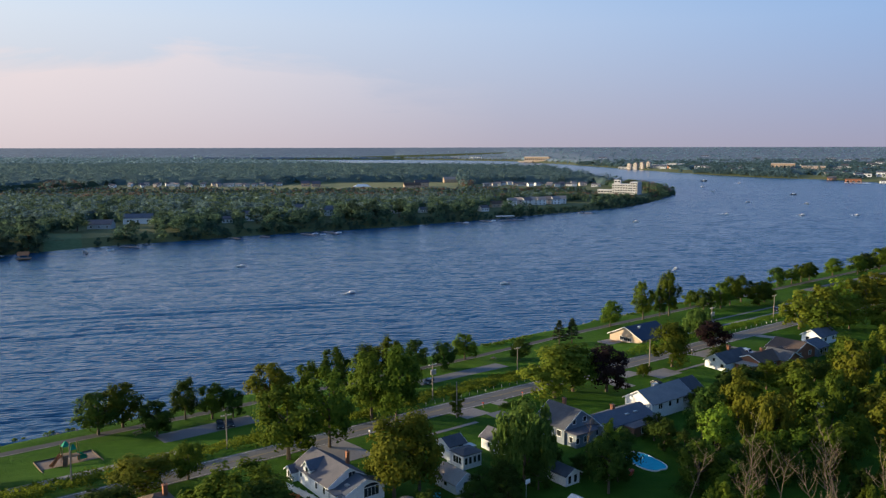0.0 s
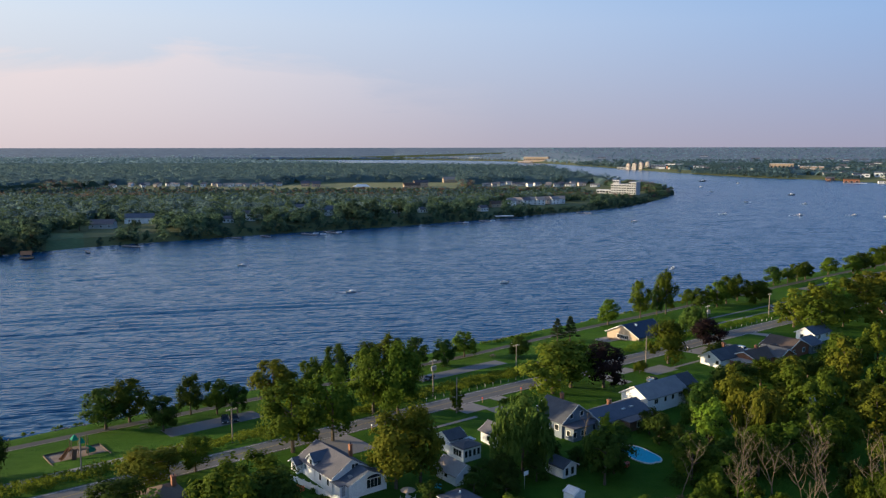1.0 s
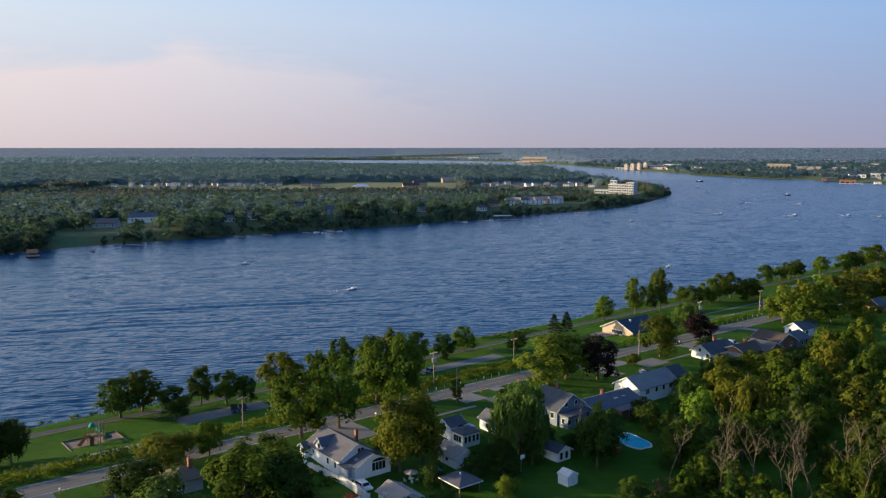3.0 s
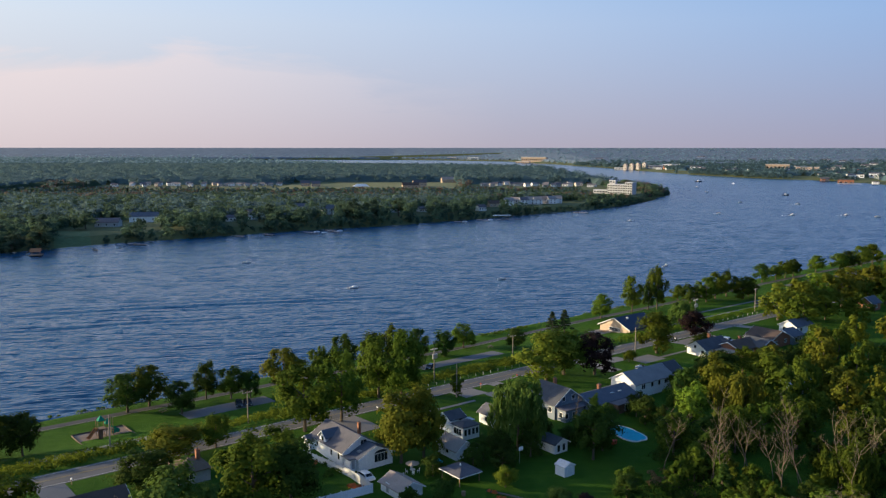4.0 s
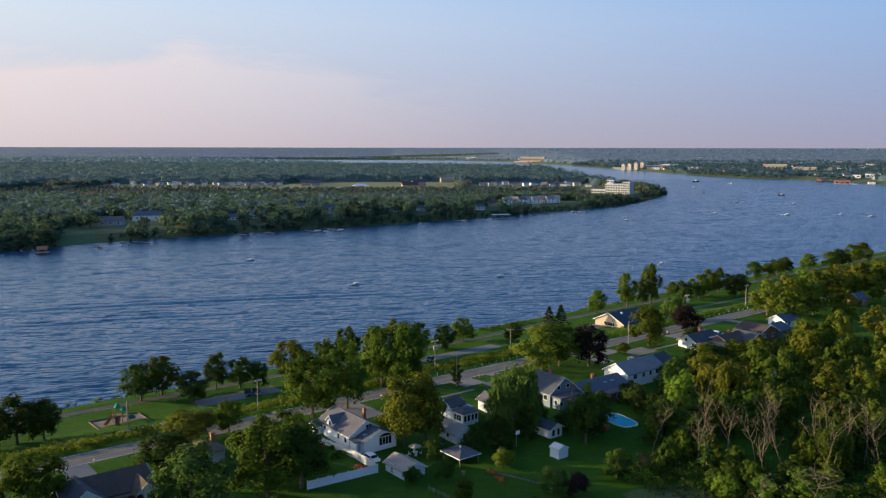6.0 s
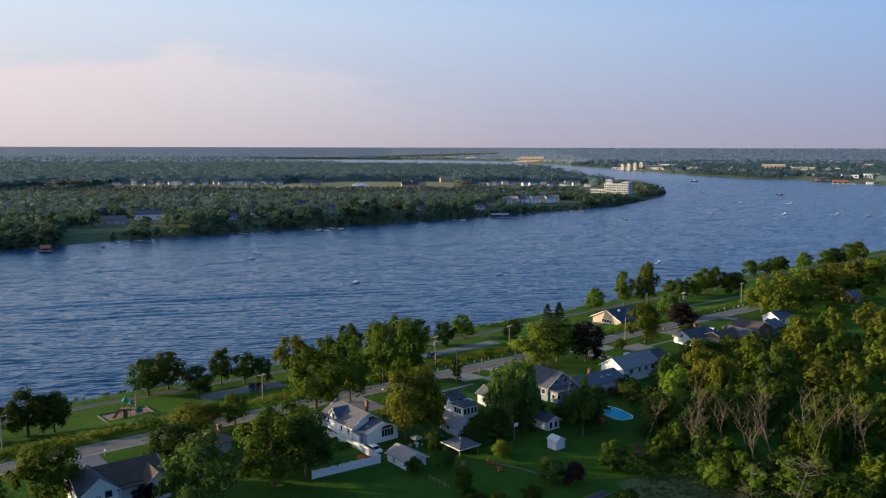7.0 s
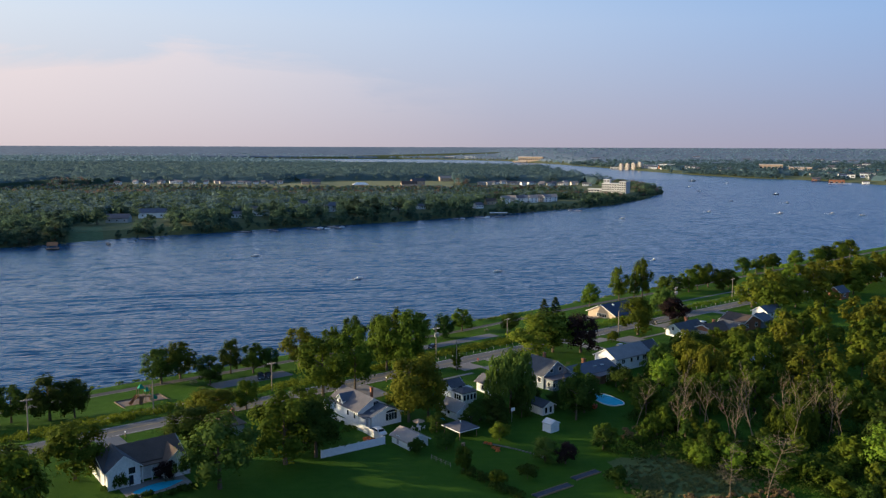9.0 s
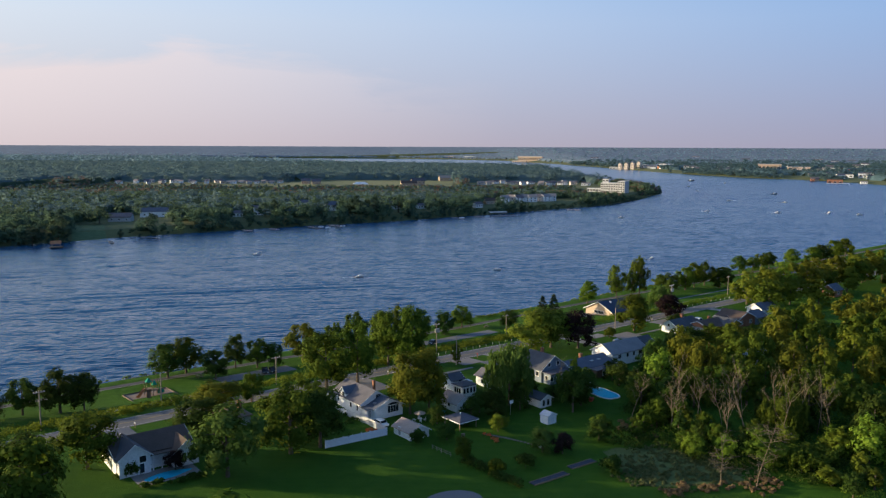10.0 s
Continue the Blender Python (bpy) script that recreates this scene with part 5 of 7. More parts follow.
def opening(parent, side, along, zc, w, h, box4, name="window", inner="pane", fill="glass", bars=True):
    """A framed window or door on one side of a block (near, far, left, right)."""
    x0, x1, y0, y1 = box4
    t, f = 0.05, 0.11

    def slab(a0, a1, z0, z1, d0, d1):
        if side == "near":
            return (a0, a1, y0 - d1, y0 - d0, z0, z1)
        if side == "far":
            return (a0, a1, y1 + d0, y1 + d1, z0, z1)
        if side == "left":
            return (x0 - d1, x0 - d0, a0, a1, z0, z1)
        return (x1 + d0, x1 + d1, a0, a1, z0, z1)

    a0, a1, z0, z1 = along - w / 2, along + w / 2, zc - h / 2, zc + h / 2
    spans = [slab(a0 - f, a0, z0 - f, z1 + f, 0.0, t), slab(a1, a1 + f, z0 - f, z1 + f, 0.0, t), slab(a0, a1, z1, z1 + f, 0.0, t), slab(a0, a1, z0 - f, z0, 0.0, t + 0.03)]
    if bars and w > 1.3:
        n = round(w / 0.85)
        spans += [slab(a0 + w * k / n - 0.035, a0 + w * k / n + 0.035, z0, z1, 0.0, t) for k in range(1, n)]
    ob = part(name, boxed(*spans), "trim", parent, "white framed " + name)
    part(inner, boxed(slab(a0, a1, z0, z1, -0.02, 0.02)), fill, ob, "dark glass" if fill == "glass" else "")
    return ob


def chimney(parent, x, y, z0, z1, w=0.7, material="brick"):
    c = part("chimney", boxed((x - w / 2, x + w / 2, y - w / 2, y + w / 2, z0, z1), (x - w / 2 - 0.07, x + w / 2 + 0.07, y - w / 2 - 0.07, y + w / 2 + 0.07, z1, z1 + 0.16)), material, parent, "brick chimney")
    part("flue", post(x, y, z1 + 0.1, z1 + 0.5, 0.13), "roof_dark", c)


def block(parent, x0, x1, y0, y1, eave, ridge, axis, wall, roof, hip=False, windows=(), over=0.45, trim=True):
    if hip:
        part("wall", boxed((x0, x1, y0, y1, -0.3, eave + 0.02)), wall, parent)
        part("roof", hip_roof(x0, x1, y0, y1, eave, ridge, over), roof, parent)
    elif axis == "flat":
        part("wall", boxed((x0, x1, y0, y1, -0.3, eave)), wall, parent)
        part("roof", boxed((x0 - over, x1 + over, y0 - over, y1 + over, eave, eave + 0.18)), roof, parent)
    else:
        part("wall", prism(x0, x1, y0, y1, eave, ridge, axis), wall, parent)
        part("roof", gable_roof(x0, x1, y0, y1, eave, ridge, axis, over), roof, parent)
        # pale bargeboards and gutters
        a, b = (y0, y1) if axis == "x" else (x0, x1)
        mid, drop = (a + b) / 2, (ridge - eave) / ((b - a) / 2) * over
        for s in ((x0 - over - 0.04, x1 + over + 0.04) if axis == "x" else (y0 - over - 0.04, y1 + over + 0.04)) if trim else ():
            for q in (a - over, b + over):
                bm = bmesh.new()
                ends = [(q, eave - drop + 0.05), (mid, ridge + 0.05)]
                vs = []
                for e in (-0.035, 0.035):
                    for p, z in ends:
                        for dz in (-0.12, 0.11):
                            vs.append(bm.verts.new((s + e, p, z + dz) if axis == "x" else (p, s + e, z + dz)))
                for f in ((0, 1, 3, 2), (4, 6, 7, 5), (0, 2, 6, 4), (1, 5, 7, 3), (0, 4, 5, 1), (2, 3, 7, 6)):
                    bm.faces.new([vs[i] for i in f])
                bmesh.ops.recalc_face_normals(bm, faces=bm.faces)
                part("bargeboard", bm, "trim", parent, "white roof edge board")
    for w in windows:
        opening(parent, *w[:5], (x0, x1, y0, y1), *w[5:])


def home(label, u0, u1, v0, v1, z=None, name="house", category="house", group="houses along the road"):
    """An empty at the middle of a plot; gives it and the half sizes. Local x runs along u, local y towards the river."""
    uc, vc = (u0 + u1) / 2, (v0 + v1) / 2
    ob = thing(name, at(uc, vc, z), label, category, group)
    return ob, (u1 - u0) / 2, (v1 - v0) / 2


# white cape house with a dormer and rear wing
h, a, b = home("white clapboard house with grey roof and dormer", -48, -39.6, 22.2, 35.3)
block(h, -a, a, -b, b, 3.3, 5.8, "y", "white", "roof_grey", windows=[("left", -5.0, 1.9, 0.7, 1.3), ("left", -2.0, 1.9, 0.7, 1.2), ("left", 1.2, 2.1, 0.6, 0.9), ("left", 4.0, 2.1, 0.6, 0.9), ("near", 0.9, 4.3, 1.4, 1.0), ("right", -3.0, 2.3, 1.2, 1.3), ("right", 2.0, 2.3, 1.2, 1.3)])
block(h, -4.25, -0.6, 0.2, 2.9, 4.4, 5.6, "x", "white", "roof_blue", over=0.3, windows=[("left", 1.55, 3.9, 0.9, 1.0)])
block(h, -a - 1.2, 0.5, b - 1.2, b + 1.2, 2.6, 3.4, "x", "white", "roof_grey", windows=[("left", b, 1.7, 1.4, 1.2)])
block(h, -a + 1.6, a + 1.6, -b - 3.6, -b, 2.5, 4.3, "y", "white", "roof_blue", windows=[("near", 2.9, 1.7, 3.2, 1.7), ("left", -b - 1.6, 1.9, 0.7, 0.9)])
arch = bmesh.new()
arc = [Vector((2.9 + 1.6 * math.cos(t), -b - 3.66, 2.72 + 0.62 * math.sin(t))) for t in (math.pi * k / 12 for k in range(13))]
arch.faces.new([arch.verts.new(p) for p in arc])
part("arched_window", arch, "glass", h, "dark half-round window")
block(h, -a + 0.2, -a + 1.6, -b - 2.6, -b, 2.4, 2.9, "flat", "white", "roof_blue", windows=[("near", -a + 0.9, 1.2, 0.8, 1.9, "door", "panel", "door", False)])
chimney(h, a - 0.9, -1.0, 3.6, 6.4, 0.6, "brick")
part("skylight", boxed((-1.6, -0.9, -b - 2.3, -b - 1.4, 3.05, 3.5)), "galv", h, "small roof skylight")

h, a, b = home("low white garage with brown shingle roof", -48.0, -42.8, 49.6, 56.2, name="garage", category="garage")
block(h, -a, a, -b, b, 1.8, 3.1, "y", "white", "roof_tan", windows=[("left", 1.0, 1.2, 0.9, 1.9, "door", "panel", "door", False), ("right", 0, 1.5, 0.9, 0.8)])
part("roof_vent", post(0.9, 0.6, 2.7, 3.5, 0.12), "galv", h)

# middle cluster
h, a, b = home("white house with charcoal roof and sunroom", -17.6, -13.4, 28.5, 33)
block(h, -a, a, -b, b, 3.2, 4.4, "x", "white", "roof_dark", windows=[("near", 1.0, 2.6, 1.2, 0.8), ("right", 0, 2.2, 1.0, 1.2), ("left", 0, 2.2, 1.0, 1.2)])
block(h, -a - 0.6, a + 1.4, -b - 1.2, -b, 2.4, 2.5, "flat", "white", "flat_roof", windows=[("near", a + 0.8, 1.4, 0.8, 1.0)])
block(h, -2.6, 2.2, -b - 5.3, -b - 1.2, 2.7, 3.5, "x", "white", "roof_dark", hip=True, over=0.25, windows=[("near", -1.9, 1.5, 0.7, 1.4), ("near", -0.8, 1.5, 0.7, 1.4), ("near", 0.4, 1.5, 0.7, 1.4), ("near", 1.5, 1.5, 0.7, 1.4), ("left", -b - 3.3, 1.5, 2.6, 1.4), ("right", -b - 3.3, 1.5, 2.6, 1.4)])
h, a, b = home("white garage with sunlit brown shingle roof", -27.2, -22.4, 40.8, 47.2, name="garage", category="garage")
block(h, -a, a, -b, b, 2.2, 3.9, "y", "white", "roof_tan", windows=[("near", 0, 1.5, 1.0, 1.0), ("left", 0, 1.4, 0.9, 0.9)])
h, a, b = home("small white house with grey roof", -7.4, -2.4, 31.4, 37.6)
block(h, -a, a, -b, b, 2.8, 4.3, "y", "white", "roof_grey", windows=[("near", -0.8, 1.5, 1.1, 1.1), ("left", 0.5, 1.5, 0.9, 1.1)])

h = thing("gazebo", at(-32.6, 55.2), "open backyard pavilion with a low hip roof", "gazebo")
part("roof", hip_roof(-2.7, 2.7, -3.0, 3.0, 2.0, 2.9, 0.25), "roof_grey", h)
for x in (-2.5, 2.5):
    for y in (-2.8, 2.8):
        part("post", boxed((x - 0.08, x + 0.08, y - 0.08, y + 0.08, 0, 2.25)), "wood", h)
for x0, x1, y0, y1 in ((-3.0, 3.0, -3.32, -3.26), (-3.0, 3.0, 3.26, 3.32), (-3.02, -2.96, -3.26, 3.26), (2.96, 3.02, -3.26, 3.26)):
    part("fascia", boxed((x0, x1, y0, y1, 1.88, 2.06)), "trim", h, "white roof edge")
part("roof_vent", post(0.1, 0.2, 2.85, 3.3, 0.2, 0.14), "trim", h, "white roof vent")

h, a, b = home("small white metal garden shed", -15.5, -12.6, 64.8, 67.4, name="shed", category="shed", group="")
block(h, -a, a, -b, b, 2.0, 2.7, "y", "vinyl", "flat_roof", over=0.12, windows=[("near", 0, 0.95, 1.3, 1.7, "door", "panel", "vinyl", True)])

h, a, b = home("slate-blue gabled house with charcoal-blue roof", 8.4, 18.2, 32.0, 41.2)
block(h, -a, a, -b, b, 3.7, 6.9, "y", "blue_wall", "roof_dark", windows=[("near", -1.8, 4.6, 1.0, 1.1), ("near", 1.6, 4.6, 1.0, 1.1), ("right", -2, 2.2, 1.2, 1.3), ("left", -3, 2.2, 1.2, 1.3), ("left", 3, 2.2, 1.2, 1.3)])
block(h, -a + 0.5, 2.0, -b - 3.2, -b, 2.9, 3.0, "flat", "blue_wall", "roof_grey", windows=[("near", -4.0, 1.5, 1.0, 1.2), ("near", -1.2, 1.5, 1.6, 1.2), ("left", -b - 1.6, 1.5, 1.0, 1.2)])
block(h, 2.0, a - 0.6, -b - 1.8, -b, 2.7, 2.9, "flat", "blue_wall", "roof_grey", windows=[("near", 3.7, 1.4, 1.2, 1.3)])
chimney(h, 2.4, 2.5, 5.2, 7.4, 0.7)
h, a, b = home("low grey-roofed outbuilding with white wall", -8.0, -4.2, 51, 57.5, name="garage", category="garage")
block(h, -a, a, -b, b, 2.3, 3.3, "y", "white", "roof_dark", windows=[("near", -0.9, 1.2, 0.8, 1.5), ("near", 0.7, 1.2, 0.8, 1.5)])

h, a, b = home("low ranch house with blue-grey roof and skylights", 18, 34.5, 36.5, 45)
block(h, -a, a, -b, b, 2.6, 4.4, "x", "grey_wall", "roof_blue", windows=[("near", -5, 1.5, 1.6, 1.2), ("near", -1, 1.5, 1.6, 1.2), ("left", 0, 1.6, 1.3, 1.2)])
block(h, -2.5, a - 0.5, -b - 3.2, -b, 2.3, 2.45, "flat", "dark_brick", "roof_grey", over=0.3, windows=[("near", 1.0, 1.3, 1.8, 1.4), ("near", 5.2, 1.3, 1.6, 1.4)])
for x in (0.5, 3.4):
    part("skylight", boxed((x, x + 1.2, -2.6, -1.7, 3.25, 3.75)), "galv", h, "pale roof skylight")
chimney(h, -0.6, 0.6, 4.0, 5.4, 0.8)
h, a, b = home("white raised house with grey shingle roof", 37, 52.5, 34.5, 42.8)
block(h, -a, a, -b, b, 3.9, 6.3, "x", "white", "roof_pale", windows=[("near", -4.5, 2.8, 1.4, 1.2), ("near", -0.8, 2.8, 0.9, 1.2), ("near", 2.2, 2.8, 0.9, 1.2), ("near", 5.2, 2.8, 1.4, 1.2), ("left", 0.5, 2.8, 1.2, 1.2)])
part("roof_vent", boxed((-1.6, 0.4, 0.2, 1.2, 6.0, 6.7)), "galv", h)
h, a, b = home("dark-roofed brick house with white window", 52.8, 62.6, 32.4, 38.6)
block(h, -a, a, -b, b, 2.9, 4.9, "x", "dark_brick", "roof_dark", windows=[("near", -1.5, 1.6, 1.3, 1.2), ("near", 3.0, 1.6, 1.3, 1.2), ("left", 0, 1.6, 1.2, 1.2)])
h, a, b = home("white cottage with dark roof and brick chimney", 88.6, 101.5, 22.0, 28.8)
block(h, -a, a, -b, b, 2.5, 4.6, "x", "white", "roof_dark", windows=[("left", 0.4, 2.9, 0.8, 1.0), ("left", -2.4, 1.5, 1.0, 1.2), ("near", 2.0, 1.6, 1.2, 1.2), ("near", 5.0, 1.6, 1.0, 1.2)])
chimney(h, 2.0, 1.2, 3.7, 5.7, 0.8)
block(h, a - 3.4, a + 0.4, -b - 1.6, b - 1.5, 2.4, 4.0, "y", "white", "roof_dark", windows=[("near", a - 1.4, 1.5, 1.2, 1.2)])
h, a, b = home("long red-brick ranch house with brown roof", 96, 112.5, 27.5, 38.5)
block(h, -a, a, -b + 2.0, b, 2.7, 4.5, "x", "brick", "roof_brown", windows=[("near", -5.0, 1.5, 1.6, 1.2), ("near", -2.0, 1.5, 1.2, 1.2), ("left", 0, 1.5, 1.4, 1.2)])
block(h, 0.4, a, -b, b - 3.5, 2.8, 4.7, "y", "brick", "roof_dark", over=0.6, windows=[("near", 2.6, 1.5, 1.2, 1.2), ("near", 5.6, 1.5, 1.2, 1.2)])
block(h, -a - 4.0, -a, -b + 3.0, b - 2.5, 2.3, 2.4, "flat", "brick", "roof_tan", over=0.5)
chimney(h, -1.6, 1.2, 3.8, 5.4, 0.8)
h, a, b = home("brick house with brown roof and slate wing", 115, 127, 26.0, 35.5)
block(h, -a, a, -b, b, 2.8, 5.2, "y", "brick", "roof_brown", windows=[("near", -3, 1.6, 1.4, 1.2), ("near", 3, 1.6, 1.4, 1.2), ("left", 0, 1.6, 1.4, 1.2)])
block(h, a, a + 6.5, -b - 1.0, b - 2.5, 2.6, 4.4, "x", "blue_wall", "roof_blue", windows=[("near", a + 2.0, 1.5, 1.2, 1.2), ("near", a + 4.6, 1.5, 1.0, 1.2)])
h, a, b = home("white gabled house with dark roof", 141, 151.5, 23.5, 30)
block(h, -a, a, -b, b, 2.9, 4.8, "x", "white", "roof_blue", windows=[("left", 1.2, 1.7, 1.1, 1.2), ("near", -2, 1.7, 1.4, 1.2), ("near", 3, 1.7, 1.0, 1.2)])
h, a, b = home("small brick house glimpsed among trees", 206, 213, 20.5, 26.5)
block(h, -a, a, -b, b, 3.0, 5.2, "x", "brick", "roof_blue", windows=[("left", 0, 1.6, 1.2, 1.2), ("near", 0, 1.6, 1.4, 1.2)])
h, a, b = home("pale flat-roofed shed deep in the wood", 70, 80, 61.5, 67.5, name="shed", category="shed", group="")
block(h, -a, a, -b, b, 3.2, 4.4, "x", "white", "flat_roof", windows=[("near", 0, 1.4, 2.4, 2.0, "door", "panel", "door", False)])

# park pavilion
h, a, b = home("cream park building with navy roof", 98.5, 114.5, -23.7, -9.4, name="park_building", category="building", group="")
block(h, -a, a, -b, b, 2.5, 5.8, "x", "cream", "roof_navy", over=0.7, windows=[("left", 0.0, 1.5, 5.0, 1.3), ("near", -5, 1.4, 1.0, 1.9, "door", "panel", "door", False), ("near", 2, 1.6, 1.4, 1.2)])
chimney(h, -3.0, -1.8, 3.6, 5.6, 0.6, "trim")
part("terrace", boxed((-a - 6.0, -a, -b - 0.5, b + 0.5, -0.2, 0.12)), "concrete", h, "concrete terrace")

# white house with a pool
h, a, b = home("white stucco house with brown hip roof", -106.5, -91, 25.5, 36)
block(h, -a, a, -b, b, 3.6, 5.9, "x", "white", "roof_brown", windows=[("left", 0.0, 2.2, 1.2, 1.3), ("left", 3.4, 2.2, 1.0, 1.3)])
block(h, -a + 0.1, -a + 6.4, -b - 1.6, 1.0, 3.7, 6.2, "y", "white", "roof_dark", windows=[("near", -a + 4.8, 2.9, 1.3, 1.3), ("near", -a + 4.6, 1.0, 0.9, 1.9, "door", "panel", "glass", False)])
block(h, 3.2, a + 0.6, -b - 2.4, 0.5, 3.0, 5.2, "y", "white", "roof_brown", windows=[("near", 4.7, 1.5, 2.0, 2.0), ("near", 7.0, 1.5, 1.4, 2.0)])
for x in (-0.9, 0.9, 2.6):
    part("porch_post", boxed((x - 0.1, x + 0.1, -b - 1.7, -b - 1.5, 0, 3.2)), "trim", h)
part("porch_roof", boxed((-1.4, 3.2, -b - 1.9, -b, 3.2, 3.38)), "roof_brown", h)
h, a, b = home("brown-roofed house half hidden by trees", -78.5, -72, 17, 24)
block(h, -a, a, -b, b, 2.3, 4.0, "x", "grey_wall", "roof_bark", hip=True, windows=[("near", -1, 1.5, 1.4, 1.2), ("left", 0, 1.5, 1.2, 1.2), ("right", 0, 1.5, 1.2, 1.2)])
chimney(h, 2.2, 0.4, 3.2, 5.0, 0.8)


# pools
def pool(label, u, v, outline, turn=0.0, wall=0.0):
    ob = thing("swimming_pool", at(u, v, None, turn), label, "pool")
    n = len(outline)
    rim = bmesh.new()
    ins = [bm_v for bm_v in outline]
    big = [(x * 1.04 + 0.08 * (x > 0) - 0.08 * (x < 0), y * 1.04 + 0.08 * (y > 0) - 0.08 * (y < 0)) for x, y in ins]
    top = wall + 0.12
    lo = [rim.verts.new((x, y, 0.0)) for x, y in big]
    hi = [rim.verts.new((x, y, top)) for x, y in big]
    inn = [rim.verts.new((x, y, top)) for x, y in ins]
    dn = [rim.verts.new((x, y, top - 0.1)) for x, y in ins]
    for k in range(n):
        j = (k + 1) % n
        for p, q in ((lo, hi), (hi, inn), (inn, dn)):
            rim.faces.new((p[k], p[j], q[j], q[k]))
    bmesh.ops.recalc_face_normals(rim, faces=rim.faces)
    part("coping", rim, "trim" if wall else "concrete", ob)
    w = bmesh.new()
    w.faces.new([w.verts.new((x, y, top - 0.06)) for x, y in ins])
    part("water", w, "pool", ob, "bright blue pool water")
    return ob


pool("oval blue above-ground pool in a back yard", 14.4, 58.6, [(5.7 * math.cos(t) * (0.86 + 0.14 * abs(math.sin(2 * t))) , 3.2 * math.sin(t) * (0.86 + 0.14 * abs(math.sin(2 * t)))) for t in (2 * math.pi * k / 28 for k in range(28))], 79.0, 0.1)
pool("kidney-shaped blue pool on a concrete deck", -98.3, 41.8, [((5.0 + 0.35 * math.cos(3 * t)) * math.cos(t), (1.55 - 0.35 * math.cos(2 * t + 0.6)) * math.sin(t)) for t in (2 * math.pi * k / 28 for k in range(28))], 2.0)


# white vinyl fence
def fence_run(p, q, group_ob, height=1.75, bay=2.1):
    p, q = Vector(p), Vector(q)
    n = max(1, round((q - p).length / bay))
    d = (q - p) / n
    ang = math.atan2(d.y, d.x)
    for k in range(n + 1):
        c = p + d * k
        x = part("post", boxed((-0.075, 0.075, -0.075, 0.075, 0, height + 0.12), (-0.1, 0.1, -0.1, 0.1, height + 0.12, height + 0.2)), "vinyl", group_ob)
        x.matrix_basis = pose(c.x, c.y, 0, 0, 0, math.degrees(ang))
        if k < n:
            w = d.length
            y = part("panel", boxed((0.08, w - 0.08, -0.02, 0.02, 0.06, height - 0.05), (0.08, w - 0.08, -0.035, 0.035, height - 0.08, height), (0.08, w - 0.08, -0.035, 0.035, 0.05, 0.16)), "vinyl", group_ob)
            y.matrix_basis = pose(c.x, c.y, 0, 0, 0, math.degrees(ang))


f = thing("fence", at(-50, 49.7), "white vinyl privacy fence round a yard", "fence")
fence_run((0, 0), (-15.5, 1.3), f)
fence_run((0, 0), (0.4, 9.4), f)
fence_run((0.4, 9.4), (-1.8, 24), f)
f = thing("fence", at(-46.8, 66), "low weathered rail fence on a back lawn", "fence")
for k in range(5):
    part("post", post(k * 0.1 - 0.2, 3 - k * 1.5, 0, 1.0, 0.05), "pole", f)
for z in (0.45, 0.85):
    part("rail", tube(bmesh.new(), [Vector((-0.2, 3, z)), Vector((0.2, -3, z))], [0.04, 0.04], 4), "pole", f)

# ---------- poles, signs, park fittings ----------
def utility_pole(u, v, h=9.5, arms=1, can=False, label="weathered wooden utility pole by the road", z=None):
    ob = thing("utility_pole", at(u, v, z), label, "utility pole", "utility poles")
    part("pole", post(0, 0, -0.3, h, 0.17, 0.12), "pole", ob)
    for k in range(arms):
        arm = part("crossarm", boxed((-1.25, 1.25, -0.08, 0.08, h - 0.55 - k * 0.9, h - 0.38 - k * 0.9)), "galv" if can else "pole", ob)
        for x in (-1.1, -0.5, 0.5, 1.1):
            part("insulator", post(x, 0, h - 0.40 - k * 0.9, h - 0.15 - k * 0.9, 0.06, 0.04, 6), "trim", arm)
    if can:
        for x in (-0.55, 0.0, 0.55):
            part("transformer", post(x, -0.35, h - 3.0, h - 1.75, 0.3, 0.3, 10), "galv", ob, "grey transformer can")
    return ob


for u in (-140, -112):
    utility_pole(u, -4.6, 9.5)
utility_pole(-82.9, -5.8, 8.5, 0, label="tall pale wooden pole by the playground")
utility_pole(-50.5, -5.2, 8.0, 1)
utility_pole(6.9, -5.3, 9.9, 1, True, "wooden pole with crossarm and transformers")
utility_pole(43.8, -12.1, 7.9, 1)
utility_pole(1.3, 11.9, 8.9, 0, label="plain wooden pole on a front lawn")
utility_pole(73.0, 13.6, 9.1, 0, label="plain grey pole on a front lawn")
utility_pole(126, -1.5, 10.5, 1, True, "wooden pole with crossarm and transformers")
utility_pole(172, -5.0, 9.5, 1)
utility_pole(228, -5.0, 9.5, 1)


# wires between the road poles
def wire(a, b, za, zb):
    p, q = uv(*a), uv(*b)
    p.z += za
    q.z += zb
    pts = []
    for k in range(9):
        t = k / 8
        w = p.lerp(q, t)
        w.z -= 1.1 * 4 * t * (1 - t)
        pts.append(w)
    bm = tube(bmesh.new(), pts, [0.012] * 9, 3)
    ob = part("overhead_wire", bm, "rubber", None)
    return tagged(ob, "thin black overhead wire between poles", "wire", "overhead wires")


LINE = ((-140, -4.6, 9.2), (-112, -4.6, 9.2), (-82.9, -5.8, 8.2), (-50.5, -5.2, 7.6), (6.9, -5.3, 9.4), (43.8, -12.1, 7.5), (126, -1.5, 10.3), (172, -5, 9.3), (228, -5, 9.3))
for (a, b, c), (d, e, f_) in zip(LINE, LINE[1:]):
    wire((a, b), (d, e), c, f_)

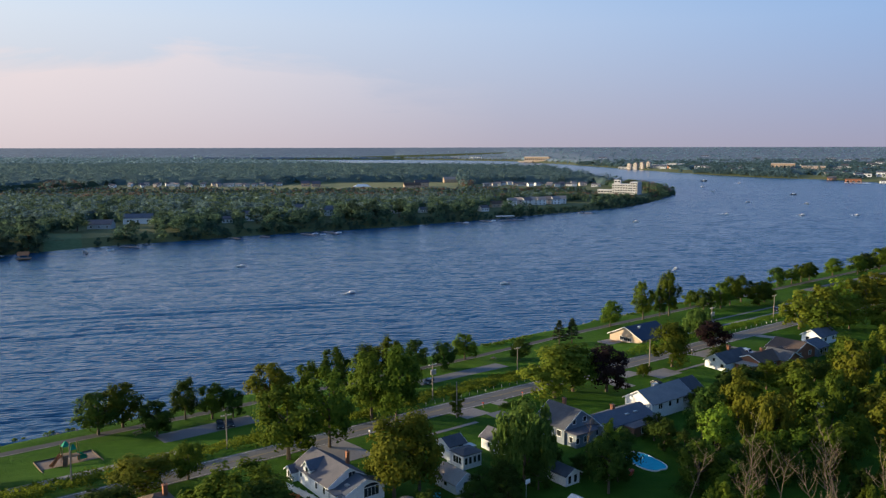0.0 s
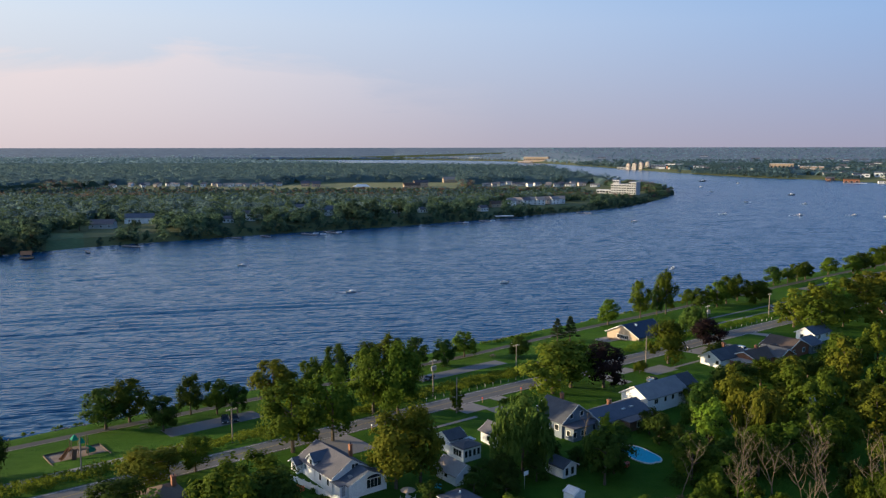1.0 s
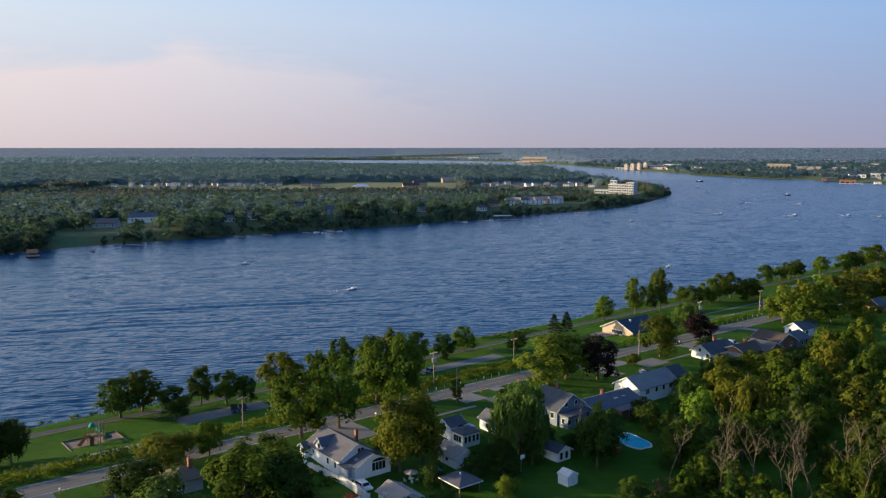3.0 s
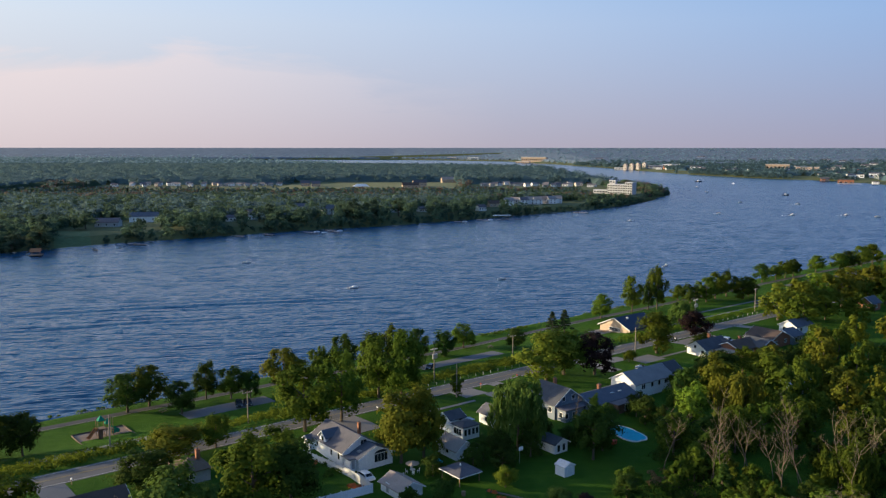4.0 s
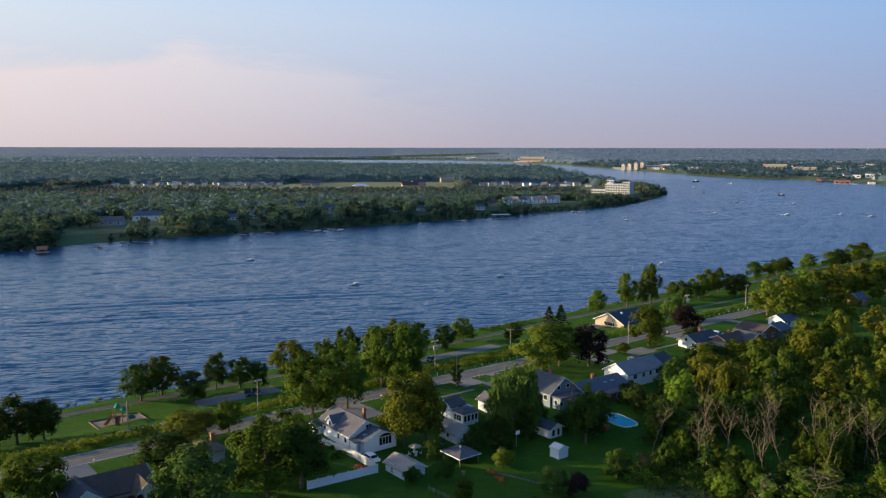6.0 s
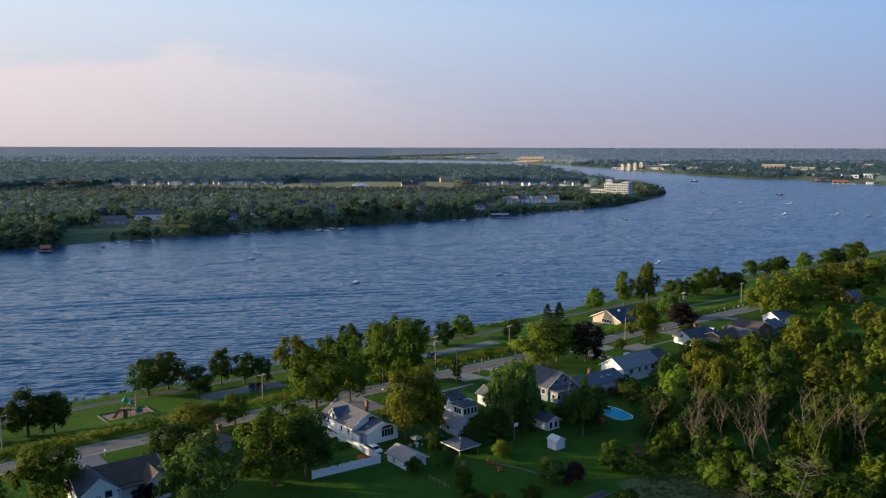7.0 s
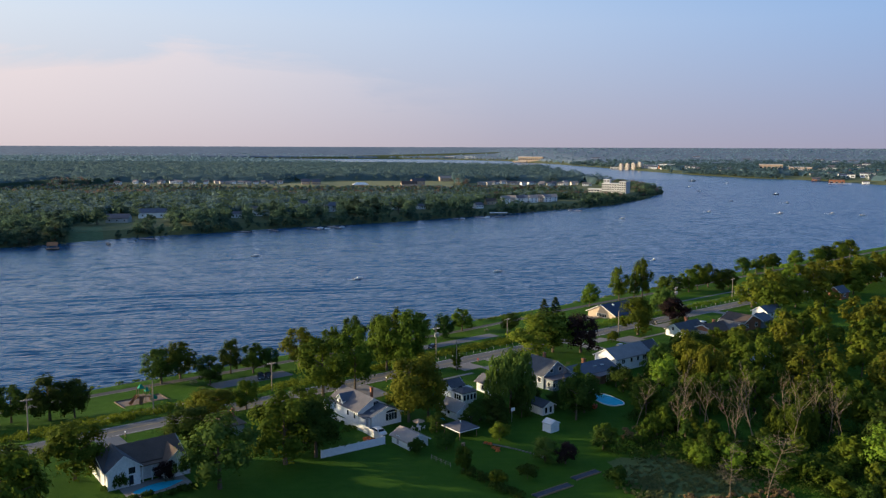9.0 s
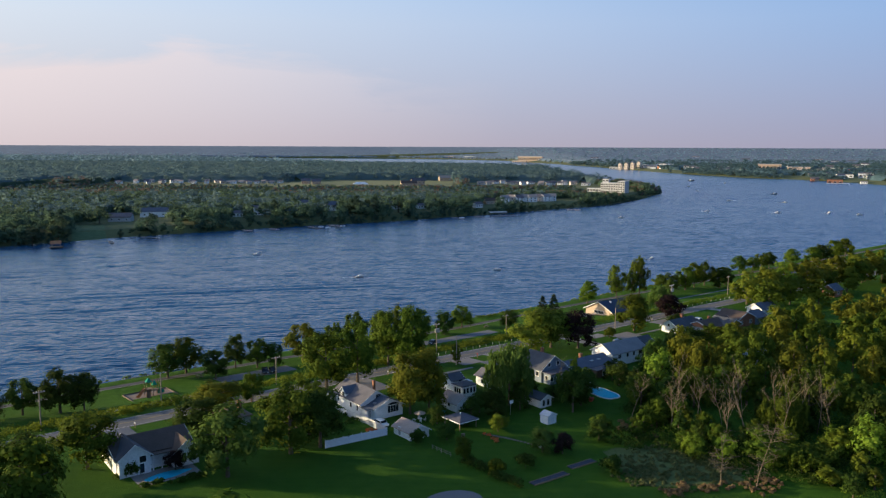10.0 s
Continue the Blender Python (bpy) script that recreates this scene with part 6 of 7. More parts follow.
for n in range(16):
    o = thing("guard_post", at(2 + n * 2.9, -1.6), "short pale roadside guard post", "post", "roadside posts")
    part("post", boxed((-0.06, 0.06, -0.06, 0.06, 0, 0.8), bevel=0.015), "galv", o)
for n in range(14):
    o = thing("guard_post", at(124 + n * 3.4, -1.6), "short pale roadside guard post", "post", "roadside posts")
    part("post", boxed((-0.06, 0.06, -0.06, 0.06, 0, 0.8), bevel=0.015), "galv", o)


def mailbox(u, v, colour="trim"):
    o = thing("mailbox", at(u, v), "small mailbox on a post by the road", "mailbox", "mailboxes")
    part("post", boxed((-0.06, 0.06, -0.06, 0.06, 0, 1.05)), "wood", o)
    part("box", boxed((-0.12, 0.12, -0.28, 0.28, 1.05, 1.35), bevel=0.05), colour, o)


for a, b, c in ((-94.6, 9.4, "trim"), (-22, 9, "trim"), (12, 9.3, "red"), (26, 9, "red"), (60, 9, "trim"), (100, 9, "trim")):
    mailbox(a, b, c)

# playground
o = thing("playground_border", at(-80.3, -20.75, 0.0), "dark timber border round the playground", "border")
for p, q in (((-86.2, -15.8), (-74.4, -15.8)), ((-86.2, -25.7), (-74.4, -25.7)), ((-86.3, -25.7), (-86.3, -15.8)), ((-74.3, -25.7), (-74.3, -15.8))):
    back = o.matrix_basis.inverted()
    ends = [back @ (uv(*e) + Vector((0, 0, 0.12))) for e in (p, q)]
    part("timber", tube(bmesh.new(), ends, [0.24, 0.24], 4), "bark", o)
o = thing("play_structure", at(-80.9, -20.4, None, 0, (1.15, 1.15, 1.4)), "tan climbing frame with green roofs and slides", "playground equipment")
for x, y in ((-0.8, -0.8), (0.8, -0.8), (0.8, 0.8), (-0.8, 0.8), (2.2, -0.8), (2.2, 0.8)):
    part("post", post(x, y, 0, 3.2, 0.07), "tan_play", o)
part("platform", boxed((-0.9, 0.9, -0.9, 0.9, 1.4, 1.52), (0.9, 2.3, -0.9, 0.9, 1.1, 1.22)), "wood", o)
for x, y, z, s in ((0, 0, 2.9, 1.05), (1.2, -0.5, 2.3, 0.8)):
    bm = bmesh.new()
    bmesh.ops.create_cone(bm, cap_ends=True, segments=4, radius1=s, radius2=0.15, depth=0.8, matrix=Matrix.Translation((x, y, z + 0.4)) @ pose(0, 0, 0, 0, 0, 45))
    part("roof", bm, "green_play", o, "green pyramid roof")


def slide(p, q, w, colour):
    bm = bmesh.new()
    rows = []
    for k in range(9):
        t = k / 8
        c = Vector(p).lerp(Vector(q), t)
        c.z = p[2] + (q[2] - p[2]) * (0.5 - 0.5 * math.cos(math.pi * t))
        d = (Vector(q) - Vector(p)).to_2d().normalized()
        s = Vector((-d.y, d.x, 0)) * w
        rows.append([bm.verts.new(c + s + Vector((0, 0, 0.3))), bm.verts.new(c + s), bm.verts.new(c - s), bm.verts.new(c - s + Vector((0, 0, 0.3)))])
    for r, s in zip(rows, rows[1:]):
        for k in range(3):
            bm.faces.new((r[k], r[k + 1], s[k + 1], s[k]))
    bmesh.ops.solidify(bm, geom=bm.faces[:], thickness=0.05)
    part("slide", bm, colour, o)


slide((-0.9, 0, 1.5), (-3.0, -0.8, 0.2), 0.4, "tan_play")
slide((-0.2, -0.9, 1.5), (-0.9, -2.6, 0.2), 0.4, "tan_play")
slide((2.3, 0, 1.2), (3.8, 0.8, 0.2), 0.4, "green_play")
o = thing("climbing_wall", at(-77.6, -20.6), "low teal climbing wall on the chips", "playground equipment")
part("panel", boxed((-0.9, 0.9, -0.08, 0.08, 0.2, 1.2), bevel=0.04), "green_play", o)
part("post", boxed((-0.95, -0.85, -0.06, 0.06, 0, 1.3), (0.85, 0.95, -0.06, 0.06, 0, 1.3)), "tan_play", o)


def picnic_table(u, v, turn=0.0):
    o = thing("picnic_table", at(u, v, None, turn), "weathered wooden picnic table on the grass", "table", "picnic tables")
    part("top", boxed(*[(-0.95, 0.95, -0.4 + k * 0.16, -0.26 + k * 0.16, 0.72, 0.77) for k in range(5)]), "wood", o)
    for y in (-0.75, 0.75):
        part("bench", boxed((-0.95, 0.95, y - 0.14, y + 0.14, 0.42, 0.47)), "wood", o)
    for x in (-0.7, 0.7):
        bm = tube(bmesh.new(), [Vector((x, -0.7, 0)), Vector((x, 0.25, 0.72))], [0.05, 0.05], 4)
        tube(bm, [Vector((x, 0.7, 0)), Vector((x, -0.25, 0.72))], [0.05, 0.05], 4)
        part("leg", bm, "wood", o)


for a, b, t in ((-62.5, -31, 12), (50, -30, 40), (96.5, -20, 10), (98.5, -17, 30)):
    picnic_table(a, b, t)
o = thing("signboard", at(64, -36), "small pale path sign on a post", "sign")
part("post", post(0, 0, 0, 1.9, 0.05), "galv", o)
part("board", boxed((-0.35, 0.35, -0.03, 0.03, 1.4, 2.1), bevel=0.02), "trim", o)

# stones along the waterline
g = random.Random(5)
stones = bmesh.new()
for k in range(380):
    u = g.uniform(-140, 330)
    v = shore_v(u) + g.uniform(-0.9, 1.3)
    p = uv(u, v)
    r = g.uniform(0.15, 0.42)
    made = bmesh.ops.create_icosphere(stones, subdivisions=1, radius=r, matrix=Matrix.Translation((p.x, p.y, p.z + r * 0.2)) @ Euler((g.random() * 3, g.random() * 3, 0)).to_matrix().to_4x4() @ Matrix.Diagonal((1.3, 1.0, 0.7, 1)))
    for q in made["verts"]:
        q.co += Vector((g.uniform(-1, 1), g.uniform(-1, 1), g.uniform(-1, 1))) * r * 0.18
tagged(part("bank_stones", stones, "rock", None), "grey stones along the waterline", "stones", kind="stuff")


# ---------- vehicles ----------
def car(u, v, paint, label, turn=0.0, tall=1.0):
    ob = thing("car", at(u, v, gz(u, v) + 0.05, turn), label, "car", "cars")
    bm = bmesh.new()
    prof = [(-2.2, 0.35), (-2.2, 0.8), (-1.35, 0.95), (-0.7, 1.45 * tall), (1.35, 1.48 * tall), (2.15, 0.95), (2.25, 0.4)]
    rows = [[bm.verts.new((x, y * (0.86 if z > 1.2 else 1.0), z)) for x, z in prof] for y in (-0.9, 0.9)]
    bm.faces.new(rows[0])
    bm.faces.new(rows[1][::-1])
    for k in range(7):
        bm.faces.new((rows[0][k], rows[1][k], rows[1][(k + 1) % 7], rows[0][(k + 1) % 7]))
    bmesh.ops.recalc_face_normals(bm, faces=bm.faces)
    bmesh.ops.bevel(bm, geom=bm.edges[:], offset=0.07, segments=2, affect="EDGES")
    part("body", bm, paint, ob)
    for s in (-1, 1):
        w = bmesh.new()
        y = s * 0.80
        pts = [(-1.1, 1.0), (-0.62, 1.36 * tall), (1.25, 1.38 * tall), (1.75, 1.0)]
        w.faces.new([w.verts.new((x, y * (1.16 - 0.13 * (z - 1.0) / 0.38) + s * 0.012, z)) for x, z in pts])
        bmesh.ops.solidify(w, geom=w.faces[:], thickness=0.02)
        part("side_window", w, "glass", ob)
    for x0, z0, x1, z1, n in ((-1.32, 0.99, -0.76, 1.40 * tall, "windscreen"), (2.10, 1.0, 1.43, 1.42 * tall, "rear_window")):
        w = bmesh.new()
        d = -0.03 if x0 < 0 else 0.03
        w.faces.new([w.verts.new(p) for p in ((x0 + d, -0.75, z0), (x0 + d, 0.75, z0), (x1 + d, 0.68, z1), (x1 + d, -0.68, z1))])
        bmesh.ops.solidify(w, geom=w.faces[:], thickness=0.02)
        part(n, w, "glass", ob)
    for x in (-1.4, 1.4):
        for y in (-0.82, 0.82):
            w = tube(bmesh.new(), [Vector((x, y - 0.11, 0.33)), Vector((x, y + 0.11, 0.33))], [0.33, 0.33], 14)
            t = part("wheel", w, "rubber", ob)
            hub = tube(bmesh.new(), [Vector((x, y - 0.12, 0.33)), Vector((x, y + 0.12, 0.33))], [0.18, 0.18], 10)
            part("rim", hub, "galv", t)
    for y in (-0.62, 0.62):
        part("headlight", boxed((-2.24, -2.16, y - 0.17, y + 0.17, 0.62, 0.76), bevel=0.02), "trim", ob)
        part("tail_light", boxed((2.16, 2.26, y - 0.17, y + 0.17, 0.68, 0.84), bevel=0.02), "red", ob)
    return ob


car(-47.5, 43.5, "car_white", "white car parked on a house driveway", 90)
car(-45.5, -22, "car_dark", "dark car parked in the park lot", 70, 1.1)
car(-43.2, -21.6, "car_dark", "dark car parked in the park lot", 75)
car(16.5, -20, "car_dark", "dark red-black car parked in the lot", 30)
car(-24, -16, "car_silver", "pale car parked under trees", 10)
car(112.5, 21, "car_white", "white pickup parked on a driveway", 85, 1.15)
car(106, 17.5, "car_silver", "grey car parked on a driveway", 10)
car(190, -14, "car_dark", "dark blue car in the far lot", 20)
car(146, -14.5, "car_white", "white car in the far lot", 60)
car(61, 26, "car_dark", "dark car beside a lawn", 80)


# ---------- back-yard things ----------
o = thing("patio_umbrella", at(-38.2, 46.5), "pale closed-sided patio umbrella over a table", "umbrella")
part("pole", post(0, 0, 0, 2.5, 0.04), "galv", o)
bm = bmesh.new()
bmesh.ops.create_cone(bm, cap_ends=False, segments=8, radius1=1.5, radius2=0.05, depth=0.6, matrix=Matrix.Translation((0, 0, 2.3)))
part("canopy", bm, "cream", o)
o = thing("patio_table", at(-38.2, 46.5), "round patio table under an umbrella", "table")
part("top", post(0, 0, 0.7, 0.75, 0.6, 0.6, 16), "trim", o)
part("leg", post(0.0, 0.0, 0, 0.7, 0.08), "galv", o)
for k in range(4):
    t = k * math.pi / 2 + 0.5
    o = thing("patio_chair", at(-38.2 + 1.2 * math.cos(t), 46.5 + 1.2 * math.sin(t), None, math.degrees(-t)), "pale plastic patio chair", "chair", "patio chairs")
    part("seat", boxed((-0.25, 0.25, -0.25, 0.25, 0.40, 0.45), bevel=0.02), "trim", o)
    part("backrest", boxed((0.2, 0.26, -0.25, 0.25, 0.45, 0.95), bevel=0.02), "trim", o)
    for x in (-0.21, 0.21):
        for y in (-0.21, 0.21):
            part("leg", post(x, y, 0, 0.42, 0.025, 0.02, 5), "trim", o)
o = thing("basketball_hoop", at(-17.4, 56.2), "white basketball backboard on a pole", "basketball hoop")
part("pole", post(0, 0, 0, 3.3, 0.07), "galv", o)
part("backboard", boxed((-0.6, 0.6, -0.45, -0.38, 2.9, 3.75), bevel=0.02), "trim", o)
part("rim", tube(bmesh.new(), [Vector((0.23 * math.cos(t), -0.72 + 0.23 * math.sin(t), 3.05)) for t in (2 * math.pi * k / 12 for k in range(12))], [0.015] * 12, 4), "red", o)
for a, b, w, d, z, c, label in ((-38.2, 90.3, 9.4, 1.6, 0.22, "sheet", "long raised garden bed covered in dark grey-blue sheet"), (-27.4, 89.1, 7.0, 1.6, 0.2, "sheet", "raised garden bed covered in dark grey-blue sheet")):
    o = thing("garden_bed", at(a, b, None, -2), label, "garden bed", "raised garden beds")
    part("bed", boxed((-w / 2, w / 2, -d / 2, d / 2, 0, z), bevel=0.05), c, o)
    part("edging", boxed((-w / 2 - 0.08, w / 2 + 0.08, -d / 2 - 0.08, -d / 2, 0, z + 0.06), (-w / 2 - 0.08, w / 2 + 0.08, d / 2, d / 2 + 0.08, 0, z + 0.06)), "wood", o)
o = thing("garden_edging", at(-29.5, 72), "curved stone edging of a flower bed", "edging")
for k in range(22):
    t = k / 21
    x, y = -2.6 + 5.4 * t, 9.0 - 16 * t + 2.0 * math.sin(3 * t)
    s = part("stone", boxed((-0.32, 0.32, -0.18, 0.18, 0, 0.28), bevel=0.06), "rock", o)
    s.matrix_basis = pose(x, y, 0, 0, 0, -60 + 30 * t)
for a, b, c, label in ((-27.6, 76.8, "trim", "white garden planter pot on the lawn"), (-37.0, 61.5, "wood", "wooden garden post box"), (-21.5, 79.5, "wood", "brown barrel on the lawn")):
    o = thing("planter", at(a, b), label, "planter")
    bm = tube(bmesh.new(), [Vector((0, 0, z)) for z in (0, 0.3, 0.7, 0.85)], [0.32, 0.42, 0.38, 0.45], 12)
    part("pot", bm, c, o)
o = thing("pool_ladder", at(15.9, 52.8), "white pool ladder and deck steps", "ladder")
for x in (-0.3, 0.3):
    part("rail", tube(bmesh.new(), [Vector((x, 0, 0)), Vector((x, 0.2, 1.7)), Vector((x, 0.6, 1.7))], [0.05] * 3, 6), "trim", o)
for k in range(4):
    part("step", boxed((-0.3, 0.3, 0.0, 0.2, 0.3 + k * 0.33, 0.36 + k * 0.33)), "trim", o)
for a, b, c in ((9.0, 53.6, "wood"), (7.0, 61.0, "red"), (1.5, 43.4, "red"), (-31, 46, "pool")):
    o = thing("garden_box", at(a, b, None, 20), "coloured storage box in a back yard", "box", "yard boxes")
    part("body", boxed((-0.8, 0.8, -0.5, 0.5, 0, 0.75), bevel=0.05), c, o)
    part("lid", boxed((-0.85, 0.85, -0.55, 0.55, 0.75, 0.85), bevel=0.03), "wood" if c == "wood" else c, o)


# ---------- boats ----------
def boat(x, y, turn, length, label, cabin=True, wake=True, dark=False):
    ob = thing("boat", pose(x, y, WATER + 0.25, 0, 0, turn), label, "boat", "boats on the river")
    bm = bmesh.new()
    secs = [(-0.5, 0.17, 0.16), (-0.1, 0.19, 0.17), (0.25, 0.15, 0.2), (0.5, 0.01, 0.26)]
    rows = []
    for t, w, z in secs:
        rows.append([bm.verts.new((t * length, sy * w * length * f, zz)) for sy, f, zz in ((-1, 1, z * length * 0.55), (-1, 0.6, -0.15), (1, 0.6, -0.15), (1, 1, z * length * 0.55))])
    for r, s in zip(rows, rows[1:]):
        for k in range(4):
            bm.faces.new((r[k], r[(k + 1) % 4], s[(k + 1) % 4], s[k]))
    bm.faces.new(rows[0])
    bm.faces.new(rows[-1][::-1])
    bmesh.ops.recalc_face_normals(bm, faces=bm.faces)
    part("hull", bm, "car_dark" if dark else "car_white", ob)
    if cabin:
        part("cabin", boxed((-0.12 * length, 0.2 * length, -0.1 * length, 0.1 * length, 0.08 * length, 0.19 * length), bevel=0.12), "trim", ob)
        part("windscreen", boxed((0.19 * length, 0.215 * length, -0.09 * length, 0.09 * length, 0.12 * length, 0.18 * length)), "glass", ob)
    part("motor", boxed((-0.56 * length, -0.48 * length, -0.2, 0.2, -0.1, 0.75)), "rubber", ob)
    if wake:
        q = random.Random(int(x))
        bm = bmesh.new()
        for k in range(26):
            t = q.random()
            cx, cy = -0.5 * length - t * length * 1.6, q.uniform(-1, 1) * (0.12 + 0.12 * t) * length
            s = (1 - t) * 0.5 + 0.2
            bmesh.ops.create_icosphere(bm, subdivisions=1, radius=0.35 * s, matrix=Matrix.Translation((cx, cy, 0.0)) @ Matrix.Diagonal((2.6, 1.2, 0.35, 1)))
        part("wake", bm, "foam", ob, "white churned wake")
    return ob


BOATS = ((-45, 392, 30, 8.0, 1, 1), (-120, 482, 20, 8.0, 1, 0), (32, 419, 200, 7.4, 1, 0), (181, 765, 10, 8.5, 1, 0), (296, 852, 20, 7.5, 1, 1), (383, 1029, 200, 9.0, 1, 1), (367, 834, 15, 11.0, 1, 1), (444, 998, 10, 10.0, 1, 1), (423, 834, 15, 9.0, 1, 1), (443, 810, 190, 11.0, 1, 0), (446, 1411, 20, 10.0, 1, 0), (418, 1270, 20, 8.0, 0, 0), (561, 1553, 20, 10.0, 1, 1), (135, 470, 60, 7.0, 1, 1))
for x, y, t, n, c, w in BOATS:
    boat(x, y, t, n * 0.62, "small white motor boat on the river", bool(c), bool(w))
boat(505, 1181, 5, 10.0, "dark barge-like boat on the river", True, False, True)
boat(521, 1640, 5, 14.0, "dark workboat far out on the river", True, False, True)


# ---------- far shore buildings ----------
def far_house(x, y, w, d, h, turn, wall, roof, label="", storeys=1, group="island houses", cols=3):
    z = max(WATER + 1.2, island_z(x, y) if x < edge(ISLAND, y) else mainland_z(x, y))
    ob = thing("house", pose(x, y, z, 0, 0, turn), label or "pale house among far shore trees", "house", group)
    block(ob, -w / 2, w / 2, -d / 2, d / 2, h, h + d * 0.30, "x", wall, roof, trim=False, windows=[("near", -w / 2 + w * (k + 0.5) / cols, h * (s + 0.5) / storeys, 1.3, 1.4) for k in range(cols) for s in range(storeys)])
    return ob


for x, y, w, d, h, t, wall, roof in ((-262, 703, 24, 11, 5.0, 12, "white", "roof_blue"), (-276, 659, 19, 11, 3.8, 5, "grey_wall", "roof_grey"), (-172, 727, 8, 8, 6.5, 20, "white", "roof_grey"), (-109, 782, 14, 10, 6.0, 25, "white", "roof_blue"), (-187, 708, 9, 7, 3.5, 15, "white", "roof_grey"), (-147, 830, 14, 9, 4.5, 10, "grey_wall", "roof_blue"), (-46, 808, 22, 12, 4.0, 30, "grey_wall", "roof_dark")):
    far_house(x, y, w, d, h, t, wall, roof, "shoreline house with grey roof among trees", 2 if h > 5 else 1)
for x, y, w, d, h, t, wall, roof in ((41, 832, 9, 8, 3.5, 30, "white", "roof_grey"), (58, 884, 14, 9, 4.0, 20, "cream", "roof_brown"), (-20, 815, 8, 7, 3.2, 30, "white", "roof_grey")):
    far_house(x, y, w, d, h, t, wall, roof, "small shoreline house among trees")
for k in range(8):
    far_house(76 + k * 8.6, 905 + k * 4.6 + (k % 2) * 6, 9.5, 10, 5.6, (10, -12, 20, 5)[k % 4], ("white", "blush", "white", "white")[k % 4], ("roof_pale", "roof_tan", "roof_grey")[k % 3], "tall pale townhouse on the island shore", 2, "townhouses", 2)
g = random.Random(3)
for k in range(30):
    x = -540 + k * 9.2
    far_house(x, 1350 + g.uniform(-30, 35), g.uniform(6, 9), 6.5, g.uniform(3.0, 4.4), g.uniform(-20, 30), g.choice(("white", "grey_wall", "blush", "white")), g.choice(("roof_pale", "roof_tan", "roof_grey")), "small house in a far subdivision", 1, "subdivision houses", 2)
for k in range(26):
    far_house(70 + k * 7.2, 1345 + g.uniform(-25, 50), g.uniform(7, 10), 7, g.uniform(2.8, 4.4), g.uniform(-20, 30), g.choice(("white", "grey_wall", "blush")), g.choice(("roof_pale", "roof_tan", "roof_grey")), "small house in a far subdivision", 1, "subdivision houses", 2)
for x, y, w, h, roof in ((-49, 1300, 26, 4, "roof_brown"), (-35, 1330, 22, 7, "roof_dark"), (16, 1480, 30, 6, "roof_tan"), (-150, 1800, 40, 8, "roof_tan"), (-70, 1660, 30, 7, "roof_tan"), (-205, 1330, 14, 5, "roof_grey"), (-225, 1345, 14, 5, "roof_grey")):
    far_house(x, y, w, 14, h, 10, "cream", roof, "low building beside the island field", 1, "island field buildings", 4)
o = thing("tent", pose(-127, 1290, island_z(-127, 1290), 0, 0, 10), "white peaked marquee tent on the field", "tent")
bm = hip_roof(-13, 13, -6, 6, 2.4, 6.2, 0.3)
part("canopy", bm, "trim", o)
for x in (-12.5, -4, 4, 12.5):
    for y in (-5.8, 5.8):
        part("pole", post(x, y, 0, 2.5, 0.1), "galv", o)
tagged(put("field", [(x, y, island_z(x, y) + 0.25) for x, y in ((-262, 1235), (22, 1235), (28, 1490), (-120, 1480), (-258, 1400))], [(0, 1, 2, 3, 4)], "field"), "mown yellow-green island field", "field", kind="structure")
verts = []
for j in range(9):
    for i in range(7):
        y = 534 + j * 10.5
        x = -262 - (y - 530) * 0.44 + i * 4.4
        verts.append((x, y, island_z(x, y) + 0.2))
tagged(put("lawn", verts, [(i + j * 7, i + 1 + j * 7, i + 8 + j * 7, i + 7 + j * 7) for j in range(8) for i in range(6)], "far_lawn"), "green lawn sloping to the far shore", "lawn", kind="structure")

# boathouse and docks
o = thing("boathouse", pose(-266, 515, WATER, 0, 0, 20), "small orange-brown boathouse over the water", "boathouse")
for x in (-2.6, 2.6):
    for y in (-2.6, 2.6):
        part("post", post(x, y, -1.5, 3.0, 0.15), "wood", o)
part("roof", gable_roof(-3, 3, -3, 3, 3.0, 4.8, "x", 0.4), "roof_rust", o)
part("deck", boxed((-4, 4, -4, 4, 0.5, 0.7)), "wood", o)
for x, y, t, n in ((-240, 545, -60, 14), (-222, 575, -20, 16), (-108, 655, -40, 18), (-92, 668, -50, 22), (-140, 640, -40, 12), (18, 752, -45, 16), (66, 780, 20, 24), (150, 862, -30, 16), (-160, 628, -30, 10), (40, 770, -40, 14)):
    o = thing("dock", pose(x, y, WATER, 0, 0, t), "weathered wooden boat dock on the far shore", "dock", "far docks")
    part("deck", boxed((-n / 2, n / 2, -1.0, 1.0, 0.55, 0.75)), "roof_tan", o, "bleached boards")
    for k in range(4):
        for y2 in (-0.9, 0.9):
            part("leg", post(-n / 2 + n * (k + 0.5) / 4, y2, -1.5, 1.3, 0.14), "pole", o)
for x, y, t in ((-229, 560, 25), (-104, 664, 30), (-97, 658, 10), (-86, 672, 35), (22, 758, 20), (48, 776, 30), (146, 866, 15)):
    o = thing("moored_boat", pose(x, y, WATER, 0, 0, t), "small white motor boat moored at a far dock", "boat", "moored boats")
    part("hull", prism(-2.6, 2.6, -0.9, 0.9, 0.55, 0.75, "x", 0.25), "trim", o)
    part("cover", boxed((-1.0, 1.2, -0.7, 0.7, 0.7, 1.35), bevel=0.15), "blue_wall", o)
o = thing("dock_shelter", pose(60, 789, WATER, 0, 0, 12), "long white roofed dock shelter", "shelter")
part("roof", boxed((-9, 9, -2.5, 2.5, 3.4, 3.9)), "trim", o)
for x in (-8, -3, 3, 8):
    part("post", post(x, 0, -1.5, 3.4, 0.15), "pole", o)


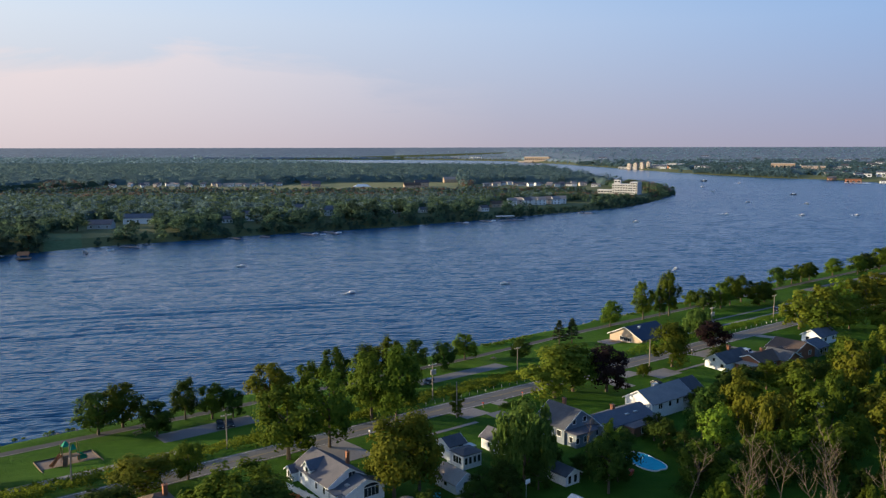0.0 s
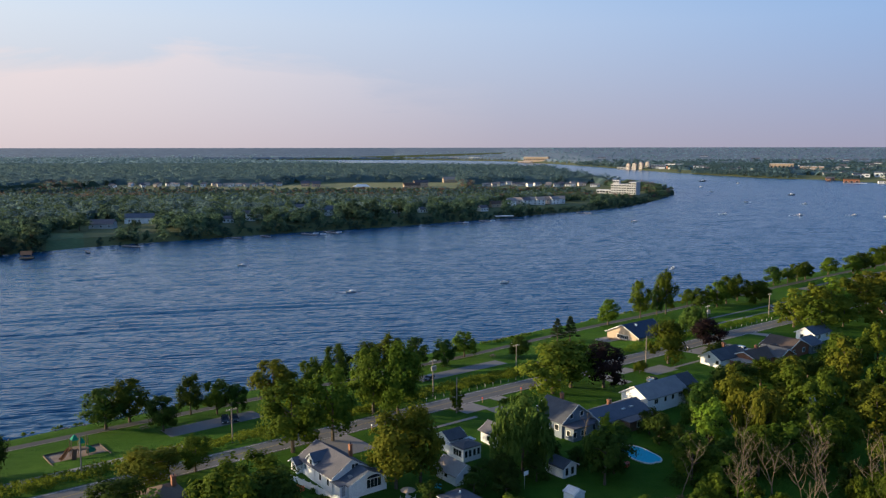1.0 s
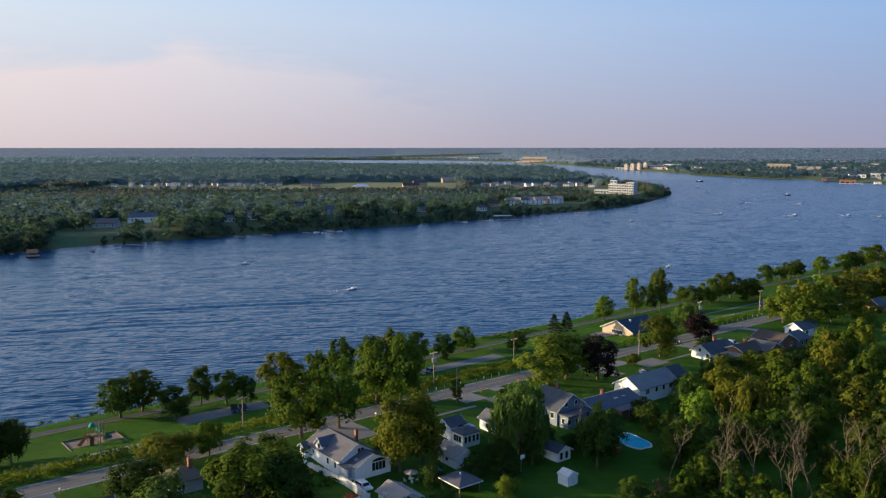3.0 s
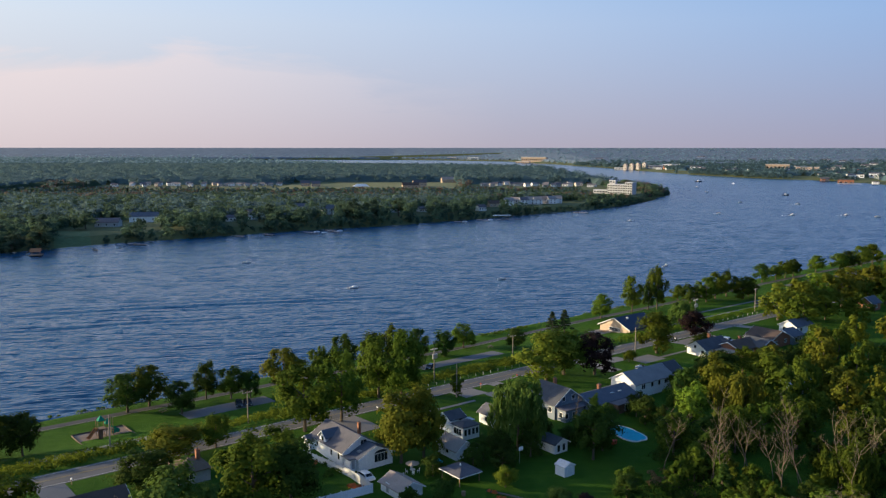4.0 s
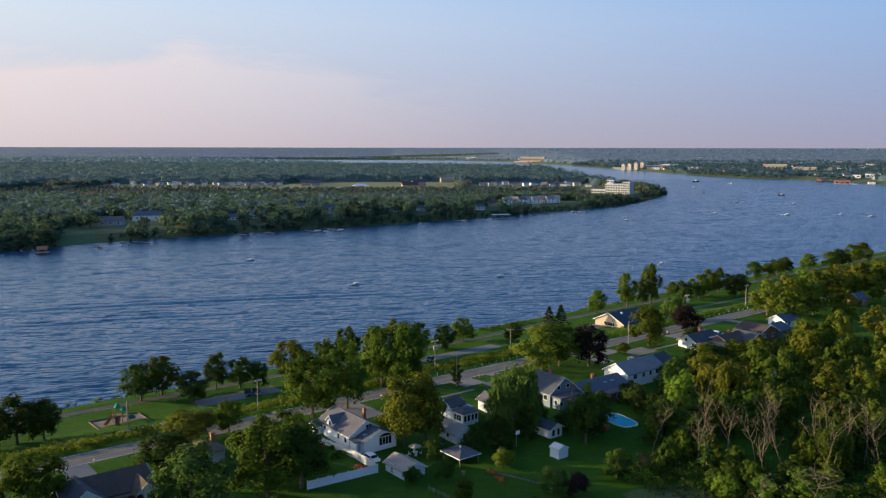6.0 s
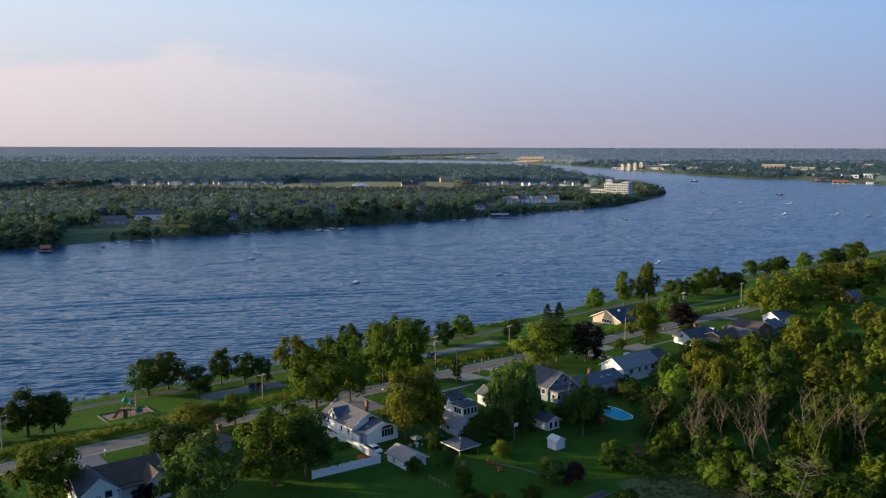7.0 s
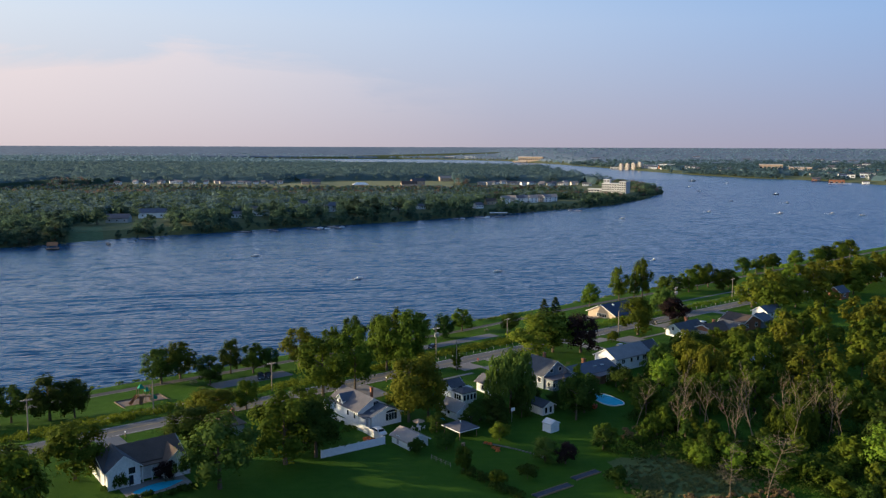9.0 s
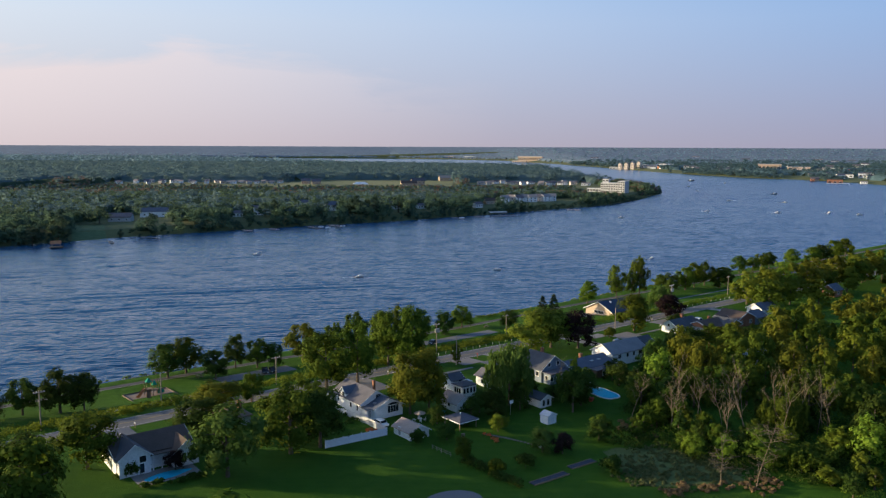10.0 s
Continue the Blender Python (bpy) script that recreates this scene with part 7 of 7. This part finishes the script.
# hotel on the point
def slab_block(parent, x0, x1, y0, y1, z1, wall, floors, cols, sides=("near", "left")):
    part("wall", boxed((x0, x1, y0, y1, -1, z1)), wall, parent)
    part("roof", boxed((x0 - 0.3, x1 + 0.3, y0 - 0.3, y1 + 0.3, z1, z1 + 0.7)), "flat_roof", parent)
    for s in sides:
        a0, a1 = (x0, x1) if s in ("near", "far") else (y0, y1)
        n = cols if s == "near" else max(2, round(cols * (y1 - y0) / (x1 - x0)))
        for f in range(floors):
            for k in range(n):
                opening(parent, s, a0 + (a1 - a0) * (k + 0.5) / n, z1 * (f + 0.55) / floors, (a1 - a0) / n * 0.72, z1 / floors * 0.5, (x0, x1, y0, y1), bars=False)


o = thing("hotel", pose(252, 1125, 0, 0, 0, -32), "white multi-storey hotel on the wooded point", "hotel")
slab_block(o, -18, 8, -8, 8, 13, "pale_render", 4, 7)
slab_block(o, 8, 18, -9, 9, 16, "pale_render", 5, 3)
slab_block(o, -19, -10, 2, 8.5, 18, "pale_render", 5, 2)
slab_block(o, -40, -18, -5, 5, 4.5, "pale_render", 1, 5)

# flats and low buildings on the mainland bank
for k in range(4):
    x, y = 556 + k * 16.4, 2452 - k * 10.5
    o = thing("apartment_tower", pose(x, y, mainland_z(x, y), 0, 0, -34), "cream apartment block with gabled top", "apartment block", "row of apartment blocks")
    part("wall", prism(-5.0, 5.0, -7, 7, 17, 21, "y"), "blush", o)
    part("roof", gable_roof(-5, 5, -7, 7, 17, 21, "y", 0.4, 0.4), "roof_tan", o)
    for f in range(5):
        for c in (-2.4, 2.4):
            opening(o, "near", c, 2 + f * 3.1, 1.8, 1.5, (-5, 5, -7, 7), bars=False)
for x, y, w, h, wall, roof in LOW:
    o = thing("building", pose(x, y, mainland_z(x, y), 0, 0, -24), "low pale commercial building on the far bank", "building", "far bank buildings")
    part("wall", boxed((-w / 2, w / 2, -9, 9, -2, h)), wall, o)
    part("roof", boxed((-w / 2 - 0.5, w / 2 + 0.5, -9.5, 9.5, h, h + 0.8)), roof, o)
    for k in range(max(3, int(w / 9))):
        n = max(3, int(w / 9))
        opening(o, "near", -w / 2 + w * (k + 0.5) / n, h * 0.5, w / n * 0.55, h * 0.35, (-w / 2, w / 2, -9, 9), bars=False)
# white and grey houses that stand clear along the far waterfront and over the plain
for x, y, w, h, wall in SITES:
    far_house(x, y, w, 10, h, -20, wall, "roof_grey", "pale building on the far bank", 1, "far bank houses", 3)
g = random.Random(21)
for k in range(52):
    y = g.uniform(1560, 2750)
    x = edge(MAINLAND, y) + (g.uniform(45, 80) if k % 4 == 1 else g.uniform(70, 460) * (0.4 + y / 3000))
    if abs(x) < 0.6 * y:
        far_house(x, y, g.uniform(9, 18), 9, g.uniform(4, 8), g.uniform(-25, 25), g.choice(("white", "grey_wall", "grey_wall", "brick")), g.choice(("roof_grey", "roof_blue", "roof_brown", "roof_grey")), "house among trees on the far bank", 1, "far bank houses", 2)
